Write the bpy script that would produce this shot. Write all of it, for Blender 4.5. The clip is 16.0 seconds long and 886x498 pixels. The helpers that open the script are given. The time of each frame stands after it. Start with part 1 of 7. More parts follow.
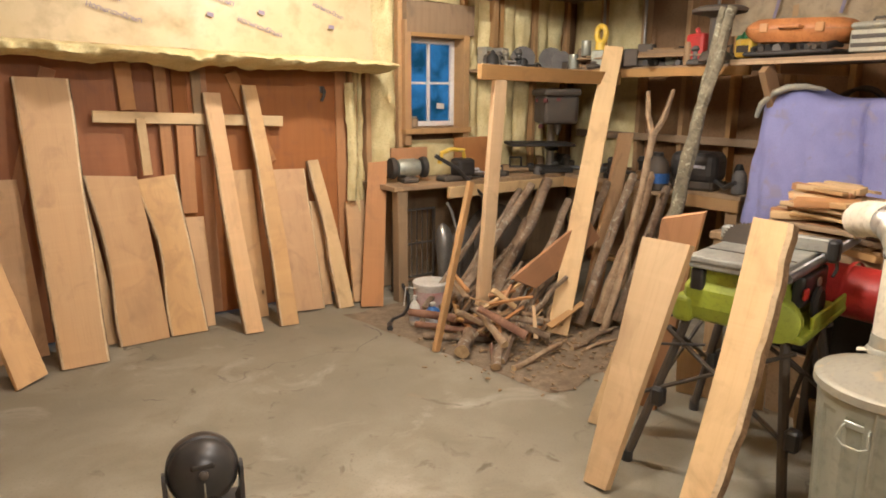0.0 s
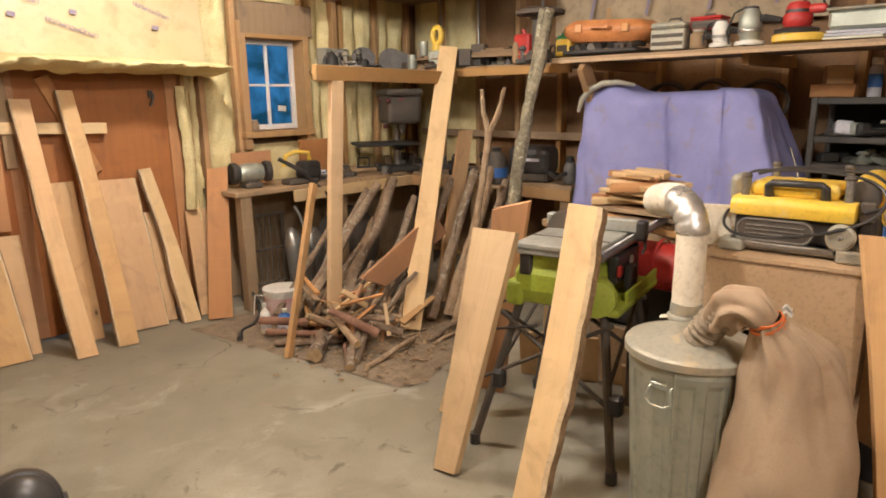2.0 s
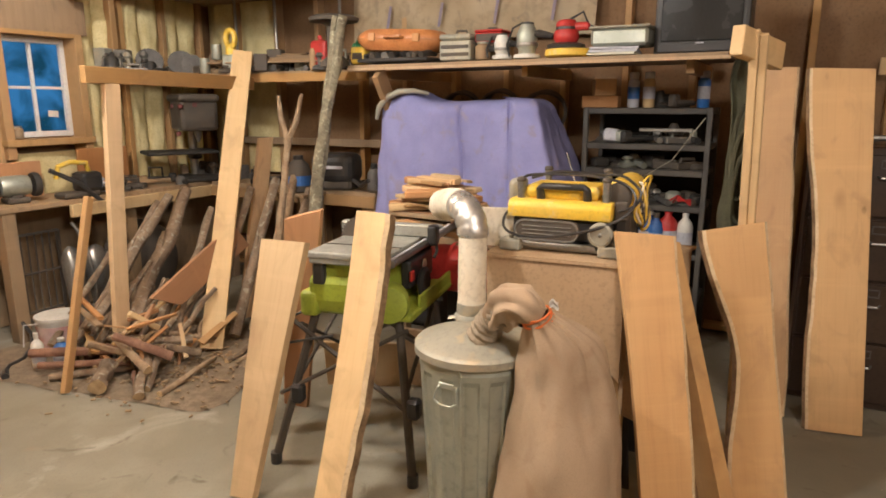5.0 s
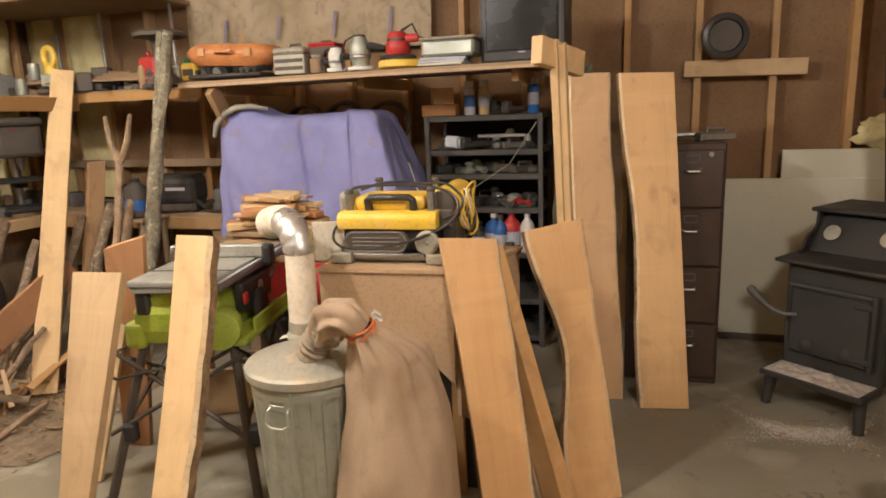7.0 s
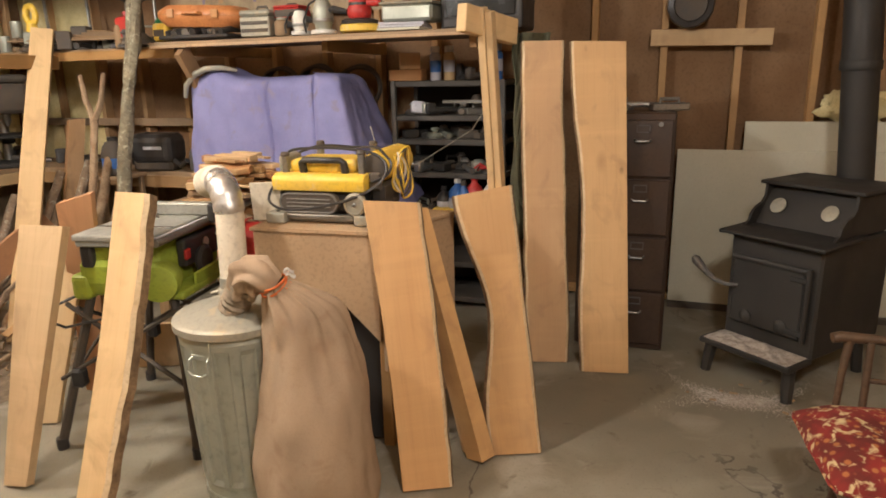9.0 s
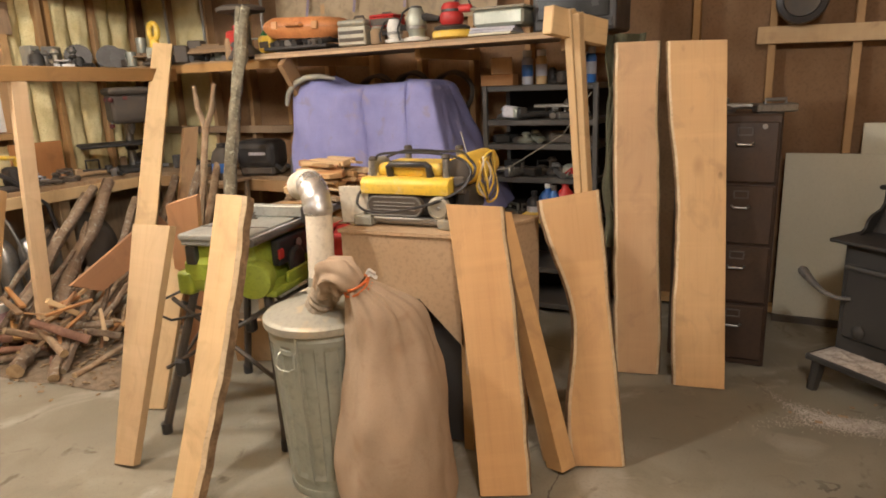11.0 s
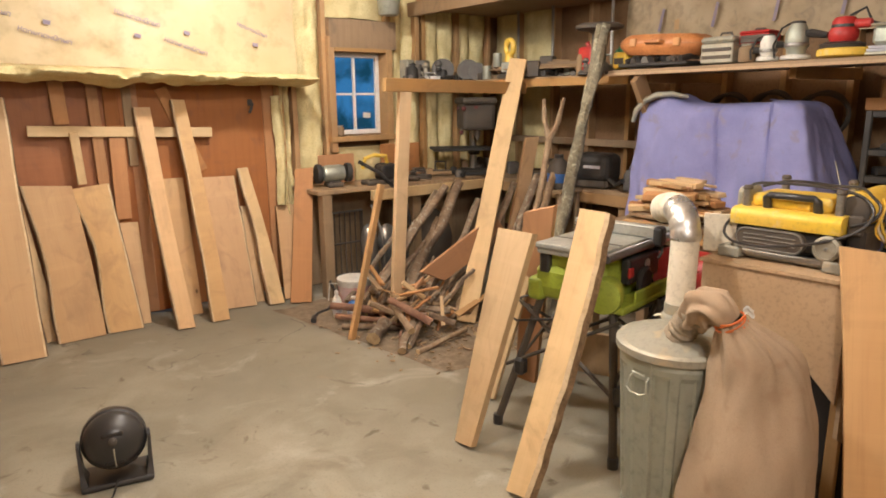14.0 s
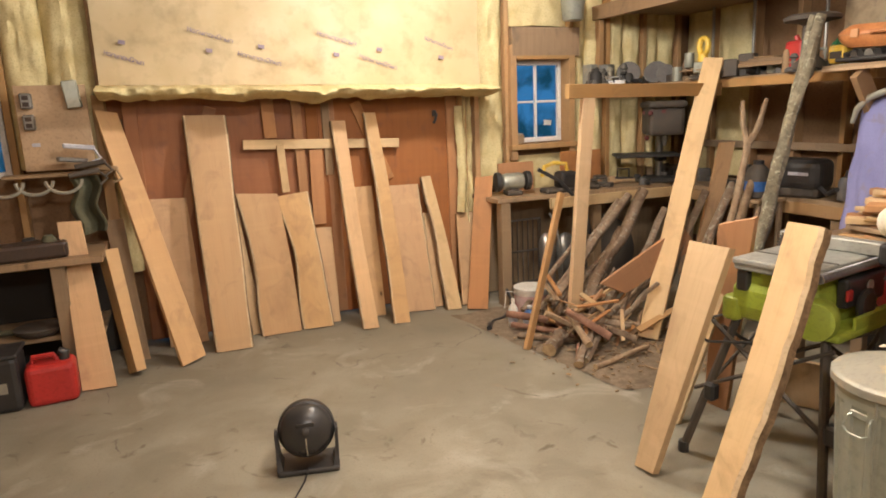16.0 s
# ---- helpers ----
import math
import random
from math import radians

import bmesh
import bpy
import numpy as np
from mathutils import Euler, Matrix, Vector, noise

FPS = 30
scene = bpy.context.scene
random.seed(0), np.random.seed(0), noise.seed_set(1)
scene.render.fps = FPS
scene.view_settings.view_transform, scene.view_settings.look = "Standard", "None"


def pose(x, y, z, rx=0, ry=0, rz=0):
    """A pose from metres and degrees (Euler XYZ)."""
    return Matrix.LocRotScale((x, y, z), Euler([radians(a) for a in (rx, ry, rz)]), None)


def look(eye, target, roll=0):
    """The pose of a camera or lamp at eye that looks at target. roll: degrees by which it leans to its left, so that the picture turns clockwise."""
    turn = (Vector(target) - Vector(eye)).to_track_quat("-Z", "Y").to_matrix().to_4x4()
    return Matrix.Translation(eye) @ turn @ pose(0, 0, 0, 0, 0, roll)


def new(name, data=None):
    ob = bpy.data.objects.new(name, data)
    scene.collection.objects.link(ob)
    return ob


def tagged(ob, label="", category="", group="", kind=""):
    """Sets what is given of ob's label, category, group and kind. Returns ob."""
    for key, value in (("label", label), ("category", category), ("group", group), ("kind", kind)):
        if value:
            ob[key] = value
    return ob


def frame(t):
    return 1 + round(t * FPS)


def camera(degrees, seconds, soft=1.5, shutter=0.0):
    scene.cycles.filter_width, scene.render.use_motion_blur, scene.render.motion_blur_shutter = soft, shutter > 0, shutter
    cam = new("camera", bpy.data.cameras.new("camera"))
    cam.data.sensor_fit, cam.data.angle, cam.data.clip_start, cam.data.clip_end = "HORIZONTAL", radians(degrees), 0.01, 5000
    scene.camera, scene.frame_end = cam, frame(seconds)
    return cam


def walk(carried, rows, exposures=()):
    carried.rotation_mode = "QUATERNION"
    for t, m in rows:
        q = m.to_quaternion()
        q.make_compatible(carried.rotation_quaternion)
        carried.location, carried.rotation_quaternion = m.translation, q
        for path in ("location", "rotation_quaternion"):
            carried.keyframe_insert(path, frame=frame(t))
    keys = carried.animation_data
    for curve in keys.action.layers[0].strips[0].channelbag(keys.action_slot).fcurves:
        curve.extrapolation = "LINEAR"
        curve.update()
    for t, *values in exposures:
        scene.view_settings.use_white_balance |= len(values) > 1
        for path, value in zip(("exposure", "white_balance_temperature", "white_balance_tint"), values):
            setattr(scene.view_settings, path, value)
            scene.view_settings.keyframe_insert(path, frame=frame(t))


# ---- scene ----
cam = camera(67.8, 16.0, soft=1.8)
PATH = [
    (0, (0.219, 0.022, 1.528), (1.353, 1.604, 1.069), 0.3),
    (0.5, (0.244, 0.0, 1.522), (1.464, 1.517, 1.065), -0.1),
    (1, (0.27, -0.03, 1.516), (1.57, 1.42, 1.061), -0.7),
    (1.5, (0.272, -0.057, 1.52), (1.644, 1.324, 1.064), -0.8),
    (2, (0.295, -0.081, 1.516), (1.728, 1.238, 1.061), -0.8),
    (2.5, (0.327, -0.098, 1.509), (1.821, 1.151, 1.054), -1.0),
    (3, (0.345, -0.116, 1.513), (1.892, 1.066, 1.058), -1.0),
    (5.5, (0.405, -0.208, 1.512), (2.177, 0.612, 1.08), -0.3),
    (6, (0.409, -0.253, 1.525), (2.214, 0.494, 1.097), -0.9),
    (6.5, (0.444, -0.3, 1.523), (2.283, 0.363, 1.1), -1.6),
    (7, (0.477, -0.365, 1.521), (2.348, 0.207, 1.104), -2.2),
    (7.5, (0.41, -0.458, 1.511), (2.305, 0.031, 1.101), -2.3),
    (8, (0.377, -0.565, 1.524), (2.272, -0.142, 1.043), -0.5),
    (8.5, (0.477, -0.675, 1.523), (2.337, -0.142, 1.016), -0.7),
    (11, (0.52, -0.783, 1.512), (2.239, 0.112, 1.021), -2.3),
    (11.5, (0.504, -0.745, 1.527), (2.09, 0.37, 1.036), -2.6),
    (12, (0.479, -0.711, 1.537), (1.935, 0.572, 1.051), -2.2),
    (12.5, (0.468, -0.696, 1.533), (1.851, 0.667, 1.055), -1.4),
    (13, (0.441, -0.678, 1.546), (1.77, 0.74, 1.073), -1.0),
    (13.5, (0.386, -0.623, 1.562), (1.633, 0.874, 1.107), -1.0),
    (14, (0.322, -0.564, 1.562), (1.514, 0.979, 1.118), -0.6),
    (14.5, (0.316, -0.539, 1.549), (1.451, 1.046, 1.104), -1.1),
    (15, (0.329, -0.545, 1.561), (1.345, 1.119, 1.112), -1.4),
    (15.5, (0.327, -0.531, 1.571), (1.165, 1.233, 1.138), -2.2),
    (16, (0.324, -0.515, 1.569), (1.066, 1.296, 1.158), -2.4),
]
walk(cam, [(t, look(eye, target, roll)) for t, eye, target, roll in PATH])

# ---- world and light ----
world = bpy.data.worlds.new("dusk_sky")
scene.world = world
world.use_nodes = True
_nt = world.node_tree
_sky = _nt.nodes.new("ShaderNodeTexSky")
_sky.sky_type, _sky.sun_disc = "NISHITA", False
_sky.sun_elevation, _sky.sun_rotation = radians(1.0), radians(200)
_nt.links.new(_sky.outputs[0], _nt.nodes["Background"].inputs[0])
_nt.nodes["Background"].inputs[1].default_value = 0.05


def lamp(name, place, target, watts, size, colour):
    data = bpy.data.lights.new(name, "POINT")
    data.shadow_soft_size, data.energy, data.color = size, watts, colour
    ob = new(name, data)
    ob.matrix_world = look(place, target)
    return tagged(ob, "warm unseen lamp above the work floor", "ceiling lamp")


LIGHT = (1.0, 0.955, 0.912)
lamp("ceiling_lamp", (1.55, 1.40, 2.55), (1.55, 1.40, 0), 120, 0.09, LIGHT)
lamp("ceiling_lamp", (2.05, 2.95, 2.68), (2.05, 2.95, 0), 134, 0.08, LIGHT)
# Fill light added near the camera; no known fixture hangs here.
lamp("ceiling_lamp", (0.65, -1.15, 2.6), (0.9, -0.6, 0), 148, 0.15, LIGHT)

# ---- materials ----


def nodes_of(name):
    m = bpy.data.materials.new(name)
    m.use_nodes = True
    nt = m.node_tree
    return m, nt, nt.nodes["Principled BSDF"]


def mix(nt, fac, a, b):
    n = nt.nodes.new("ShaderNodeMix")
    n.data_type = "RGBA"
    for sock, v in ((n.inputs[0], fac), (n.inputs[6], a), (n.inputs[7], b)):
        if hasattr(v, "node"):
            nt.links.new(v, sock)
        elif isinstance(v, (int, float)):
            sock.default_value = v
        else:
            sock.default_value = (*v, 1) if len(v) == 3 else v
    return n.outputs[2]


def noise_of(nt, scale, detail=4, vec=None, distort=0.0, rough=0.55):
    n = nt.nodes.new("ShaderNodeTexNoise")
    n.inputs["Scale"].default_value, n.inputs["Detail"].default_value = scale, detail
    n.inputs["Distortion"].default_value, n.inputs["Roughness"].default_value = distort, rough
    if vec is not None:
        nt.links.new(vec, n.inputs["Vector"])
    return n.outputs["Fac"]


def ramp(nt, fac, lo, hi):
    n = nt.nodes.new("ShaderNodeMapRange")
    n.inputs["From Min"].default_value, n.inputs["From Max"].default_value = lo, hi
    nt.links.new(fac, n.inputs["Value"])
    return n.outputs["Result"]


def coords(nt, scale=(1, 1, 1), shift=True):
    tc = nt.nodes.new("ShaderNodeTexCoord")
    mp = nt.nodes.new("ShaderNodeMapping")
    mp.inputs["Scale"].default_value = scale
    nt.links.new(tc.outputs["Object"], mp.inputs["Vector"])
    if shift:
        info = nt.nodes.new("ShaderNodeObjectInfo")
        mul = nt.nodes.new("ShaderNodeMath")
        mul.operation = "MULTIPLY"
        mul.inputs[1].default_value = 37.0
        nt.links.new(info.outputs["Random"], mul.inputs[0])
        nt.links.new(mul.outputs[0], mp.inputs["Location"])
    return mp.outputs["Vector"]


def bump(nt, bsdf, height, strength, dist=0.01):
    b = nt.nodes.new("ShaderNodeBump")
    b.inputs["Strength"].default_value, b.inputs["Distance"].default_value = strength, dist
    nt.links.new(height, b.inputs["Height"])
    nt.links.new(b.outputs[0], bsdf.inputs["Normal"])


def plain(name, c1, c2=None, rough=0.6, metal=0.0, scale=6.0, fine=60.0, bumps=0.15, spec=0.5, stain=None):
    """A surface of one colour with patches at two scales and fine relief."""
    m, nt, b = nodes_of(name)
    c2 = c2 or tuple(0.7 * c for c in c1)
    v = coords(nt)
    big = ramp(nt, noise_of(nt, scale, 5, v), 0.35, 0.7)
    small = noise_of(nt, fine, 3, v)
    col = mix(nt, big, c1, c2)
    col = mix(nt, ramp(nt, small, 0.5, 0.85), col, tuple(0.75 * c for c in c2))
    if stain:
        col = mix(nt, ramp(nt, noise_of(nt, scale * 2.7, 6, v, 0.8), 0.56, 0.68), col, stain)
    nt.links.new(col, b.inputs["Base Color"])
    b.inputs["Metallic"].default_value = metal
    b.inputs["Specular IOR Level"].default_value = spec
    r = nt.nodes.new("ShaderNodeMapRange")
    r.inputs["To Min"].default_value, r.inputs["To Max"].default_value = max(0.05, rough - 0.12), min(1, rough + 0.15)
    nt.links.new(big, r.inputs["Value"])
    nt.links.new(r.outputs[0], b.inputs["Roughness"])
    bump(nt, b, small, bumps, 0.004)
    return m


def scaled(nt, fac, k):
    n = nt.nodes.new("ShaderNodeMath")
    n.operation = "MULTIPLY"
    nt.links.new(fac, n.inputs[0])
    if hasattr(k, "node"):
        nt.links.new(k, n.inputs[1])
    else:
        n.inputs[1].default_value = k
    return n.outputs[0]


def wood(name, light, dark, rough=0.6, ring=2.2, knots=True, contrast=0.3, pink=(1.0, 0.95, 0.90)):
    """Sawn timber; the grain runs along the object's z."""
    m, nt, b = nodes_of(name)
    mid = tuple(0.5 * l + 0.5 * d for l, d in zip(light, dark))
    # broad tone patches, drawn out along the board
    col = mix(nt, ramp(nt, noise_of(nt, 2.6, 4, coords(nt, (1, 1, 0.32)), 0.8), 0.34, 0.68), light, mid)
    rosy = tuple(min(1, c * p) for c, p in zip(light, pink))
    col = mix(nt, scaled(nt, ramp(nt, noise_of(nt, 4.5, 3, coords(nt, (1, 1, 0.28)), 0.4), 0.48, 0.66), 0.55), col, rosy)
    # flat-sawn figure: warped bands, faint
    w = nt.nodes.new("ShaderNodeTexWave")
    w.wave_type, w.bands_direction = "BANDS", "X"
    for k, val in (("Scale", ring * 2.4), ("Distortion", 16.0), ("Detail", 3.0), ("Detail Scale", 0.55), ("Detail Roughness", 0.45)):
        w.inputs[k].default_value = val
    nt.links.new(coords(nt, (1, 1, 0.10)), w.inputs["Vector"])
    where = ramp(nt, noise_of(nt, 2.0, 3, coords(nt, (1.4, 1, 0.35))), 0.38, 0.66)
    col = mix(nt, scaled(nt, scaled(nt, ramp(nt, w.outputs["Fac"], 0.45, 0.95), where), contrast), col, dark)
    # fine fibres and flecks
    fibre = noise_of(nt, 150, 3, coords(nt, (1, 1, 0.025)))
    col = mix(nt, scaled(nt, ramp(nt, fibre, 0.52, 0.85), 0.32), col, tuple(0.85 * d for d in dark))
    # saw chatter: pale and dull bands straight across
    saw = noise_of(nt, 2.4, 4, coords(nt, (0.25, 1, 5.0)), 0.15, 0.6)
    col = mix(nt, scaled(nt, ramp(nt, saw, 0.52, 0.70), 0.28), col, tuple(min(1, 1.2 * l) for l in light))
    col = mix(nt, scaled(nt, ramp(nt, noise_of(nt, 3.1, 4, coords(nt, (0.3, 1, 3.4)), 0.2), 0.55, 0.75), 0.25), col, mid)
    # grey handling stains
    col = mix(nt, scaled(nt, ramp(nt, noise_of(nt, 7.0, 5, coords(nt, (1, 1, 0.7)), 1.0), 0.54, 0.74), 0.55), col, tuple(0.72 * d + 0.03 for d in dark))
    if knots:
        vo = nt.nodes.new("ShaderNodeTexVoronoi")
        vo.inputs["Scale"].default_value = 4.6
        nt.links.new(coords(nt, (1, 0.02, 0.5)), vo.inputs["Vector"])
        few = ramp(nt, noise_of(nt, 1.9, 1, coords(nt, (1, 0.05, 0.6))), 0.50, 0.56)
        col = mix(nt, scaled(nt, scaled(nt, ramp(nt, vo.outputs["Distance"], 0.16, 0.05), few), 0.5), col, tuple(0.7 * d for d in dark))
        col = mix(nt, scaled(nt, ramp(nt, vo.outputs["Distance"], 0.055, 0.03), few), col, tuple(0.28 * d for d in dark))
    info = nt.nodes.new("ShaderNodeObjectInfo")
    hs = nt.nodes.new("ShaderNodeHueSaturation")
    for sock, lo, hi, k in (("Value", 0.87, 1.13, 1.0), ("Saturation", 0.98, 1.12, 7.31), ("Hue", 0.498, 0.503, 3.77)):
        r = nt.nodes.new("ShaderNodeMapRange")
        r.inputs["To Min"].default_value, r.inputs["To Max"].default_value = lo, hi
        fr = nt.nodes.new("ShaderNodeMath")
        fr.operation = "FRACT"
        nt.links.new(scaled(nt, info.outputs["Random"], k), fr.inputs[0])
        nt.links.new(fr.outputs[0], r.inputs["Value"])
        nt.links.new(r.outputs[0], hs.inputs[sock])
    nt.links.new(col, hs.inputs["Color"])
    nt.links.new(hs.outputs[0], b.inputs["Base Color"])
    rr = nt.nodes.new("ShaderNodeMapRange")
    rr.inputs["To Min"].default_value, rr.inputs["To Max"].default_value = rough - 0.08, rough + 0.2
    nt.links.new(saw, rr.inputs["Value"])
    nt.links.new(rr.outputs[0], b.inputs["Roughness"])
    b.inputs["Specular IOR Level"].default_value = 0.35
    rel = nt.nodes.new("ShaderNodeMath")
    nt.links.new(fibre, rel.inputs[0])
    nt.links.new(noise_of(nt, 9.0, 2, coords(nt, (0.1, 1, 9.0))), rel.inputs[1])
    bump(nt, b, rel.outputs[0], 0.22, 0.003)
    return m


def concrete(name):
    m, nt, b = nodes_of(name)
    v = coords(nt, shift=False)
    big = ramp(nt, noise_of(nt, 0.8, 6, v, 0.3), 0.35, 0.68)
    mid = ramp(nt, noise_of(nt, 3.1, 6, v, 0.6), 0.42, 0.66)
    fine = noise_of(nt, 90, 4, v)
    col = mix(nt, big, (0.315, 0.285, 0.215), (0.185, 0.165, 0.12))
    light = nt.nodes.new("ShaderNodeMath")
    light.operation = "MULTIPLY"
    light.inputs[1].default_value = 0.8
    nt.links.new(ramp(nt, noise_of(nt, 2.3, 7, v, 0.9), 0.58, 0.72), light.inputs[0])
    col = mix(nt, mid, col, (0.215, 0.19, 0.135))
    col = mix(nt, light.outputs[0], col, (0.40, 0.365, 0.295))
    col = mix(nt, ramp(nt, noise_of(nt, 5.5, 5, v, 1.2), 0.62, 0.73), col, (0.14, 0.11, 0.072))
    col = mix(nt, ramp(nt, noise_of(nt, 1.7, 3, v, 0.2), 0.68, 0.8), col, (0.34, 0.22, 0.13))
    col = mix(nt, ramp(nt, fine, 0.55, 0.9), col, (0.17, 0.145, 0.11))
    crack = nt.nodes.new("ShaderNodeTexVoronoi")
    crack.feature = "DISTANCE_TO_EDGE"
    crack.inputs["Scale"].default_value = 0.75
    warp = nt.nodes.new("ShaderNodeTexNoise")
    warp.inputs["Scale"].default_value = 3.0
    warp.inputs["Detail"].default_value = 6.0
    nt.links.new(v, warp.inputs["Vector"])
    bend = nt.nodes.new("ShaderNodeVectorMath")
    bend.operation = "MULTIPLY_ADD"
    bend.inputs[1].default_value = (0.5, 0.5, 0.5)
    nt.links.new(warp.outputs["Color"], bend.inputs[0])
    nt.links.new(v, bend.inputs[2])
    nt.links.new(bend.outputs[0], crack.inputs["Vector"])
    gap = nt.nodes.new("ShaderNodeMath")
    gap.operation = "MULTIPLY"
    nt.links.new(ramp(nt, crack.outputs["Distance"], 0.0045, 0.0015), gap.inputs[0])
    nt.links.new(ramp(nt, noise_of(nt, 1.3, 3, v, 0.1), 0.52, 0.6), gap.inputs[1])
    col = mix(nt, gap.outputs[0], col, (0.10, 0.08, 0.06))
    nt.links.new(col, b.inputs["Base Color"])
    b.inputs["Roughness"].default_value = 0.72
    bump(nt, b, fine, 0.2, 0.003)
    return m


def glow(name, c1, c2, strength, scale):
    m, nt, b = nodes_of(name)
    col = mix(nt, ramp(nt, noise_of(nt, scale, 6, coords(nt), 0.5), 0.4, 0.62), c1, c2)
    nt.links.new(col, b.inputs["Emission Color"])
    b.inputs["Emission Strength"].default_value = strength
    b.inputs["Base Color"].default_value = (0, 0, 0, 1)
    return m


def cushion_cloth(name):
    m, nt, b = nodes_of(name)
    v = coords(nt)
    vo = nt.nodes.new("ShaderNodeTexVoronoi")
    vo.inputs["Scale"].default_value = 26
    nt.links.new(v, vo.inputs["Vector"])
    red = mix(nt, ramp(nt, noise_of(nt, 9, 4, v, 0.5), 0.4, 0.6), (0.24, 0.022, 0.016), (0.13, 0.018, 0.012))
    col = mix(nt, ramp(nt, vo.outputs["Distance"], 0.30, 0.18), red, (0.36, 0.13, 0.04))
    col = mix(nt, ramp(nt, noise_of(nt, 24, 3, v, 1.0), 0.56, 0.64), col, (0.55, 0.42, 0.22))
    nt.links.new(col, b.inputs["Base Color"])
    b.inputs["Roughness"].default_value = 0.9
    return m


OAK = wood("sawn_oak", (0.615, 0.408, 0.222), (0.45, 0.265, 0.132), contrast=0.11)
PALE = wood("sawn_pine", (0.63, 0.465, 0.272), (0.46, 0.295, 0.155), contrast=0.11)
CEDAR = wood("red_cedar", (0.48, 0.255, 0.125), (0.32, 0.155, 0.07), contrast=0.2, pink=(1.0, 0.97, 0.94))
STUD = wood("framing_lumber", (0.44, 0.275, 0.135), (0.30, 0.17, 0.075), contrast=0.25)
OLDWOOD = wood("weathered_board", (0.33, 0.23, 0.14), (0.17, 0.115, 0.066), contrast=0.3)
DOORPLY = wood("red_plywood", (0.37, 0.155, 0.065), (0.25, 0.095, 0.04), ring=2.0, contrast=0.25)
PLY = plain("plywood", (0.49, 0.34, 0.20), (0.41, 0.27, 0.15), 0.65, scale=1.6, fine=70, bumps=0.12)
SHEATH = plain("brown_sheathing", (0.25, 0.145, 0.07), (0.19, 0.105, 0.05), 0.85, scale=2.5)
BARK = plain("bark", (0.265, 0.19, 0.125), (0.145, 0.098, 0.062), 0.95, scale=11, fine=45, bumps=0.9, stain=(0.33, 0.30, 0.23))
LICHEN = plain("lichened_grey_bark", (0.29, 0.255, 0.17), (0.12, 0.10, 0.068), 0.95, scale=11, fine=48, bumps=1.0, stain=(0.44, 0.43, 0.31))
PALEBARK = plain("pale_stripped_bark", (0.40, 0.29, 0.18), (0.26, 0.17, 0.10), 0.9, scale=14, fine=60, bumps=0.6)
REDBARK = plain("reddish_bark", (0.27, 0.14, 0.085), (0.17, 0.085, 0.055), 0.9, scale=10, fine=60, bumps=0.5)
ENDGRAIN = plain("cut_end", (0.50, 0.37, 0.21), (0.38, 0.26, 0.14), 0.85, scale=25)
DUSTIRON = plain("dusty_iron", (0.14, 0.13, 0.12), (0.08, 0.075, 0.07), 0.6)
SAPWOOD = plain("pale_sapwood_rim", (0.72, 0.57, 0.36), (0.58, 0.42, 0.24), 0.8, scale=12, fine=70, bumps=0.4)
LIVEEDGE = plain("live_edge_bark", (0.34, 0.22, 0.12), (0.14, 0.085, 0.045), 0.9, scale=14, fine=70, bumps=0.8)
FLUFF = plain("glass_wool", (0.73, 0.63, 0.35), (0.58, 0.47, 0.23), 1.0, scale=7, fine=95, bumps=0.9, spec=0.1)
KRAFT = plain("kraft_paper", (0.59, 0.47, 0.275), (0.50, 0.39, 0.215), 0.55, scale=2.2, fine=9, bumps=0.5)
OLDKRAFT = plain("dull_kraft_paper", (0.43, 0.33, 0.205), (0.34, 0.255, 0.15), 0.7, scale=3.5, fine=14, bumps=0.5, stain=(0.28, 0.215, 0.14))
INK = plain("faded_blue_ink", (0.20, 0.17, 0.26), (0.34, 0.27, 0.28), 0.7)
CONCRETE = concrete("worn_concrete")
GALV = plain("galvanised_steel", (0.46, 0.48, 0.41), (0.39, 0.41, 0.345), 0.42, 0.6, scale=5, fine=30, bumps=0.06)
DUSTGALV = plain("dusty_galvanised_steel", (0.40, 0.365, 0.28), (0.33, 0.325, 0.27), 0.6, 0.35, scale=6, fine=50, bumps=0.2, stain=(0.46, 0.38, 0.26))
DUCT = plain("ribbed_duct_foil", (0.74, 0.73, 0.70), (0.56, 0.55, 0.52), 0.34, 0.8, scale=9)
TAPE = plain("tan_duct_wrap", (0.76, 0.69, 0.55), (0.62, 0.54, 0.41), 0.8, scale=9)
BURLAP = plain("burlap", (0.44, 0.328, 0.222), (0.37, 0.265, 0.176), 0.98, scale=4, fine=330, bumps=0.45, spec=0.1, stain=(0.36, 0.25, 0.165))
ORANGE = plain("orange_cord", (0.75, 0.20, 0.05), (0.6, 0.14, 0.04), 0.6)
WHITE = plain("white_plastic", (0.72, 0.70, 0.64), (0.6, 0.57, 0.5), 0.5)
WHITEPAINT = plain("white_paint", (0.74, 0.73, 0.70), (0.62, 0.61, 0.58), 0.5)
BLACK = plain("black_plastic", (0.03, 0.028, 0.027), (0.045, 0.041, 0.038), 0.42)
DARK = plain("dark_oily_clutter", (0.065, 0.054, 0.044), (0.11, 0.086, 0.062), 0.7, scale=9)
IRON = plain("black_stove_iron", (0.030, 0.028, 0.026), (0.048, 0.044, 0.038), 0.62, 0.2, scale=4, fine=90)
STEEL = plain("grey_steel", (0.36, 0.35, 0.32), (0.26, 0.25, 0.23), 0.4, 0.8)
GREY = plain("grey_cast_aluminium", (0.44, 0.44, 0.39), (0.33, 0.33, 0.29), 0.5, 0.4)
LIME = plain("lime_green_plastic", (0.35, 0.42, 0.045), (0.29, 0.35, 0.05), 0.5)
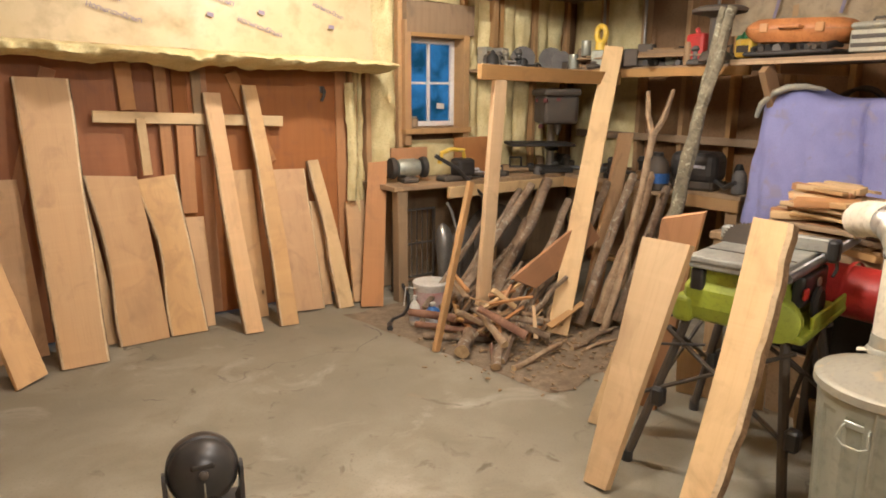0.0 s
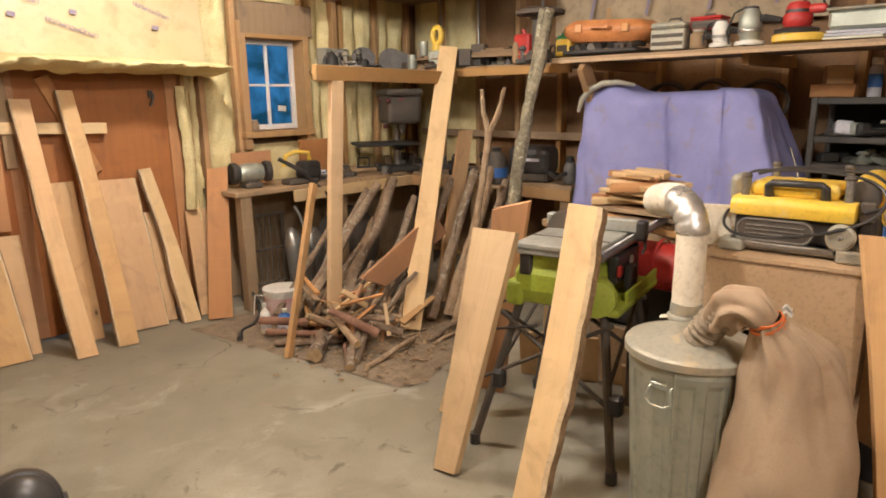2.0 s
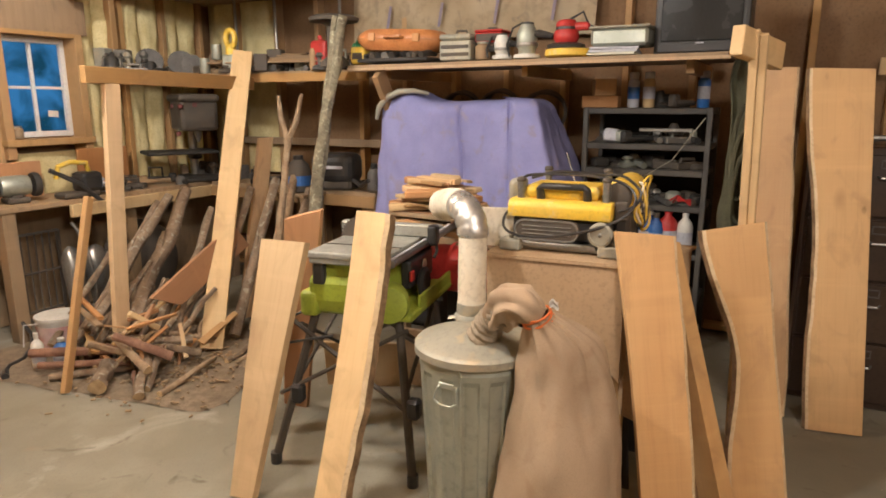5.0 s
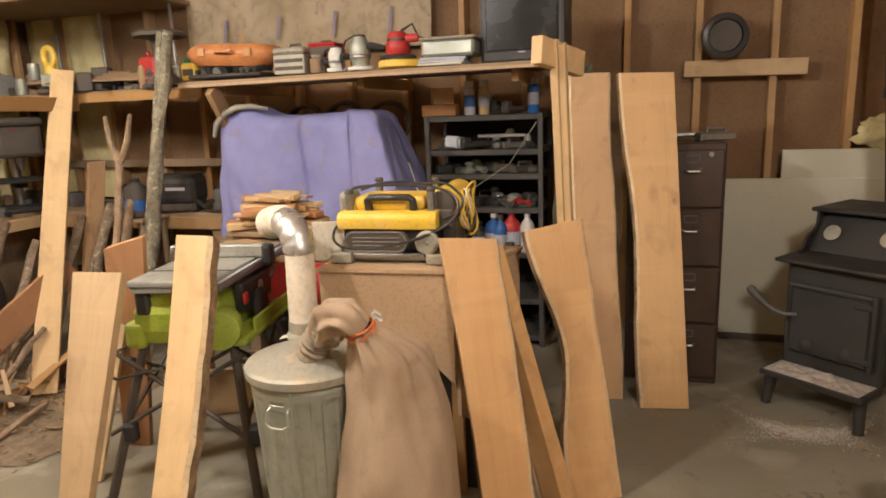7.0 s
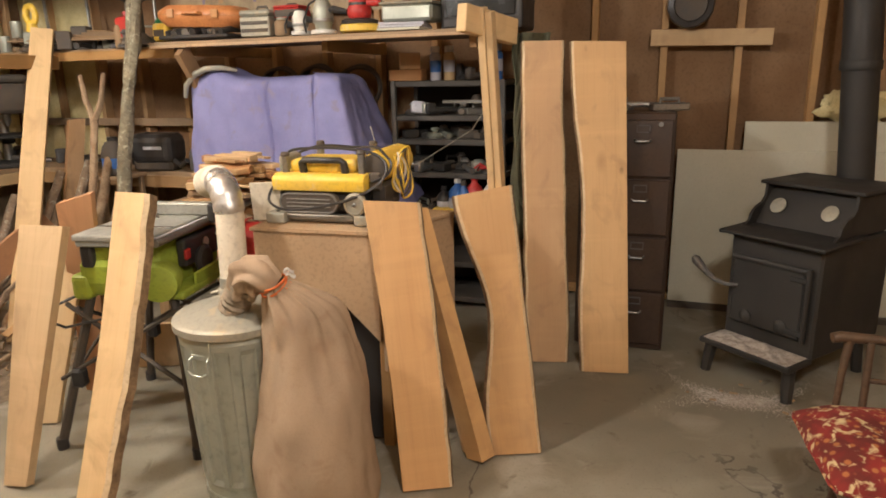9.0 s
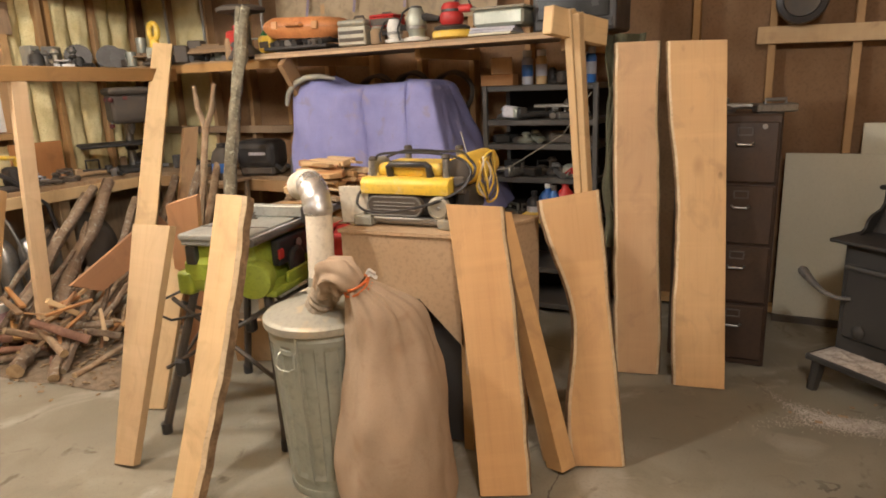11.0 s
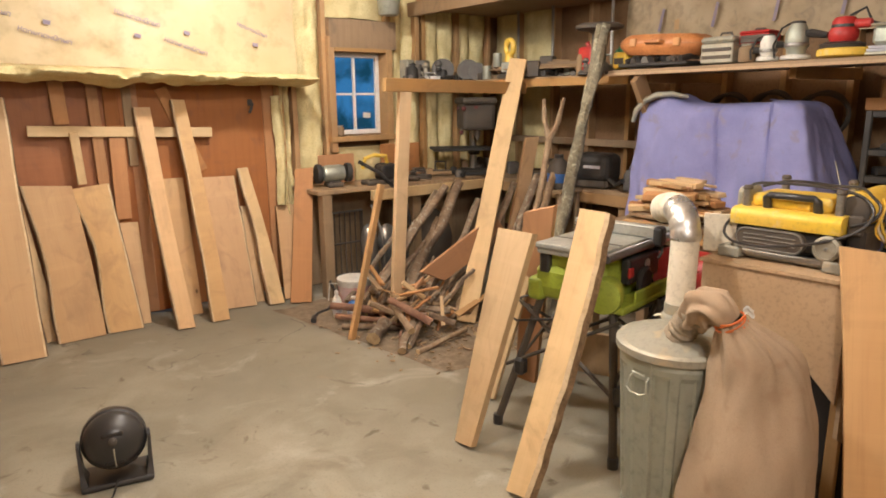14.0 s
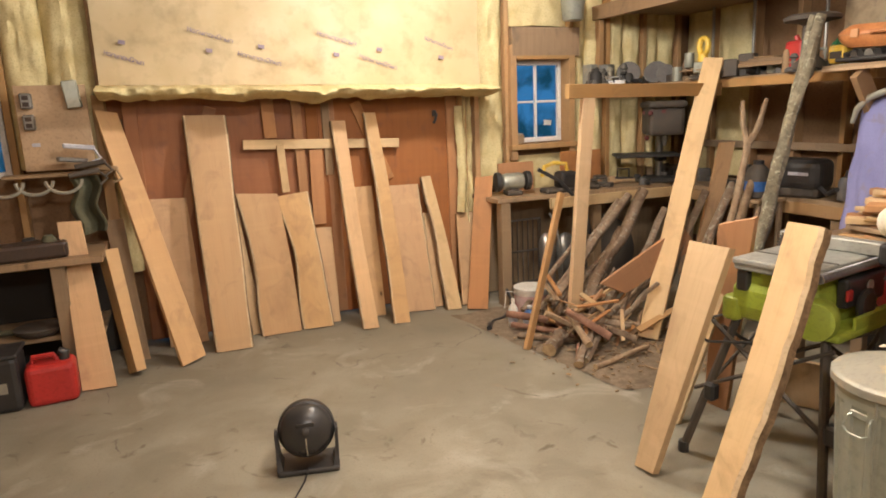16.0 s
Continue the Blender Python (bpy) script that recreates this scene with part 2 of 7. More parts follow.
YELLOW = plain("yellow_paint", (0.82, 0.55, 0.06), (0.76, 0.50, 0.08), 0.5, scale=7, stain=(0.70, 0.52, 0.22))
RED = plain("red_plastic", (0.50, 0.035, 0.03), (0.40, 0.025, 0.02), 0.45)
BLUE = plain("faded_blue_cloth", (0.275, 0.28, 0.52), (0.215, 0.215, 0.42), 0.95, scale=3.5, fine=260, bumps=0.35, stain=(0.25, 0.23, 0.34))
BLUEPL = plain("blue_plastic", (0.04, 0.16, 0.45), (0.03, 0.11, 0.33), 0.4)
ORANGEPL = plain("orange_plastic_case", (0.54, 0.22, 0.075), (0.42, 0.155, 0.05), 0.5, scale=9)
GREENPL = plain("green_plastic", (0.03, 0.22, 0.08), (0.02, 0.15, 0.05), 0.5)
BROWNMETAL = plain("brown_enamelled_steel", (0.062, 0.038, 0.026), (0.045, 0.028, 0.02), 0.4)
SHELFMETAL = plain("dusty_black_shelving", (0.055, 0.05, 0.045), (0.10, 0.09, 0.075), 0.6)
PANELWHITE = plain("off_white_board", (0.66, 0.63, 0.50), (0.60, 0.57, 0.44), 0.75, scale=1.2, fine=240, bumps=0.05)
ASH = plain("wood_ash", (0.48, 0.43, 0.37), (0.30, 0.26, 0.22), 0.95, scale=30)
PINKLABEL = plain("faded_pink_label", (0.52, 0.26, 0.24), (0.62, 0.50, 0.46), 0.7, scale=14)
DIMRED = plain("greasy_red_knob", (0.16, 0.03, 0.03), (0.10, 0.03, 0.025), 0.6)
CUSHION = cushion_cloth("red_patterned_cloth")
CHAIRWOOD = plain("dark_chair_wood", (0.12, 0.075, 0.045), (0.07, 0.042, 0.025), 0.45)
SCREEN = plain("dark_screen_glass", (0.028, 0.028, 0.027), (0.032, 0.032, 0.030), 0.22, bumps=0.0, spec=0.3)
TVCASE = plain("charcoal_tv_case", (0.045, 0.043, 0.042), (0.06, 0.057, 0.055), 0.5)
CLOTHGREEN = plain("olive_canvas", (0.12, 0.115, 0.065), (0.08, 0.075, 0.045), 0.95)
CLOTHDUST = plain("dusty_grey_cloth", (0.36, 0.29, 0.205), (0.25, 0.20, 0.14), 0.95, scale=14, fine=90, bumps=0.8)
# Near-black for hidden bodies, and for boards and recesses where shade falls.
SHADOWDARK = plain("shade_black", (0.022, 0.018, 0.015), (0.032, 0.027, 0.021), 0.9)
SAWDUST = plain("sawdust_and_bark_litter", (0.25, 0.19, 0.125), (0.15, 0.11, 0.07), 1.0, scale=18, fine=70, bumps=1.0)
LABEL = plain("faded_label", (0.55, 0.55, 0.58), (0.45, 0.45, 0.5), 0.6)
DUSKY = glow("dusk_garden", (0.006, 0.045, 0.085), (0.03, 0.15, 0.34), 1.5, 2.4)


def glass_mat(name):
    m, nt, b = nodes_of(name)
    b.inputs["Transmission Weight"].default_value = 1.0
    b.inputs["Roughness"].default_value = 0.02
    b.inputs["IOR"].default_value = 1.1
    return m


GLASS = glass_mat("window_glass")

# ---- building helpers ----


def mesh_from(name, bm, material, smooth=False):
    me = bpy.data.meshes.new(name)
    bmesh.ops.recalc_face_normals(bm, faces=bm.faces)
    if smooth:
        for f in bm.faces:
            f.smooth = True
    bm.to_mesh(me)
    bm.free()
    for mt in material if isinstance(material, (list, tuple)) else (material,):
        me.materials.append(mt)
    if smooth:
        me.set_sharp_from_angle(angle=radians(40))
    return me


def part(name, bm, material, parent=None, label="", smooth=False, m=None):
    """One mesh object from a bmesh, under parent."""
    ob = new(name, mesh_from(name, bm, material, smooth))
    if m is not None:
        ob.matrix_world = m
    if parent is not None:
        ob.parent = parent
    if label:
        ob["label"] = label
    return ob


def thing(name, m, label, category, group="", kind=""):
    ob = new(name)
    ob.empty_display_size = 0.1
    ob.matrix_world = m
    return tagged(ob, label, category, group, kind)


def box(bm, c, s, bevel=0.0, m=None, seg=1):
    r = bmesh.ops.create_cube(bm, size=1)
    vs = r["verts"]
    for v in vs:
        v.co = Vector((c[0] + v.co.x * s[0], c[1] + v.co.y * s[1], c[2] + v.co.z * s[2]))
    if bevel > 0:
        es = list({e for v in vs for e in v.link_edges})
        r2 = bmesh.ops.bevel(bm, geom=es, offset=min(bevel, 0.45 * min(s)), segments=seg, profile=0.5, affect="EDGES")
        vs = list({v for f in r2["faces"] for v in f.verts} | {v for v in vs if v.is_valid})
    if m is not None:
        bmesh.ops.transform(bm, matrix=m, verts=vs)
    return bm


def boxed(c, s, bevel=0.004, m=None, seg=1):
    return box(bmesh.new(), c, s, bevel, m, seg)


def tube(bm, pts, radii, seg=8, caps=True, wob=0.0):
    """A round bar along a line of points."""
    pts = [Vector(p) for p in pts]
    if isinstance(radii, (int, float)):
        radii = [radii] * len(pts)
    rings, side = [], None
    for i, p in enumerate(pts):
        d = (pts[min(i + 1, len(pts) - 1)] - pts[max(i - 1, 0)]).normalized()
        if side is None:
            side = d.orthogonal().normalized()
        side = (side - d * side.dot(d)).normalized()
        up = d.cross(side)
        ring = []
        for k in range(seg):
            a = 2 * math.pi * k / seg
            r = radii[i] * (1 + wob * noise.noise(p * 9 + Vector((k * 1.7, i * 0.3, 0))))
            ring.append(bm.verts.new(p + (side * math.cos(a) + up * math.sin(a)) * r))
        rings.append(ring)
    for a, b in zip(rings, rings[1:]):
        for k in range(seg):
            bm.faces.new((a[k], a[(k + 1) % seg], b[(k + 1) % seg], b[k]))
    if caps:
        for ring in (rings[0], rings[-1]):
            f = bm.faces.new(ring)
            f.material_index = 0
    return bm


def tubed(pts, radii, seg=8, caps=True, wob=0.0):
    return tube(bmesh.new(), pts, radii, seg, caps, wob)


def lathe(profile, seg=32, bm=None, close=True):
    """A turned body round z from (radius, height) pairs."""
    bm = bm or bmesh.new()
    rings = []
    for r, z in profile:
        rings.append([bm.verts.new((r * math.cos(2 * math.pi * k / seg), r * math.sin(2 * math.pi * k / seg), z)) for k in range(seg)])
    for a, b in zip(rings, rings[1:]):
        for k in range(seg):
            bm.faces.new((a[k], a[(k + 1) % seg], b[(k + 1) % seg], b[k]))
    if close:
        bm.faces.new(rings[0])
        bm.faces.new(rings[-1])
    return bm


def sheet(nu, nv, fn, thick=0.0):
    """A grid surface fn(u, v) with an optional back face thick behind it."""
    bm = bmesh.new()
    g = [[bm.verts.new(fn(i / nu, j / nv)) for j in range(nv + 1)] for i in range(nu + 1)]
    for i in range(nu):
        for j in range(nv):
            bm.faces.new((g[i][j], g[i + 1][j], g[i + 1][j + 1], g[i][j + 1]))
    if thick:
        bmesh.ops.recalc_face_normals(bm, faces=bm.faces)
        bmesh.ops.solidify(bm, geom=list(bm.faces), thickness=thick)
    return bm


def frame_of(o, z, x):
    z = Vector(z).normalized()
    x = Vector(x)
    x = (x - z * x.dot(z)).normalized()
    y = z.cross(x)
    return Matrix(((x.x, y.x, z.x, o[0]), (x.y, y.y, z.y, o[1]), (x.z, y.z, z.z, o[2]), (0, 0, 0, 1)))


def plank(bl, br, tl, tr, thick=0.035, left=0.0, right=0.0, curve=0.0, seed=1, material=None, lcurve=0.0, label="", group="leaning boards", edges=True, name="board"):
    """A sawn board whose front face has these four corners; left and right say how far its live edges wander, curve how far it bows sideways."""
    bl, br, tl, tr = (Vector((*p, 0)) if len(p) == 2 else Vector(p) for p in (bl, br, tl, tr))
    mid0, mid1 = (bl + br) / 2, (tl + tr) / 2
    m = frame_of(mid0, mid1 - mid0, (br - bl) + (tr - tl))
    inv = m.inverted()
    c = [inv @ p for p in (bl, br, tl, tr)]
    n = 26
    bm = bmesh.new()
    rows = []
    for i in range(n + 1):
        t = i / n
        a, b = c[0].lerp(c[2], t), c[1].lerp(c[3], t)
        bow = curve * math.sin(math.pi * t)
        a.x += bow + lcurve * math.sin(math.pi * min(1, (1 - t) * 1.1)) ** 2 + left * (noise.noise((seed * 3.1, t * 3.2, 0)) + 0.35 * noise.noise((seed, t * 14, 5)))
        b.x += bow + right * (noise.noise((seed * 5.3, t * 3.2, 9)) + 0.35 * noise.noise((seed, t * 14, 2)))
        e = 0.003
        cut = 0.45 * thick
        row = []
        for p, inward in ((a, 1), (b, -1)):
            wane = cut if (left if inward > 0 else right) else e
            row.append(((p.x + inward * wane * 0.75, 0.0), (p.x, wane * 0.5), (p.x - inward * (0.25 * thick if wane > e else 0), thick - e), (p.x + inward * e, thick)))
        ring = [row[0][0], row[1][0], row[1][1], row[1][2], row[1][3], row[0][3], row[0][2], row[0][1]]
        z = (a.z + b.z) / 2
        slope = (b.z - a.z)
        w = max(0.01, b.x - a.x)
        rows.append([bm.verts.new((x, y, a.z + slope * (x - a.x) / w)) for x, y in ring])
    for r0, r1 in zip(rows, rows[1:]):
        for k in range(8):
            f = bm.faces.new((r0[k], r0[(k + 1) % 8], r1[(k + 1) % 8], r1[k]))
            if edges and ((k in (1, 2, 3) and right) or (k in (5, 6, 7) and left)):
                f.material_index = 2 if k in (1, 7) else 1
    bm.faces.new(rows[0])
    bm.faces.new(rows[-1])
    low = min((m @ v.co).z for v in bm.verts)
    m = Matrix.Translation((0, 0, -low if low < 0.06 else 0)) @ m
    ob = part(name, bm, (material or OAK, LIVEEDGE, SAPWOOD), None, "", False, m)
    return tagged(ob, label or "rough-sawn pale oak board leaning upright", "board", group)


def lumber(p0, p1, w, d, side, material=None, bevel=0.003):
    """A squared bar from p0 to p1; returns a bmesh in its own frame and that frame."""
    m = frame_of(p0, Vector(p1) - Vector(p0), side)
    ln = (Vector(p1) - Vector(p0)).length
    return boxed((0, 0, ln / 2), (w, d, ln), bevel), m


def bar(name, p0, p1, w, d, side, material, parent=None, label="", bevel=0.003):
    bm, m = lumber(p0, p1, w, d, side, material, bevel)
    return part(name, bm, material, parent, label, False, m) if parent is None else _child(name, bm, material, parent, label, m)


def _child(name, bm, material, parent, label, m, smooth=False):
    ob = part(name, bm, material, None, label, smooth, m)
    ob.parent = parent
    ob.matrix_parent_inverse = parent.matrix_world.inverted()
    return ob


def place(ob, label, category, group="", kind=""):
    return tagged(ob, label, category, group, kind)

# ---- structure ----
XW, XE, YS, YN, ZC = -2.6, 5.03, -3.4, 4.62, 2.9


def structure(name, bm, material, label, smooth=False, m=None):
    return tagged(part(name, bm, material, None, "", smooth, m), label, "", "", "structure")


structure("floor", boxed(((XW + XE) / 2, (YS + YN) / 2, -0.06), (XE - XW + 0.6, YN - YS + 0.6, 0.12), 0), CONCRETE, "worn stained concrete floor with pale scuffs")
# Out of view; the pale plywood is chosen to bounce fill light down.
structure("ceiling", boxed(((XW + XE) / 2, (YS + YN) / 2, ZC + 0.02), (XE - XW + 0.6, YN - YS + 0.6, 0.04), 0), PLY, "unseen ceiling, plywood-coloured for bounce light")

WX0, WX1, WZ0, WZ1 = 3.10, 3.61, 1.265, 1.955
LX0, LX1, LZ0, LZ1 = -1.30, -0.62, 1.25, 1.95
DX0, DX1, DZ1 = 0.08, 2.56, 1.80


def wall_with(name, spans, label):
    bm = bmesh.new()
    for x0, x1, z0, z1 in spans:
        box(bm, ((x0 + x1) / 2, YN + 0.02, (z0 + z1) / 2), (x1 - x0, 0.04, z1 - z0))
    return structure(name, bm, SHEATH, label)


wall_with("wall_north", [(XW, LX0, 0, ZC), (LX0, LX1, 0, LZ0), (LX0, LX1, LZ1, ZC), (LX1, DX0, 0, ZC), (DX0, DX1, DZ1, ZC), (DX1, WX0, 0, ZC), (WX0, WX1, 0, WZ0), (WX0, WX1, WZ1, ZC), (WX1, XE, 0, ZC)], "brown sheathed stud wall with a window and wide doors")
structure("wall_east", boxed((XE + 0.02, (YS + YN) / 2, ZC / 2), (0.04, YN - YS + 0.12, ZC), 0), SHEATH, "brown fibreboard sheathing between bare studs")
structure("wall_south", boxed(((XW + XE) / 2, YS - 0.02, ZC / 2), (XE - XW, 0.04, ZC), 0), PLY, "plain plywood wall")
structure("wall_west", boxed((XW - 0.02, (YS + YN) / 2, ZC / 2), (0.04, YN - YS + 0.12, ZC), 0), PLY, "plain plywood wall")

studs = thing("stud_framing", pose(0, 0, 0), "bare timber wall studs with plates", "", "", "structure")
for x in (-2.2, -1.75, -1.34, -0.58, -0.03, 2.62, 2.74, 3.03, 3.665, 4.05, 4.45, 4.85):
    bm, m = lumber((x, YN - 0.052, 0), (x, YN - 0.052, ZC), 0.042, 0.098, (1, 0, 0))
    _child("stud", bm, STUD, studs, "", m)
for i, y in enumerate((4.2, 3.75, 3.32, 2.9, 2.49, 2.07, 1.65, 1.23, 0.81, 0.39, -0.26, -0.68, -1.105, -1.525, -2.05, -2.6)):
    bm, m = lumber((XE - 0.047, y, 0), (XE - 0.047, y, ZC), 0.092, 0.042, (1, 0, 0))
    _child("stud", bm, STUD, studs, "", m)
bm, m = lumber((XE - 0.11, -0.60, 1.70), (XE - 0.11, -1.28, 1.685), 0.035, 0.095, (1, 0, 0))
_child("cross_block", bm, PALE, studs, "pale short board nailed across two studs", m)
for y0, y1 in ((4.55, 2.3), (0.2, -3.2)):
    bm, m = lumber((XE - 0.045, y0, 0.04), (XE - 0.045, y1, 0.04), 0.09, 0.04, (1, 0, 0))
    _child("bottom_plate", bm, STUD, studs, "", m)


def batt(name, x0, x1, z0, z1, seed, y=None, depth=0.09, material=None, axis="x"):
    """A bulging strip of wool between two studs."""
    y = YN if y is None else y

    def fn(u, v):
        a, z = x0 + (x1 - x0) * u, z0 + (z1 - z0) * v
        bulge = math.sin(math.pi * min(1, max(0, u))) ** 0.5 if 0 < u < 1 else 0
        n = noise.noise((a * 8, z * 4, seed)) + 0.6 * noise.noise((a * 18, z * 9, seed + 3)) + 0.3 * noise.noise((a * 40, z * 25, seed))
        out = 0.02 + depth * bulge * (0.8 + 0.38 * n)
        return (a, y - out, z) if axis == "x" else (XE - out, a, z)
    bm = sheet(14, max(6, int((z1 - z0) * 24)), fn, 0.012)
    return structure(name, bm, material or FLUFF, "yellow glass wool insulation between studs", True)


batt("insulation", 2.765, 3.005, 0.95, ZC, 1, depth=0.15)
batt("insulation", 3.05, 3.65, 0.3, 1.16, 2, depth=0.07)
batt("insulation", 3.05, 3.65, 2.23, ZC, 4)
batt("insulation", 3.69, 3.84, 0.9, ZC, 5)
batt("insulation", 3.84, 4.03, 0.9, ZC, 15)
batt("insulation", 4.07, 4.25, 0.3, ZC, 6)
batt("insulation", 4.25, 4.43, 0.3, ZC, 16)
batt("insulation", 4.47, 4.64, 0.3, ZC, 7)
batt("insulation", 4.64, 4.83, 0.3, ZC, 17)
batt("insulation", -0.56, -0.32, 1.3, ZC, 8, depth=0.13)
batt("insulation", -0.32, -0.05, 1.3, ZC, 9, depth=0.12)
batt("insulation", -1.3, -0.6, 2.0, ZC, 10)
batt("insulation", 4.22, 4.58, 0.3, ZC, 11, axis="y", depth=0.07)
batt("insulation", 3.77, 4.18, 0.9, ZC, 12, axis="y", depth=0.06)
batt("insulation", 2.585, 2.625, 0.5, 1.74, 13, depth=0.16)
batt("insulation", 2.645, 2.705, 0.5, 1.74, 14, depth=0.12)
batt("insulation", -2.1, -1.8, 0.9, ZC, 31)
batt("insulation", -0.02, 0.10, 0.55, 1.2, 32, depth=0.16)

# Kraft-faced sheet over the door head, with its wool showing along the lower edge.


def curtain(u, v):
    x = -0.02 + 2.74 * u
    zb = 1.815 - 0.055 * u + 0.012 * noise.noise((x * 4, 0, 3))
    z = zb + (ZC - zb) * v
    pull = 0.035 * math.exp(-((x - 2.62) ** 2 + (z - 2.15) ** 2) / 0.03) + 0.03 * math.exp(-((x - 1.33) ** 2 + (z - 1.88) ** 2) / 0.008)
    y = 4.40 + 0.012 * noise.noise((x * 2.5, z * 3, 1)) + 0.006 * noise.noise((x * 9, z * 7, 4)) + pull + 0.03 * v
    return (x, y, z)


kraft = structure("wall_insulation_facing", sheet(70, 34, curtain, 0.004), KRAFT, "tan kraft paper insulation facing with faded blue print", True)


def fringe(u, v):
    x = -0.03 + 2.76 * u
    zt = 1.83 - 0.055 * u
    sag = 0.025 * noise.noise((x * 3, 2, 0)) + 0.014 * noise.noise((x * 11, 1, 0)) - 0.03 * math.exp(-((x - 1.38) / 0.12) ** 2) * 1.2
    a = math.pi * (0.05 + 0.9 * v)
    return (x, 4.46 - 0.37 * math.sin(a) * (1 + 0.25 * noise.noise((x * 7, v * 3, 2)) + 0.07 * noise.noise((x * 22, v * 4, 5))), zt - 0.012 - 0.078 * (1 - math.cos(a)) / 2 - (0.02 - 1.2 * sag) * v + 0.006 * noise.noise((x * 22, v * 3, 7)))


structure("wall_insulation_edge", sheet(260, 16, fringe), FLUFF, "ragged yellow glass wool along the lower edge", True)


def torn_strip(u, v):
    z = 0.74 + 0.86 * v
    w = 0.030 + 0.012 * noise.noise((z * 6, 1, 0)) + 0.008 * noise.noise((z * 19, 2, 0))
    x = 2.545 + 0.010 * math.sin(z * 7) + w * (u - 0.5) * 2.2
    return (x, 4.445 - 0.035 * math.sin(math.pi * u) + 0.012 * noise.noise((x * 20, z * 16, 4)), z)


structure("wall_insulation_strip", sheet(8, 60, torn_strip, 0.008), FLUFF, "torn pale glass wool strip beside the doors", True)
# Printed marks on the facing as plain bars.
for x0, z0, x1, z1 in ((0.549, 2.159, 0.85, 2.075), (0.861, 2.0, 1.162, 1.921), (1.422, 2.137, 1.718, 2.058), (1.725, 1.974, 2.029, 1.88), (2.257, 2.107, 2.50, 2.02), (0.03, 2.01, 0.272, 1.936)):
    w, n = x1 - x0, 11
    bm = bmesh.new()
    for k in range(n):
        gw, gh = w / n * 0.66, (0.030 if k in (0, 7) else 0.021)
        cx = (k + 0.5) * w / n
        for side in (-1, 1):
            box(bm, (cx + side * gw / 2, 0, gh / 2), (0.0045, 0.0012, gh))
        box(bm, (cx, 0, gh if k % 3 else gh * 0.5), (gw - 0.006, 0.0012, 0.0045))
        if k % 2:
            box(bm, (cx, 0, 0.002), (gw - 0.006, 0.0012, 0.0045))
    structure("wall_print", bm, INK, "faded blue printed bar", False, pose(x0, 4.385 + (0.02 if x0 > 2.2 else 0), z0, 0, math.degrees(math.atan2(z0 - z1, w))))
for x, z in ((0.146, 2.086), (0.679, 2.031), (1.026, 2.056), (1.556, 1.999), (1.886, 2.033), (2.382, 1.972)):
    structure("wall_print", boxed((0, 0, 0), (0.042, 0.002, 0.026), 0), INK, "faded blue printed square", False, pose(x, 4.383, z, 0, 9))

# Window: sash with four panes, frame, sill and rough head board.


def window(name, x0, x1, z0, z1, label):
    w = thing(name, pose((x0 + x1) / 2, YN, z0), label, "", "", "structure")
    W, H = x1 - x0, z1 - z0
    fr = bmesh.new()
    for cx in (-W / 2 + 0.018, W / 2 - 0.018):
        box(fr, (cx, 0, H / 2), (0.036, 0.035, H), 0.003)
    for cz in (0.02, H - 0.018):
        box(fr, (0, 0, cz), (W - 0.072, 0.033, 0.04), 0.003)
    part("window_frame", fr, WHITEPAINT, w, "white painted sash")
    mu = bmesh.new()
    box(mu, (0, -0.002, H / 2), (0.022, 0.026, H - 0.07), 0.003)
    box(mu, (-W / 4 + 0.003, -0.001, H / 2), (W / 2 - 0.05, 0.024, 0.020), 0.003)
    box(mu, (W / 4 - 0.003, -0.001, H / 2), (W / 2 - 0.05, 0.024, 0.020), 0.003)
    part("glazing_bar", mu, WHITEPAINT, w)
    for sx in (-1, 1):
        for sz in (-1, 1):
            p = part("pane", boxed((sx * (W / 4 - 0.008), 0.006, H / 2 + sz * (H / 4 - 0.012)), (W / 2 - 0.05, 0.004, H / 2 - 0.05), 0), GLASS, w)
            p.visible_shadow = False
    return w


win = window("window_1", WX0, WX1, WZ0, WZ1, "small four-pane white window showing blue dusk")
part("sticker", boxed((0.11, -0.004, 0.17), (0.075, 0.003, 0.045), 0, pose(0, 0, 0, 0, 4)), WHITE, win, "small white paper sticker on the pane")
window("window_2", LX0, LX1, LZ0, LZ1, "small four-pane window beside the bench")
tr = thing("trim", pose(0, 0, 0), "rough reddish timber lining round the window", "", "", "structure")
for nm, c, s in (("side_board", (WX0 - 0.032, 4.545, 1.6), (0.06, 0.15, 0.95)), ("side_board", (WX1 + 0.03, 4.545, 1.6), (0.058, 0.15, 0.95)), ("sill", ((WX0 + WX1) / 2, 4.535, WZ0 - 0.03), (WX1 - WX0 + 0.14, 0.17, 0.045)), ("head_board", ((WX0 + WX1) / 2, 4.545, WZ1 + 0.02), (WX1 - WX0, 0.15, 0.036))):
    m = pose(*c)
    _child(nm, boxed((0, 0, 0), s, 0.003), STUD, tr, "", m)
_child("header", boxed((0, 0, 0), (0.66, 0.06, 0.235), 0.004), OLDWOOD, tr, "grey weathered header plank", pose((WX0 + WX1) / 2 + 0.03, 4.50, 2.10))
back = structure("backdrop", boxed((2, 8.5, 1.4), (14, 0.02, 6), 0), DUSKY, "dim blue-green garden at dusk")

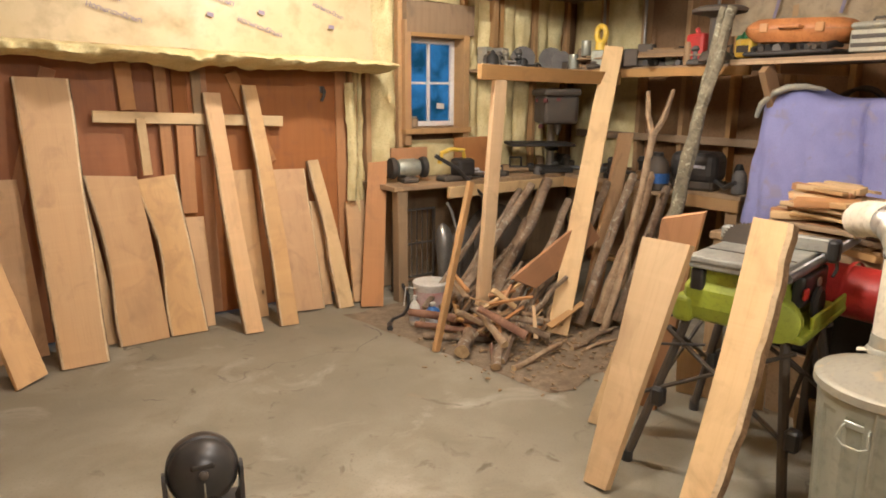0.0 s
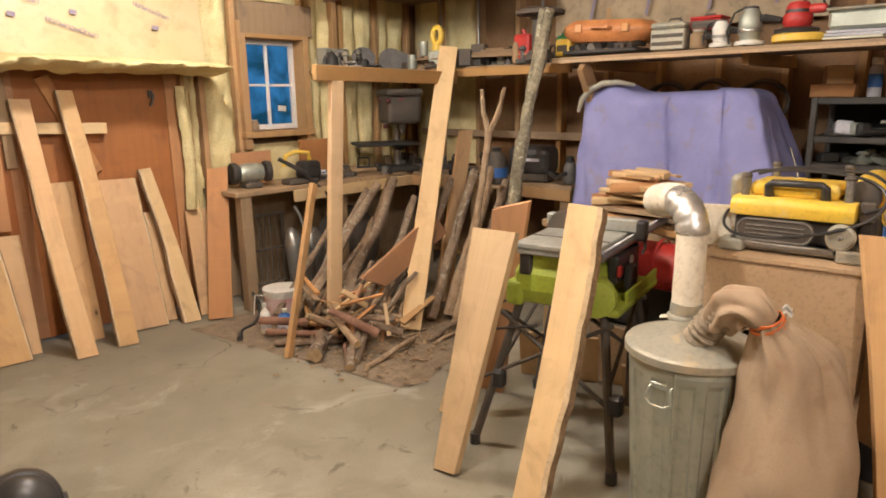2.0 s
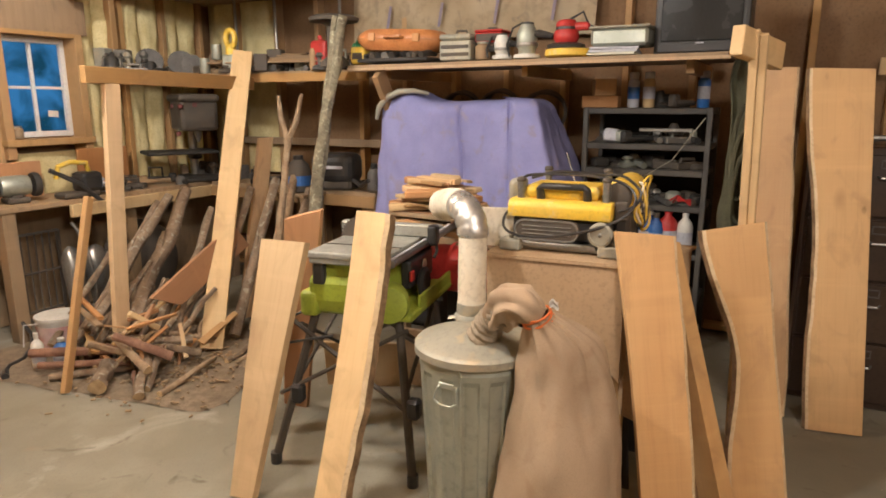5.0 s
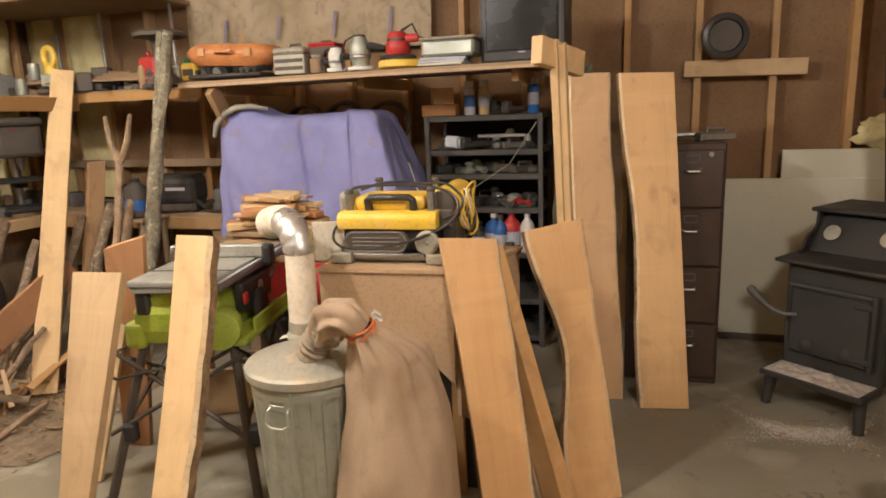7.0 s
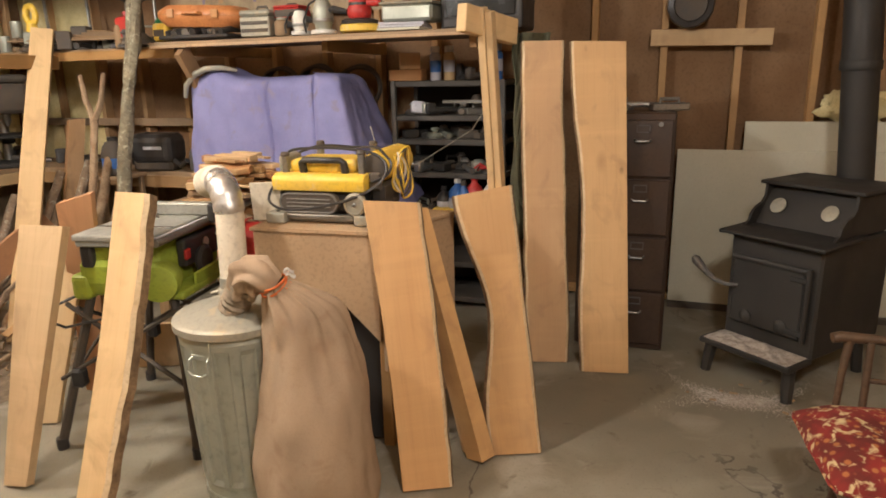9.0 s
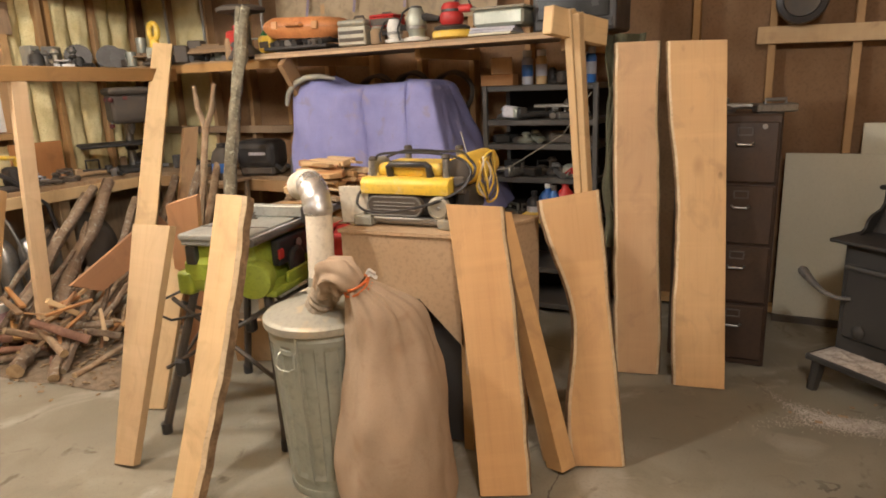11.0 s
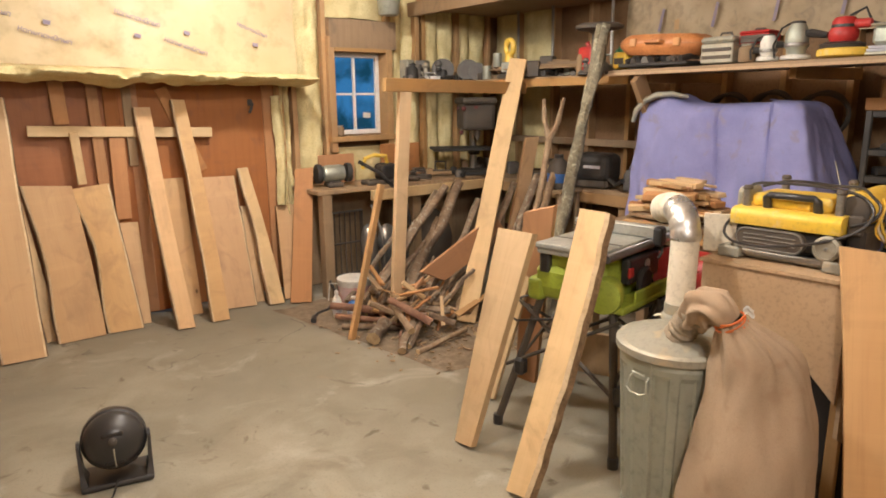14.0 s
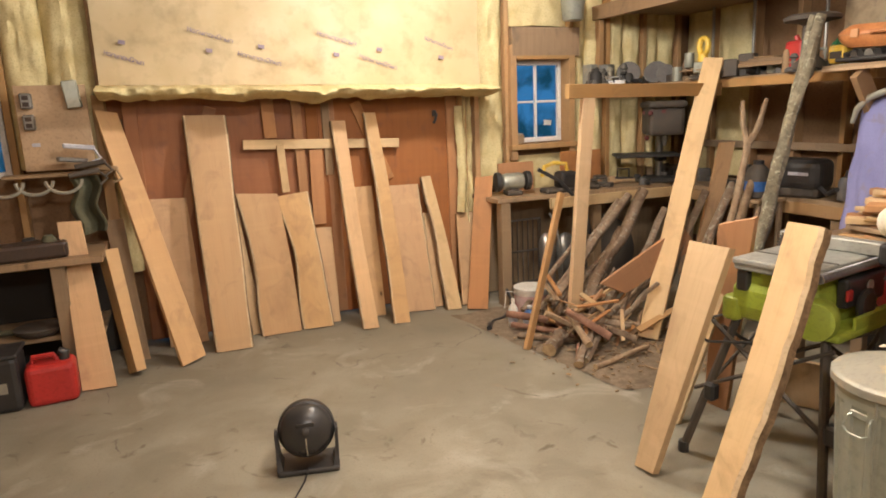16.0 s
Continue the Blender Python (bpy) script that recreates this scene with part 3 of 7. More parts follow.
# Doors: two red-brown plywood leaves with battens.
for k, (x0, x1) in enumerate(((DX0, 1.425), (1.445, DX1))):
    d = thing("door_%d" % (k + 1), pose((x0 + x1) / 2, 4.545, 0), "closed red-brown plywood barn door leaf", "", "", "structure")
    part("panel", boxed((0, 0.01, 0.875), (x1 - x0, 0.02, 1.72), 0.002), DOORPLY, d)
    w = x1 - x0
    for bx in ((-w / 2 + 0.05, w / 2 - 0.06) if k == 0 else (-w / 2 + 0.05, w / 2 - 0.05)):
        part("batten", boxed((bx, -0.012, 0.875), (0.09, 0.022, 1.70), 0.003), CEDAR if k else DOORPLY, d)
    a, b = ((-0.45, 0.6), (-0.1, 1.66)) if k == 0 else ((-0.30, 1.66), (-0.05, 1.05))
    bm, m = lumber((a[0], -0.014, a[1]), (b[0], -0.014, b[1]), 0.085, 0.02, (1, 0, 0))
    o = part("brace", bm, CEDAR, d)
    o.matrix_local = m
bm, m = lumber((0.845, 4.478, 1.385), (2.03, 4.478, 1.335), 0.02, 0.07, (0, 1, 0))
place(part("crossbar", bm, PALE, None, "", False, m), "pale board laid across both door leaves as a bar", "board")
for p0, p1, w, mt in (((1.12, 4.46, 1.02), (1.105, 4.46, 1.37), 0.055, PALE), ((1.27, 4.505, 0.2), (1.25, 4.505, 1.70), 0.07, CEDAR), ((1.36, 4.49, 0.75), (1.37, 4.49, 1.32), 0.10, CEDAR), ((1.47, 4.50, 1.12), (1.465, 4.50, 1.66), 0.06, OLDWOOD), ((1.05, 4.50, 1.42), (1.04, 4.50, 1.70), 0.09, CEDAR)):
    bm, m = lumber(p0, p1, w, 0.022, (1, 0, 0))
    place(part("batten_board", bm, mt, None, "", False, m), "short cedar batten fixed to the doors", "board", "door battens")
bm, m = lumber((-0.05, 4.47, 0.02), (-0.05, 4.47, 1.76), 0.07, 0.03, (1, 0, 0))
structure("door_jamb", bm, STUD, "bare timber door jamb", False, m)
bm, m = lumber((2.585, 4.51, 0.02), (2.585, 4.51, 1.76), 0.04, 0.05, (1, 0, 0))
structure("door_jamb", bm, STUD, "bare timber door jamb", False, m)
structure("door_header", boxed((1.37, 4.60, 1.85), (2.9, 0.04, 0.50), 0.003), DOORPLY, "red-brown board behind the door head")
structure("door_seam_strip", boxed((1.437, 4.535, 0.88), (0.055, 0.03, 1.72), 0.003), DOORPLY, "red-brown strip over the door seam")
# small iron latch on the door
lt = bmesh.new()
tube(lt, [(0, 0, 0.05), (0.012, -0.02, 0.02), (0, -0.02, -0.02), (-0.014, -0.015, -0.05)], 0.011, 6)
box(lt, (0, 0, 0.03), (0.035, 0.012, 0.05), 0.003)
place(part("door_latch", lt, DARK, None, "", True, pose(2.36, 4.52, 1.52)), "small dark iron hook latch", "latch")

# ---- boards along the north doors ----
G = "boards leaning along the doors"
plank((-0.303, 3.761), (-0.114, 3.744), (-0.335, 4.06, 0.99), (-0.205, 4.06, 0.985), 0.03, material=OAK, seed=3, group=G, label="short wide oak board leaning against the side bench")
plank((0.0, 3.845), (0.055, 3.875), (-0.105, 4.12, 0.745), (-0.03, 4.16, 0.745), 0.12, material=OAK, seed=4, group=G, label="thick short oak plank standing edge-on", edges=False)
plank((-0.02, 4.177), (0.07, 4.148), (-0.106, 4.40, 0.93), (0.009, 4.42, 0.93), 0.025, material=OLDWOOD, seed=5, group=G, label="short grey-brown board in the corner")
plank((0.285, 3.865), (0.405, 4.01), (-0.085, 4.43, 1.637), (0.073, 4.45, 1.631), 0.03, material=OAK, seed=6, group=G, label="long oak board leaning at a slant against the doors")
plank((0.20, 4.33), (0.46, 4.361), (0.186, 4.49, 1.042), (0.424, 4.49, 1.033), 0.03, material=OAK, seed=7, group=G, label="mid-height oak board behind a slanted one")
plank((0.489, 4.049), (0.729, 4.04), (0.464, 4.44, 1.60), (0.739, 4.44, 1.59), 0.035, 0.006, 0.008, 0.0, 8, OAK, group=G, label="tall wide live-edge oak board")
plank((0.771, 4.33), (0.856, 4.34), (0.694, 4.47, 0.935), (0.76, 4.47, 0.929), 0.025, material=PALE, seed=9, group=G, label="narrow pale offcut board")
plank((0.826, 4.239), (1.112, 4.249), (0.759, 4.45, 1.035), (1.052, 4.45, 1.01), 0.035, 0.008, 0.0, 0.012, 10, OAK, 0.02, group=G, label="wide oak board with one dark live edge")
plank((1.126, 4.256), (1.353, 4.232), (1.037, 4.45, 0.987), (1.275, 4.45, 1.009), 0.035, 0.006, 0.006, 0.004, 11, OAK, 0.05, group=G, label="curved live-edge oak board")
plank((1.323, 4.33), (1.427, 4.32), (1.303, 4.47, 0.724), (1.443, 4.47, 0.718), 0.025, material=OAK, seed=12, group=G, label="short oak offcut leaning behind a curved board")
plank((1.53, 4.027), (1.642, 4.008), (1.495, 4.44, 1.52), (1.599, 4.44, 1.515), 0.03, 0.012, 0.0, -0.012, 13, OAK, group=G, label="tall narrow oak board with one live edge")
plank((1.64, 4.312), (1.79, 4.302), (1.612, 4.47, 1.01), (1.786, 4.47, 1.01), 0.028, material=OAK, seed=14, group=G, label="mid-height oak board behind a tall one")
plank((1.776, 4.037), (1.891, 4.017), (1.741, 4.44, 1.57), (1.839, 4.44, 1.565), 0.03, 0.012, 0.0, 0.016, 15, OAK, group=G, label="tall narrow oak board with one live edge")
plank((1.955, 4.272), (2.184, 4.211), (1.905, 4.46, 0.998), (2.163, 4.46, 0.988), 0.03, 0.0, 0.012, 0.0, 16, OAK, group=G, label="wide mid-height oak board with dark knot streak")
plank((2.257, 4.15), (2.374, 4.135), (2.2, 4.45, 1.045), (2.274, 4.45, 1.048), 0.035, 0.014, 0.0, 0.012, 17, PALE, group=G, label="narrow live-edge board with pale bark edge")
plank((2.181, 4.301), (2.274, 4.283), (2.207, 4.47, 0.75), (2.297, 4.47, 0.74), 0.03, 0.012, 0.0, 0.0, 18, OAK, group=G, label="short narrow offcut board")
plank((2.413, 4.215), (2.519, 4.19), (2.50, 4.47, 0.716), (2.66, 4.47, 0.71), 0.03, material=OAK, seed=19, group=G, label="short oak board beside the door jamb")
plank((2.40, 4.09), (2.54, 4.00), (2.60, 4.29, 1.02), (2.745, 4.27, 1.022), 0.035, material=CEDAR, seed=20, group=G, label="reddish cedar board leaning on the bench end")

# ---- saw stand boards and the boards round the cart ----
G = "boards leaning round the work area"
plank((2.05, 1.619), (2.089, 1.515), (2.354, 1.633, 0.965), (2.339, 1.425, 0.975), 0.04, material=PALE, seed=21, group=G, label="pale sawn board leaning on the table saw")
plank((1.965, 1.165), (1.988, 1.074), (2.459, 1.256, 1.085), (2.495, 1.128, 1.076), 0.05, 0.0, 0.020, 0.012, 22, PALE, group=G, label="pale board with a wavy bark live edge")
plank((2.481, 0.123), (2.557, -0.05), (2.672, 0.318, 1.062), (2.773, 0.135, 1.042), 0.035, 0.0, 0.012, 0.012, 23, OAK, group=G, label="wide oak board leaning on the planer cart")
plank((2.717, -0.125), (2.785, -0.15), (2.80, 0.17, 1.0), (2.845, 0.12, 0.99), 0.10, material=OAK, seed=24, group=G, label="narrow oak board standing on edge", edges=False)
plank((2.80, -0.02), (2.84, -0.08), (2.87, 0.20, 0.84), (2.91, 0.13, 0.83), 0.03, material=OAK, seed=34, group=G, label="short narrow oak board")
plank((2.81, -0.131), (2.881, -0.325), (3.0, 0.067, 1.03), (3.105, -0.145, 1.065), 0.035, 0.006, 0.008, 0.0, 25, OAK, 0.075, group=G, label="curved live-edge oak board")
plank((3.75, -0.099), (3.788, -0.301), (3.998, 0.0, 1.664), (4.054, -0.195, 1.661), 0.035, 0.02, 0.015, 0.0, 26, OAK, group=G, label="tall live-edge oak board against the file cabinet")
plank((3.70, -0.395), (3.74, -0.62), (4.018, -0.238, 1.655), (4.062, -0.508, 1.647), 0.035, 0.016, 0.0, 0.0, 27, OAK, 0.03, group=G, label="tall wide oak board with a barky edge")
plank((2.45, 1.95), (2.50, 1.83), (2.72, 1.86, 0.86), (2.75, 1.74, 0.86), 0.03, material=PALE, seed=29, group=G, label="pale offcut leaning behind the saw stand")
plank((2.80, 1.98), (2.83, 1.85), (2.62, 1.749, 1.006), (2.62, 1.555, 1.057), 0.03, material=CEDAR, seed=30, group=G, label="reddish-brown board behind the pale one")

for q, size, mt in (((3.16, 1.72, 0.14, 0, -14, 24), (0.018, 0.42, 0.28), PALE), ((3.30, 1.40, 0.17, 0, -8, 4), (0.02, 0.30, 0.34), PLY), ((3.20, 1.18, 0.10, 0, -22, 12), (0.02, 0.34, 0.22), PALE)):
    ob0 = part("panel_offcut", boxed((0, 0, 0), size, 0.003), mt, None, "", False, pose(*q))
    ob0.location.z -= min((ob0.matrix_world @ v.co).z for v in ob0.data.vertices)
    place(ob0, "pale panel offcut propped behind the saw stand", "board", "panel offcuts")

# ---- propped timber frame ----
fr = thing("timber_prop", pose(0, 0, 0), "pale post, beam and slanted plank nailed together", "timber frame")
for nm, p0, p1, w, d in (("post", (2.80, 3.2, 0.0), (2.915, 3.2, 1.61), 0.095, 0.04), ("beam", (2.74, 3.18, 1.655), (4.20, 3.36, 1.64), 0.04, 0.09)):
    bm, m = lumber(p0, p1, w, d, (1, 0, 0) if nm == "post" else (0, 1, 0))
    _child(nm, bm, PALE if nm == "post" else STUD, fr, "", m)
bm, m = lumber((3.165, 2.86, 0.015), (4.13, 3.36, 1.86), 0.135, 0.04, (0.65, -0.75, 0))
_child("slanted_plank", bm, PALE, fr, "", m)
bm, m = lumber((2.375, 3.10, 0.0), (2.72, 3.22, 1.0), 0.05, 0.03, (1, 0.3, 0))
place(part("pole", bm, STUD, None, "", False, m), "thin brown stick leaning on the post", "stick")
plank((2.87, 2.98, 0.41), (3.07, 2.97, 0.315), (3.62, 3.06, 0.71), (3.74, 3.05, 0.545), 0.03, material=CEDAR, seed=40, group="", label="reddish board slanting through the brush pile")
plank((3.70, 3.14), (3.83, 3.10), (4.10, 3.22, 1.25), (4.215, 3.20, 1.25), 0.035, material=OAK, seed=41, group="", label="brown board leaning among the branches")

# ---- floor fan ----


def floor_fan(m):
    f = thing("floor_fan", m, "small black floor fan on a swivel bracket", "fan")
    part("base", boxed((0, 0.03, 0.014), (0.276, 0.19, 0.026), 0.012, seg=3), BLACK, f)
    for s in (-1, 1):
        arm = bmesh.new()
        lo = [(s * 0.108, -0.055), (s * 0.138, -0.055), (s * 0.138, 0.075), (s * 0.108, 0.075)]
        mi = [(s * 0.121, -0.035), (s * 0.138, -0.035), (s * 0.138, 0.045), (s * 0.121, 0.045)]
        hi = [(s * 0.128, -0.018), (s * 0.140, -0.018), (s * 0.140, 0.022), (s * 0.128, 0.022)]
        rings = [[arm.verts.new((x, y, z)) for x, y in q] for q, z in ((lo, 0.022), (mi, 0.07), (hi, 0.19), ([(x * 0.99, y * 0.5) for x, y in hi], 0.208))]
        for a, c in zip(rings, rings[1:]):
            for k in range(4):
                arm.faces.new((a[k], a[(k + 1) % 4], c[(k + 1) % 4], c[k]))
        arm.faces.new(rings[0])
        arm.faces.new(rings[-1])
        bmesh.ops.recalc_face_normals(arm, faces=arm.faces)
        part("arm", arm, BLACK, f)
    head = part("head", lathe([(0.012, 0.088), (0.05, 0.083), (0.085, 0.066), (0.108, 0.040), (0.118, 0.012), (0.119, 0.002), (0.115, 0.0), (0.115, -0.006), (0.126, -0.010), (0.129, -0.03), (0.127, -0.075), (0.118, -0.085)], 44), BLACK, f, "", True)
    head.matrix_local = pose(0, 0.01, 0.185, 76)
    # Two near-black boxes on the drum paint the shade of its recesses.
    part("handle_recess", boxed((0, 0.035, 0.072), (0.085, 0.022, 0.03), 0.009, pose(0, 0, 0), 3), SHADOWDARK, head, "dark carrying slot")
    part("knob", lathe([(0.016, 0.082), (0.016, 0.100), (0.011, 0.104)], 18, None), DARK, head, "", True).matrix_local = pose(0, 0.010, 0)
    part("lower_recess", boxed((0, -0.062, 0.045), (0.085, 0.07, 0.05), 0.02, None, 3), SHADOWDARK, head, "dark motor recess")
    part("lead", tubed([(0, -0.02, 0.088), (0, -0.05, 0.090), (0.002, -0.10, 0.06)], 0.003, 5), DUSTGALV, head)
    part("cord", tubed([(0, -0.05, 0.03), (-0.02, -0.12, 0.005), (-0.06, -0.25, 0.005), (-0.16, -0.42, 0.005), (-0.2, -0.7, 0.005)], 0.004, 5), BLACK, f)
    return f


floor_fan(pose(0.762, 2.268, 0, 0, 0, -12))

# ---- table saw ----


def table_saw(m):
    s = thing("table_saw", m, "portable table saw with lime green body on folding stand", "table saw")
    top = boxed((0.025, 0.08, 0.915), (0.35, 0.72, 0.028), 0.008, seg=2)
    part("table", top, GREY, s, "dusty grey aluminium saw table")
    part("table_apron", boxed((0.02, -0.262, 0.892), (0.33, 0.02, 0.03), 0.006), GREY, s)
    for y in (-0.12, 0.20):
        part("table_groove", boxed((0.025, y, 0.930), (0.34, 0.012, 0.003), 0), DARK, s)
    part("side_rail", tubed([(0.222, -0.30, 0.905), (0.222, 0.62, 0.905)], 0.017, 12), STEEL, s, "silver fence rail", True)
    part("rail_scale", boxed((0.222, 0.16, 0.9235), (0.012, 0.9, 0.003), 0), LABEL, s)
    fence = part("fence", boxed((0.03, 0.13, 0.957), (0.42, 0.05, 0.055), 0.006), GREY, s, "grey metal rip fence lying on the table")
    part("fence_clamp", boxed((0.252, 0.13, 0.940), (0.045, 0.06, 0.09), 0.014, seg=2), BLACK, fence, "black fence clamp")
    part("fence_lever", tubed([(0.265, 0.13, 0.91), (0.272, 0.12, 0.87), (0.265, 0.10, 0.845)], 0.007, 8), BLACK, fence, "", True)
    teeth = bmesh.new()
    ring = []
    for k in range(80):
        a, r = 2 * math.pi * k / 80, (0.098 if k % 2 else 0.086)
        ring.append((r * math.cos(a), r * math.sin(a)))
    lo, hi = ([teeth.verts.new((x, y, z)) for x, y in ring] for z in (-0.0012, 0.0012))
    teeth.faces.new(lo)
    teeth.faces.new(hi)
    for k in range(80):
        teeth.faces.new((lo[k], lo[(k + 1) % 80], hi[(k + 1) % 80], hi[k]))
    part("blade", teeth, DARK, s, "dark toothed saw blade").matrix_local = pose(-0.06, 0.05, 0.925, 90, 0, 0)
    body = bmesh.new()
    x0, x1, y0, y1 = -0.175, 0.185, -0.25, 0.27
    prof = [(0.80, 0.65), (0.94, 0.67), (1.0, 0.72), (1.0, 0.79), (0.93, 0.82), (0.93, 0.90)]
    rings = []
    for k, z in prof:
        hx, hy, cx0, cy0 = (x1 - x0) / 2 * k, (y1 - y0) / 2 * k, (x0 + x1) / 2, (y0 + y1) / 2
        rings.append([body.verts.new((cx0 + a * hx, cy0 + c * hy, z)) for a, c in ((-1, -0.88), (-0.88, -1), (0.88, -1), (1, -0.88), (1, 0.88), (0.88, 1), (-0.88, 1), (-1, 0.88))])
    for a, c in zip(rings, rings[1:]):
        for k in range(8):
            body.faces.new((a[k], a[(k + 1) % 8], c[(k + 1) % 8], c[k]))
    body.faces.new(rings[0])
    body.faces.new(rings[-1])
    bmesh.ops.recalc_face_normals(body, faces=body.faces)
    part("body", body, LIME, s, "lime green plastic saw body")
    part("recess", boxed((-0.115, -0.238, 0.83), (0.055, 0.04, 0.09), 0.012, None, 2), BLACK, s, "black recessed bevel slot")
    part("corner_housing", lathe([(0.03, -0.06), (0.072, -0.055), (0.082, 0.02), (0.072, 0.055), (0.03, 0.062)], 30), LIME, s, "", True).matrix_local = pose(0.19, -0.24, 0.735, 90, 0, 18)
    part("side_ear", boxed((-0.165, -0.20, 0.70), (0.08, 0.12, 0.11), 0.022, None, 3), LIME, s)
    part("front_tray", boxed((0.235, 0.03, 0.675), (0.10, 0.56, 0.035), 0.012, None, 2), LIME, s)
    part("tray_rib", boxed((0.275, 0.08, 0.71), (0.014, 0.44, 0.06), 0.006), LIME, s)
    part("switch_panel", boxed((0.205, 0.05, 0.81), (0.045, 0.30, 0.12), 0.012, None, 2), BLACK, s, "black switch panel")
    part("switch", boxed((0.234, -0.10, 0.81), (0.014, 0.04, 0.045), 0.005), RED, s, "red paddle switch")
    part("badge", lathe([(0.022, 0), (0.022, 0.006)], 20), LABEL, s, "pale round badge").matrix_local = pose(0.231, 0.06, 0.825, 0, 90, 0)
    part("crank_wheel", lathe([(0.018, 0), (0.062, 0.006), (0.068, 0.02), (0.05, 0.03), (0.02, 0.024)], 26), BLACK, s, "", True).matrix_local = pose(0.235, 0.0, 0.76, 0, 90, 0)
    for sx, bx in ((-1, 0.0), (1, 0.0)):
        for sy in (-1, 1):
            foot = (sx * 0.31 + bx, sy * 0.33, 0.02)
            leg = part("leg", tubed([(sx * 0.18 + 0.03, sy * 0.20, 0.68), foot], 0.019, 8), DARK, s, "dark tubular stand leg", True)
            part("hub", boxed((sx * 0.26 + 0.04, sy * 0.275, 0.31), (0.055, 0.055, 0.085), 0.012), BLACK, leg)
            part("rubber_foot", tubed([(foot[0], foot[1], 0.0), (foot[0], foot[1], 0.05)], 0.024, 10), BLACK, leg)
    for sy in (-1, 1):
        part("brace", tubed([(-0.26, sy * 0.23, 0.62), (0.26, sy * 0.28, 0.30)], 0.010, 6), DARK, s)
        part("brace", tubed([(0.26, sy * 0.23, 0.62), (-0.30, sy * 0.28, 0.30)], 0.010, 6), DARK, s)
    for sx in (-1, 1):
        part("brace", tubed([(sx * 0.25, -0.26, 0.32), (sx * 0.22, 0.22, 0.60)], 0.009, 6), DARK, s)
        part("brace", tubed([(sx * 0.25, 0.26, 0.32), (sx * 0.22, -0.22, 0.60)], 0.009, 6), DARK, s)
    part("cord", tubed([(-0.2, -0.24, 0.66), (-0.29, -0.28, 0.62), (-0.33, -0.26, 0.55), (-0.25, -0.27, 0.53), (-0.05, -0.27, 0.58)], 0.006, 6), BLACK, s)
    return s


table_saw(pose(2.733, 1.387, 0, 0, 0, -80))

# ---- dust bin with hose and burlap sack ----


can = thing("trash_can", pose(2.395, 0.72, 0), "galvanised steel trash can with dusty lid", "trash can")


def can_wall(u, v):
    a = 2 * math.pi * u
    z = 0.02 + 0.66 * v
    r = 0.163 + 0.034 * v
    if 0.10 < v < 0.90:
        r += 0.0055 * (1 if math.sin(a * 14) > 0.25 else -0.3)
    if 0.06 < v < 0.10 or 0.91 < v < 0.95:
        r += 0.006
    return (r * math.cos(a), r * math.sin(a), z)


part("body", sheet(168, 34, can_wall), GALV, can, "fluted grey-green steel body", False)
part("base_ring", lathe([(0.168, 0.0), (0.171, 0.01), (0.168, 0.03), (0.160, 0.03)], 48), GALV, can, "", True)
part("lid", lathe([(0.212, 0.665), (0.217, 0.668), (0.217, 0.692), (0.210, 0.700), (0.195, 0.703), (0.12, 0.733), (0.05, 0.745), (0.0001, 0.746)], 56), DUSTGALV, can, "dust-covered domed steel lid", True)
part("seam", tubed([(-0.171, -0.03, 0.06), (-0.203, -0.035, 0.66)], 0.004, 5), GALV, can)
hd = part("handle", tubed([(-0.045, 0, 0.03), (-0.05, -0.018, 0.02), (-0.06, -0.032, -0.03), (-0.03, -0.036, -0.05), (0.03, -0.036, -0.05), (0.06, -0.032, -0.03), (0.05, -0.018, 0.02), (0.045, 0, 0.03)], 0.0055, 6), GALV, can, "wire bail handle", True)
hd.matrix_local = pose(-0.192, 0.012, 0.575, 0, 0, -94) @ Matrix.Diagonal((0.74, 0.74, 0.74, 1))
part("handle_plate", boxed((0, 0, 0), (0.085, 0.008, 0.024), 0.004), GALV, can).matrix_local = pose(-0.192, 0.012, 0.595, 0, 0, -94)

duct = thing("dust_duct", pose(2.505, 0.79, 0.735), "taped sheet-metal dust duct rising from the lid", "duct")


def ribbed(bm, pts, r, step=2, amp=0.006):
    return tube(bm, pts, [r + (amp if i % step else 0) for i in range(len(pts))], 20)


part("collar", lathe([(0.066, 0.0), (0.064, 0.012), (0.056, 0.02), (0.054, 0.06)], 24), DUSTGALV, duct, "", True)
part("straight_pipe", tubed([(0, 0, 0.0), (0.006, 0.002, 0.10), (0.02, 0.006, 0.30)], 0.052, 24), TAPE, duct, "tan tape-wrapped pipe", True)
elbow = [(0.02 + 0.09 * (1 - math.cos(a)) * 0.8, 0.006 + 0.09 * (1 - math.cos(a)) * 1.0, 0.30 + 0.10 * math.sin(a)) for a in [radians(4.5 * k) for k in range(21)]]
part("elbow", ribbed(bmesh.new(), elbow, 0.053, 5, 0.004), DUCT, duct, "shiny segmented metal elbow", True)
e0 = elbow[-1]
part("hose", ribbed(bmesh.new(), [(e0[0] + 0.012 * k, e0[1] + 0.0155 * k, e0[2] - 0.0012 * k * k * 0.35) for k in range(9)], 0.055, 2, 0.007), TAPE, duct, "cream ribbed hose", True)
for k in range(4):
    a = k * 1.7
    part("torn_tape", boxed((0.07 * math.cos(a), 0.07 * math.sin(a), 0.016), (0.05, 0.03, 0.004), 0.001, pose(0, 0, 0, 12 * (-1) ** k, 8, 20 * k)), TAPE, duct)


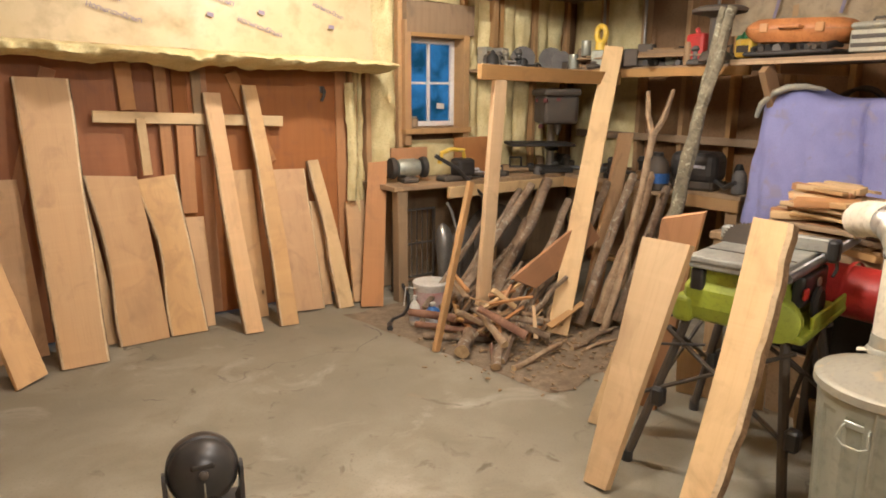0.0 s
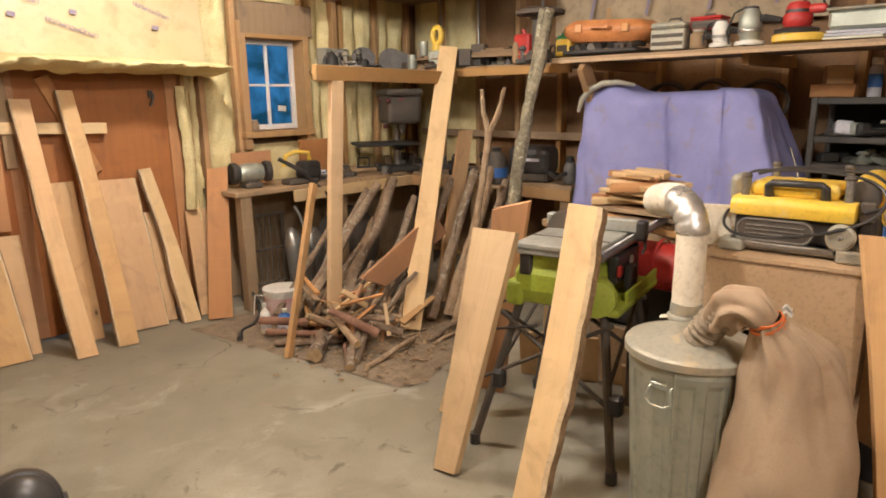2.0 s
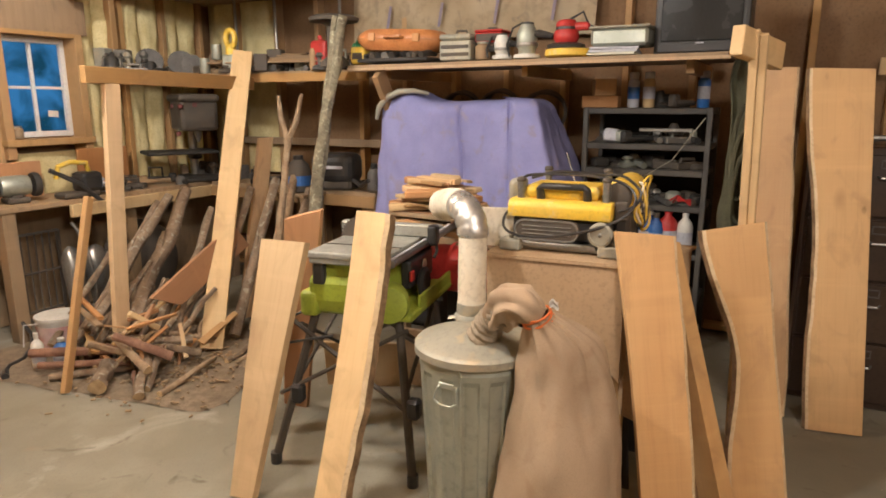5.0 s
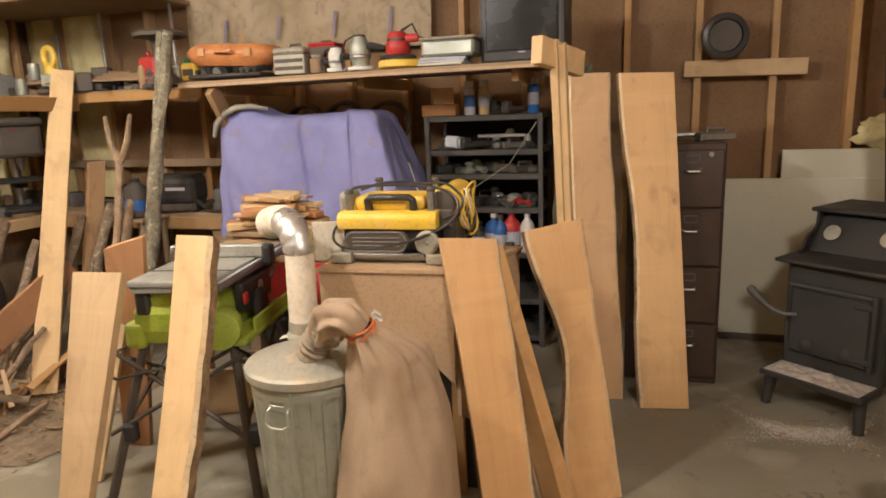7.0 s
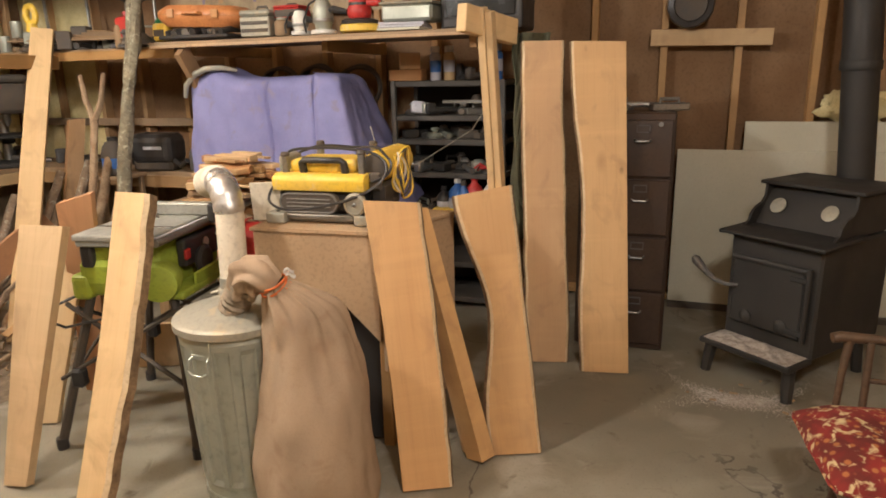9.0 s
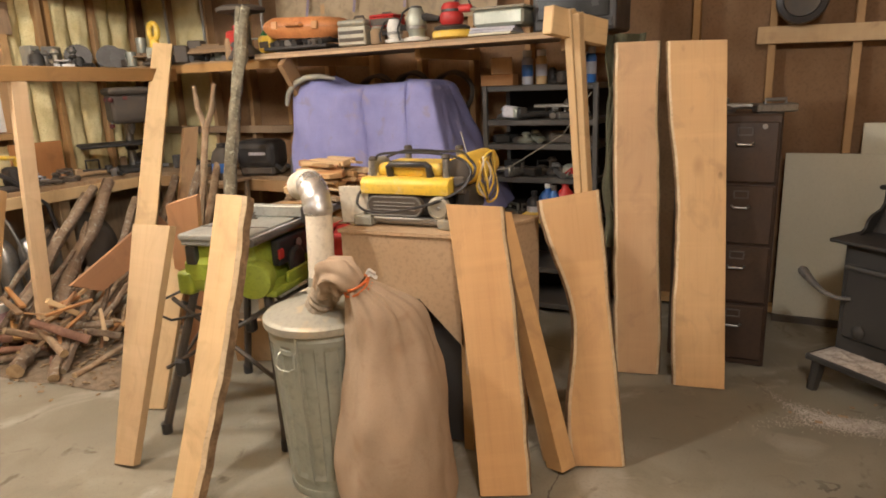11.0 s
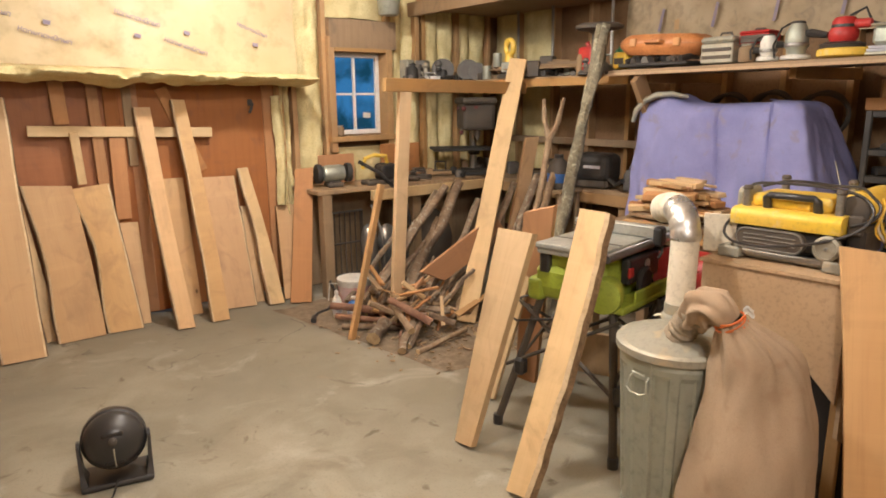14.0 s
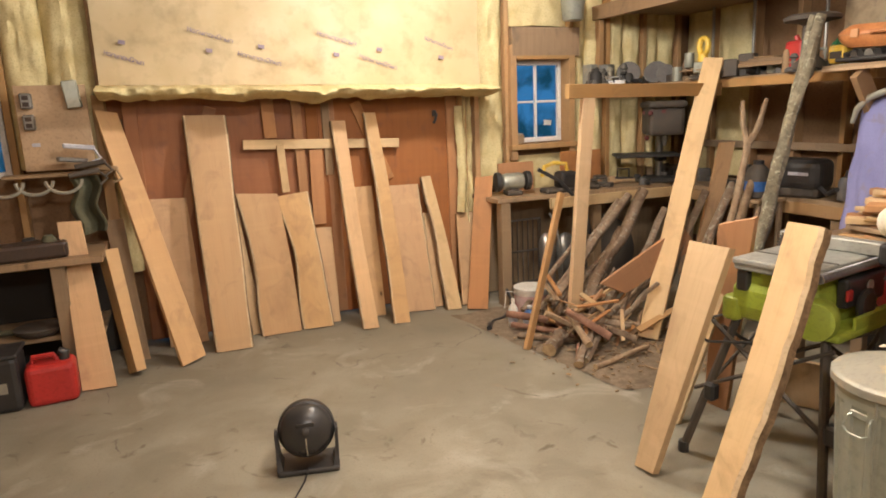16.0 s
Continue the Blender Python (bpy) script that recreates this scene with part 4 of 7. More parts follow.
def along(keys, t):
    """A smooth line through (t, value) keys; the values may be vectors."""
    n = len(keys)
    for i in range(n - 1):
        if t <= keys[i + 1][0] or i == n - 2:
            (t0, a), (t1, b) = keys[i], keys[i + 1]
            h = t1 - t0
            f = min(1.0, max(0.0, (t - t0) / h))
            ma = (b - keys[i - 1][1]) * (h / (t1 - keys[i - 1][0])) if i else b - a
            mb = (keys[i + 2][1] - a) * (h / (keys[i + 2][0] - t0)) if i + 2 < n else b - a
            return a * (2 * f ** 3 - 3 * f * f + 1) + ma * (f ** 3 - 2 * f * f + f) + b * (3 * f * f - 2 * f ** 3) + mb * (f ** 3 - f * f)


bag = thing("burlap_sack", pose(2.335, 0.380, 0), "full burlap dust sack tied at the neck", "sack")
nk = Vector((-0.070, 0.078, 0.862))
SACK_LINE = [(0.0, Vector((0, 0, 0))), (0.45, Vector((0.0, 0.0, 0.42))), (0.80, Vector((-0.012, 0.022, 0.735))), (1.0, nk)]
SACK_AXIS = [(0.0, Vector((0, 0, 1))), (0.7, Vector((-0.04, 0.06, 1))), (1.0, Vector((-0.34, 0.32, 0.88)))]
SACK_GIRTH = [(0.0, 0.196), (0.10, 0.212), (0.45, 0.190), (0.70, 0.146), (0.82, 0.118), (0.92, 0.078), (1.0, 0.041)]


def sack(u, v):
    a = 2 * math.pi * u
    axis = along(SACK_AXIS, v).normalized()
    s1 = (Vector((1, 0, 0)) - axis * axis.x).normalized()
    s2 = axis.cross(s1)
    c, s = math.cos(a), math.sin(a)
    r = along(SACK_GIRTH, v)
    z = 0.87 * v
    up = max(0, (v - 0.66) / 0.34)
    turn = 2.4 * noise.noise((c * 1.5, s * 1.5, v * 1.5))
    folds = 0.013 * up * (1.25 - up) * (math.sin(a * 7 + turn) + 0.8 * math.sin(a * 13 + 2 * turn)) + 0.004 * max(0, v - 0.3) * math.sin(a * 5 + turn)
    lumps = 0.030 * noise.noise((c * 1.3, s * 1.3, z * 2.6)) + 0.010 * noise.noise((c * 3, s * 3, z * 7)) + 0.0025 * noise.noise((c * 9, s * 9, z * 20))
    corner = 0.024 * math.exp(-((a - 5.35) / 0.45) ** 2 - ((v - 0.80) / 0.07) ** 2)
    dimple = -0.014 * math.exp(-((a - 4.2) / 0.35) ** 2 - ((v - 0.74) / 0.10) ** 2)
    r = max(0.03, r + folds + lumps * min(1, 3.5 * (1 - v)) + corner + dimple)
    p = along(SACK_LINE, v) + (s1 * c + s2 * s) * r
    return (p.x, p.y, max(0.004, p.z))


part("sack", sheet(120, 90, sack), BURLAP, bag, "coarse brown burlap cloth", True)
MOUTH = [(0.0, nk), (0.25, nk + Vector((-0.014, 0.032, 0.030))), (0.55, nk + Vector((0.0, 0.078, 0.026))), (1.0, nk + Vector((0.040, 0.145, -0.035)))]


def ruff(u, v):
    a = 2 * math.pi * u
    d = (along(MOUTH, min(1, v + 0.05)) - along(MOUTH, max(0, v - 0.05))).normalized()
    s1 = (Vector((1, -0.3, 0)) - d * d.dot(Vector((1, -0.3, 0)))).normalized()
    s2 = d.cross(s1)
    c, s = math.cos(a), math.sin(a)
    r = 0.041 + 0.022 * math.sin(min(1, v * 1.6) * math.pi / 2) - 0.006 * v
    r += (0.008 * math.sin(a * 6 + 5 * v + 2 * noise.noise((c, s, v * 2))) + 0.016 * noise.noise((c * 1.6, s * 1.6, v * 4))) * min(1, 3 * v)
    return tuple(along(MOUTH, v) + (s1 * c + s2 * s) * r)


part("gathered_mouth", sheet(56, 30, ruff), BURLAP, bag, "gathered burlap mouth", True)
tie = Vector((-0.34, 0.32, 0.88)).normalized()
t1 = (Vector((1, 0, 0)) - tie * tie.x).normalized()
t2 = tie.cross(t1)
for k in range(4):
    ring = []
    for i in range(25):
        a = 2 * math.pi * i / 24
        ring.append(nk + tie * (0.007 * k - 0.012 + 0.008 * math.sin(a + 1.9 * k)) + (t1 * math.cos(a) + t2 * math.sin(a)) * (0.0485 + 0.002 * math.sin(3 * a + k)))
    part("cord_tie", tubed(ring, 0.0032, 6), ORANGE, bag, "orange cord tie", True)


def tag_sheet(u, v):
    return (nk.x + 0.010 + 0.03 * u + 0.006 * math.sin(6 * v), nk.y - 0.036 - 0.02 * u, nk.z + 0.022 + 0.028 * v + 0.008 * math.sin(5 * u))


part("paper_tag", sheet(8, 8, tag_sheet), WHITE, bag, "scrap of white paper")
HOSE = [(0.0, nk + Vector((0.026, 0.118, -0.008))), (0.5, nk + Vector((0.050, 0.170, -0.055))), (1.0, nk + Vector((0.062, 0.218, -0.130)))]
part("inlet_hose", tubed([along(HOSE, i / 22) for i in range(23)], [0.050 + 0.004 * math.sin(i * 1.9) for i in range(23)], 24, True, 0.08), CLOTHDUST, bag, "crumpled dusty inlet hose", True)

# ---- planer cart ----
cart = thing("planer_cart", pose(0, 0, 0), "plywood planer cart with a dark open underside", "cart")


def poly_panel(pts, axis_v, thick):
    bm = bmesh.new()
    f = bm.faces.new([bm.verts.new(p) for p in pts])
    bmesh.ops.recalc_face_normals(bm, faces=bm.faces)
    r = bmesh.ops.extrude_face_region(bm, geom=[f])
    bmesh.ops.translate(bm, verts=[v for v in r["geom"] if isinstance(v, bmesh.types.BMVert)], vec=Vector(axis_v) * thick)
    return bm


part("front_panel", poly_panel([(2.665, 0.80, 0.932), (2.70, 0.285, 0.935), (2.70, 0.285, 0.50), (2.685, 0.46, 0.68), (2.665, 0.80, 0.68)], (1, 0.02, 0), 0.018), PLY, cart, "plywood front panel with slanting lower edge")
part("side_panel", poly_panel([(2.735, 0.275, 0.935), (3.13, 0.115, 0.935), (3.13, 0.115, 0.10), (2.735, 0.275, 0.36)], (0.4, 0.92, 0), 0.018), PLY, cart)
part("top_board", poly_panel([(2.655, 0.81, 0.947), (2.69, 0.275, 0.949), (3.14, 0.10, 0.949), (3.14, 0.82, 0.947)], (0, 0, -1), 0.014), PLY, cart)
# Shade in the open underside is built as two near-black boards.
part("back_panel", poly_panel([(3.10, 0.80, 0.92), (3.10, 0.16, 0.92), (3.10, 0.16, 0.02), (3.10, 0.80, 0.02)], (1, 0, 0), 0.018), SHADOWDARK, cart, "near-black inner board for the shade inside")
part("lower_board", poly_panel([(2.73, 0.76, 0.67), (2.78, 0.28, 0.67), (2.80, 0.24, 0.02), (2.75, 0.76, 0.02)], (1, 0.1, 0), 0.01), SHADOWDARK, cart, "near-black sheet standing for shade underneath")
for x, y in ((2.72, 0.77), (3.08, 0.77), (3.08, 0.18), (2.79, 0.30)):
    part("leg", boxed((x, y, 0.45), (0.045, 0.045, 0.90), 0.003), STUD, cart)

# ---- thickness planer ----
pl = thing("thickness_planer", pose(2.97, 0.56, 0.95, 0, 0, -87), "yellow and black benchtop thickness planer", "planer")
part("base", boxed((0, 0, 0.012), (0.46, 0.36, 0.024), 0.006), STEEL, pl, "grey metal base")
part("bed_plate", boxed((-0.01, -0.19, 0.026), (0.30, 0.03, 0.02), 0.004), STEEL, pl, "dull steel bed edge")
for sx in (-1, 1):
    ft = part("foot", boxed((sx * 0.19, -0.185, 0.022), (0.085, 0.09, 0.044), 0.008, None, 2), DUSTGALV, pl, "cast grey corner foot")
    part("bolt", lathe([(0.009, 0.0), (0.009, 0.008), (0.005, 0.010)], 8), STEEL, ft).matrix_local = pose(sx * 0.19, -0.20, 0.044)
part("lower_body", boxed((-0.02, -0.02, 0.080), (0.36, 0.30, 0.10), 0.02, seg=2), BLACK, pl, "black roller housing")
cover = lathe([(0.001, 0.0), (0.036, 0.0), (0.042, -0.006), (0.042, -0.03)], 32)
for v in cover.verts:
    v.co.x += 0.085 if v.co.x > 0 else -0.085
fc0 = part("front_cover", cover, DARK, pl, "rounded dark dust cover", True)
fc0.matrix_local = pose(-0.055, -0.196, 0.080, 90, 0, 0)
oval = []
for i in range(41):
    a = 2 * math.pi * i / 40
    oval.append((math.cos(a) * 0.038 + (0.085 if math.cos(a) > 0 else -0.085), math.sin(a) * 0.038, 0.001))
part("cover_rim", tubed(oval, 0.0045, 6), STEEL, fc0, "worn grey rim", True)
for k in range(3):
    part("rib", boxed((0.0, 0.016 - 0.015 * k, 0.002), (0.19, 0.004, 0.004), 0.001), STEEL, fc0)
hd0 = bmesh.new()
prof = [(-0.195, 0.128), (-0.198, 0.170), (-0.188, 0.188), (-0.168, 0.194), (0.10, 0.196), (0.115, 0.128)]
lo, hi = ([hd0.verts.new((x, y, z)) for y, z in prof] for x in (-0.21, 0.185))
for k in range(len(prof)):
    hd0.faces.new((lo[k], lo[(k + 1) % len(prof)], hi[(k + 1) % len(prof)], hi[k]))
hd0.faces.new(lo)
hd0.faces.new(hi)
bmesh.ops.bevel(hd0, geom=list(hd0.edges), offset=0.006, segments=2, profile=0.5, affect="EDGES")
part("head", hd0, YELLOW, pl, "yellow cutter head casing", True)
part("top_cover", boxed((-0.02, -0.03, 0.218), (0.29, 0.20, 0.055), 0.022, seg=3), YELLOW, pl)
part("top_hump", boxed((-0.015, -0.105, 0.212), (0.15, 0.06, 0.04), 0.016, seg=3), YELLOW, pl)
hdl = part("carry_handle", tubed([(-0.095, -0.135, 0.196), (-0.095, -0.150, 0.236), (-0.085, -0.154, 0.246), (0.075, -0.154, 0.246), (0.085, -0.150, 0.236), (0.085, -0.135, 0.196)], [0.017, 0.015, 0.013, 0.013, 0.015, 0.017], 10), BLACK, pl, "black carry handle", True)
for x, y, top in ((-0.175, -0.135, 0.262), (0.155, -0.135, 0.272), (-0.13, 0.10, 0.285), (0.115, 0.10, 0.285)):
    ps = part("post", tubed([(x, y, 0.15), (x, y, top)], 0.015, 14), STEEL, pl, "grey elevation post", True)
    part("post_cap", lathe([(0.017, 0.0), (0.019, 0.006), (0.014, 0.016)], 14), DARK, ps, "", True).matrix_local = pose(x, y, top - 0.004)
dl = part("depth_dial", lathe([(0.010, 0), (0.043, 0.003), (0.0455, 0.012), (0.0455, 0.03), (0.036, 0.034), (0.034, 0.030), (0.012, 0.030)], 36), DUSTGALV, pl, "pale round depth dial", True)
dl.matrix_local = pose(0.155, -0.195, 0.085, 90)
part("dial_hub", lathe([(0.007, 0.028), (0.007, 0.036), (0.004, 0.038)], 12), STEEL, dl)
mt0 = part("motor_housing", lathe([(0.035, -0.17), (0.058, -0.165), (0.064, -0.14), (0.064, 0.10), (0.060, 0.13), (0.040, 0.15)], 28), YELLOW, pl, "yellow motor housing", True)
mt0.matrix_local = pose(0.192, 0.06, 0.212, 90, 0, 0)
part("motor_end", lathe([(0.020, 0.0), (0.050, 0.004), (0.054, 0.022), (0.02, 0.03)], 24), DARK, mt0, "", True).matrix_local = pose(0, 0, 0.145)
part("gear_case", boxed((-0.235, 0.02, 0.205), (0.05, 0.14, 0.10), 0.024, seg=3), DUSTGALV, pl, "grey gear case")
part("side_panel", boxed((0.215, -0.04, 0.10), (0.06, 0.20, 0.11), 0.015), BLACK, pl)
part("switch_plate", boxed((0.215, -0.145, 0.165), (0.05, 0.02, 0.07), 0.006), DARK, pl)
for cpts in (
    [(-0.20, -0.08, 0.255), (-0.14, -0.12, 0.283), (0.0, -0.12, 0.290), (0.12, -0.11, 0.283), (0.215, -0.11, 0.262), (0.262, -0.14, 0.215), (0.235, -0.19, 0.155), (0.13, -0.235, 0.105), (-0.02, -0.245, 0.070), (-0.15, -0.235, 0.062), (-0.215, -0.215, 0.085), (-0.225, -0.18, 0.125), (-0.205, -0.14, 0.16)],
    [(-0.16, -0.04, 0.262), (-0.05, -0.05, 0.292), (0.10, -0.04, 0.286), (0.19, -0.06, 0.288), (0.245, -0.12, 0.270), (0.278, -0.135, 0.235), (0.262, -0.145, 0.190), (0.205, -0.165, 0.165)],
):
    part("power_cord", tubed([along([(i / (len(cpts) - 1), Vector(p)) for i, p in enumerate(cpts)], k / 60) for k in range(61)], 0.0055, 7), BLACK, pl, "looped black power cord", True)
for k in range(5):
    part("coiled_cord", tubed([(0.255 + 0.006 * k + 0.010 * math.sin(3 * t + k), 0.0 + (0.045 + 0.006 * k) * math.cos(t) + 0.010 * k, 0.175 + (0.075 + 0.008 * k) * math.sin(t)) for t in [2 * math.pi * i / 18 for i in range(19)]], 0.005, 5), TAPE if k == 1 else DARK if k % 2 else YELLOW, pl, "coiled cord", True)
bm = boxed((0, 0, 0), (0.17, 0.006, 0.16), 0.001)
place(part("cardboard_sheet", bm, TAPE, None, "", False, pose(2.80, 0.79, 1.025, 8, 0, -75)), "pale card sheet propped beside the planer", "card")
# ---- scrap bench and scrap stack ----
sb = thing("scrap_bench", pose(3.62, 1.45, 0), "low dark bench carrying scrap wood", "bench")
part("top", boxed((0, 0, 0.82), (0.62, 1.0, 0.04), 0.005), OLDWOOD, sb)
for x in (-0.26, 0.26):
    for y in (-0.45, 0.45):
        part("leg", boxed((x, y, 0.40), (0.07, 0.07, 0.80), 0.004), OLDWOOD, sb)
# Near-black board standing in for the shade under the bench.
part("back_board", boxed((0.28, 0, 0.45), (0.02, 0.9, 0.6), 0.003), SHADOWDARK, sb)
rs = random.Random(5)
for k in range(96):
    lay = k // 14
    L = rs.uniform(0.34, 0.62) * (1 - 0.09 * lay)
    w, h = rs.uniform(0.03, 0.085), rs.uniform(0.014, 0.036)
    bm = bmesh.new()
    box(bm, (0, 0, 0), (w, h, L), 0.003)
    bm.verts.ensure_lookup_table()
    for v in bm.verts:
        if v.co.z > 0:
            v.co.x *= rs.uniform(0.8, 1.05)
            v.co.y *= rs.uniform(0.7, 1.1)
    m = pose(3.50 + rs.uniform(-0.17, 0.14), 1.43 + rs.uniform(-0.13, 0.13) * (1 - 0.10 * lay), 0.853 + lay * 0.041 + rs.uniform(-0.006, 0.008), 90 + rs.uniform(-3, 3), rs.uniform(-7, 7), rs.uniform(-24, 24))
    place(part("scrap_stick", bm, rs.choice((OLDWOOD, OLDWOOD, CEDAR, STUD, OAK) if lay < 3 else (OAK, CEDAR, PALE, STUD)), None, "", False, m), "rough split offcut in a loose stack", "offcut", "scrap wood stack")
tk = thing("air_tank", pose(3.19, 1.17, 0), "red portable air tank behind the saw", "air tank")
part("tank", lathe([(0.02, -0.19), (0.07, -0.18), (0.105, -0.14), (0.112, -0.10), (0.112, 0.10), (0.105, 0.14), (0.07, 0.18), (0.02, 0.19)], 28), RED, tk, "", True).matrix_local = pose(0, 0, 0.72, 90, 0, 0)
part("weld_band", lathe([(0.1135, -0.008), (0.1155, 0), (0.1135, 0.008)], 28, None, False), RED, tk, "", True).matrix_local = pose(0, 0.02, 0.735, 90, 0, 0)
for y in (-0.12, 0.12):
    part("stand", boxed((0, y, 0.31), (0.16, 0.03, 0.62), 0.004), DARK, tk)

# ---- covered machine under the blue cloth ----
cm = thing("covered_machine", pose(0, 0, 0), "large machine covered with a faded blue cloth", "covered machine")
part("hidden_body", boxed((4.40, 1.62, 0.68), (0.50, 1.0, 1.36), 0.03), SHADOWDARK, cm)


def cloth_line(s):
    s = max(0.0, min(1.0, s))
    if s < 0.14:
        return Vector((4.50 - 0.42 * s / 0.14, 2.19, 0))
    if s < 0.72:
        return Vector((4.08, 2.19 - 1.06 * (s - 0.14) / 0.58, 0))
    t = (s - 0.72) / 0.28
    return Vector((4.08 + 0.47 * t, 1.13 + 0.05 * t, 0))


def drape(u, v):
    p = sum((cloth_line(u + d) for d in (-0.03, -0.015, 0, 0.015, 0.03)), Vector()) / 5
    core = Vector((4.38, max(1.42, min(1.98, p.y)), 0))
    out = (p - core).normalized()
    if v < 0.6:
        low, z, inset = 1 - v / 0.6, 0.72 + 0.71 * v / 0.6, 0.0
    elif v < 0.8:
        a = (v - 0.6) / 0.2 * math.pi / 2
        low, z, inset = 0.0, 1.43 + 0.085 * math.sin(a), 0.10 * (1 - math.cos(a))
    else:
        low, z, inset = 0.0, 1.515 + 0.012 * math.sin((v - 0.8) * 5), 0.10 + 0.9 * (v - 0.8)
    right = max(0.0, (u - 0.62) / 0.12) if u < 0.74 else 1.0
    flare = 0.07 * low + 0.27 * right * low + 0.05 * right * min(1, (1 - v) * 2)
    y = p.y
    wave = 0.026 * noise.noise((u * 21 + 0.6 * noise.noise((z * 3, u * 4, 1)), z * 1.1, 3)) * (0.35 + low)
    pull = 0.018 * noise.noise((u * 9 + z * 4.5, z * 2 - u * 6, 6)) + 0.006 * noise.noise((u * 40, z * 9, 7))
    c1, c2 = y - 1.59 - 0.02 * math.sin(z * 5), y - 1.285 + 0.12 * (z - 1.2) ** 2
    crease = -0.022 * math.exp(-(c1 / 0.010) ** 2) - 0.034 * math.exp(-(c2 / 0.012) ** 2) + 0.016 * math.exp(-((c2 + 0.05) / 0.05) ** 2)
    if u < 0.14 or u > 0.72:
        crease = 0.0
    q = p - out * inset + out * (flare + wave + pull + crease * min(1, 3 * (1 - v)))
    sag = 0.012 * noise.noise((p.x * 4, y * 4, 8)) + 0.008 * math.sin(y * 6 + 1)
    hump = 0.055 * math.exp(-((y - 2.00) / 0.11) ** 2) * max(0.0, min(1.0, (v - 0.5) / 0.2)) * (u < 0.6)
    return (q.x, q.y, z + sag * (v > 0.5) + hump)


part("cloth", sheet(170, 70, drape, 0.006), BLUE, cm, "faded blue-violet cotton cloth with soft folds", True)
roll = [(4.06, 2.190, 1.40), (4.055, 2.165, 1.475), (4.06, 2.105, 1.540), (4.08, 2.03, 1.572), (4.12, 1.95, 1.577), (4.18, 1.87, 1.56)]
part("edge_roll", tubed(roll, [0.012, 0.018, 0.020, 0.020, 0.017, 0.010], 12), DUSTGALV, cm, "pale grey padded edge roll", True)
part("rope", tubed([(4.10, 0.93, 1.22), (4.05, 0.86, 1.06), (4.0, 0.80, 1.0), (4.15, 0.66, 1.0), (4.42, 0.40, 1.18), (4.44, 0.24, 1.42)], 0.0035, 5), DUSTGALV, cm, "thin slack rope", True)

# ---- long tool shelf ----
ts = thing("wall_shelf", pose(0, 0, 0), "long rough wooden wall shelf over the bench", "shelf")
bm, m = lumber((4.30, 0.10, 1.735), (4.30, 2.33, 1.722), 0.02, 0.70, (0, 0, 1))
_child("shelf_board", bm, OLDWOOD, ts, "dusty plywood shelf board", m)
bm, m = lumber((3.96, 0.10, 1.727), (3.96, 2.33, 1.713), 0.02, 0.032, (1, 0, 0))
_child("edge_strip", bm, PLY, ts, "", m)
for y in (2.12, 1.2, 0.3):
    if y > 2:
        bm, m = lumber((3.98, y, 1.69), (4.28, y + 0.02, 1.30), 0.04, 0.11, (0, 1, 0))
        _child("bracket", bm, STUD, ts, "diagonal timber bracket", m)
    bm, m = lumber((4.10, y, 1.685), (4.98, y, 1.685), 0.04, 0.07, (0, 1, 0))
    _child("bearer", bm, STUD, ts, "", m)
cs = thing("wall_shelf", pose(0, 0, 0), "crowded corner shelf of dark boards", "shelf")
for x0, y0, x1, y1, z in ((4.52, 4.5, 4.52, 2.35, 1.71),):
    bm, m = lumber((x0, y0, z), (x1, y1, z), 0.025, 0.62, (0, 0, 1))
    _child("shelf_board", bm, OLDWOOD, cs, "", m)
bm, m = lumber((3.66, 4.36, 1.71), (4.2, 4.36, 1.71), 0.025, 0.36, (0, 0, 1))
_child("shelf_board", bm, OLDWOOD, cs, "", m)
bm, m = lumber((4.22, 4.5, 1.68), (4.22, 2.35, 1.68), 0.03, 0.06, (1, 0, 0))
_child("edge_strip", bm, STUD, cs, "", m)

# ---- loft shelf near the ceiling ----
lf = thing("loft_shelf", pose(0, 0, 0), "dark timber loft shelf below the ceiling", "shelf")
part("deck", boxed((4.45, 3.75, 2.36), (1.1, 1.7, 0.03), 0.004), OLDWOOD, lf)
part("edge_beam", boxed((3.92, 3.75, 2.34), (0.05, 1.7, 0.12), 0.004), OLDWOOD, lf)
part("post", boxed((3.94, 4.50, 2.05), (0.05, 0.07, 0.5), 0.004), STUD, lf)
bk = thing("hanging_bucket", pose(3.50, 4.25, 2.24), "grey metal pail hung near the window", "bucket")
part("pail", lathe([(0.075, 0), (0.085, 0.01), (0.10, 0.18), (0.105, 0.19)], 24), GALV, bk, "", True)
part("bail", tubed([(-0.1, 0, 0.18), (-0.06, 0, 0.30), (0, 0, 0.34), (0.06, 0, 0.30), (0.1, 0, 0.18)], 0.004, 5), STEEL, bk)

# ---- paper facing on the east wall ----


def paper(y0, y1, z0, z1, seed):
    def fn(u, v):
        y, z = y0 + (y1 - y0) * u, z0 + (z1 - z0) * v
        return (4.93 + 0.02 * noise.noise((y * 3, z * 3, seed)) + 0.028 * abs(noise.noise((y * 6 + z * 3, z * 4, seed))) + 0.008 * noise.noise((y * 14, z * 9, seed)), y, z)
    structure("wall_insulation_facing", sheet(90, 40, fn, 0.004), OLDKRAFT, "crumpled tan kraft insulation facing", True)


paper(2.94, 1.02, 1.95, ZC, 2)
for y in (2.6, 2.16, 1.72, 1.30):
    structure("wall_print", boxed((0, 0, 0), (0.003, 0.022, 0.17), 0), INK, "faded blue printed bar", False, pose(4.902, y, 2.13, 4 + 3 * y, 0, 0))

# ---- things on the long shelf ----
SZ = 1.748


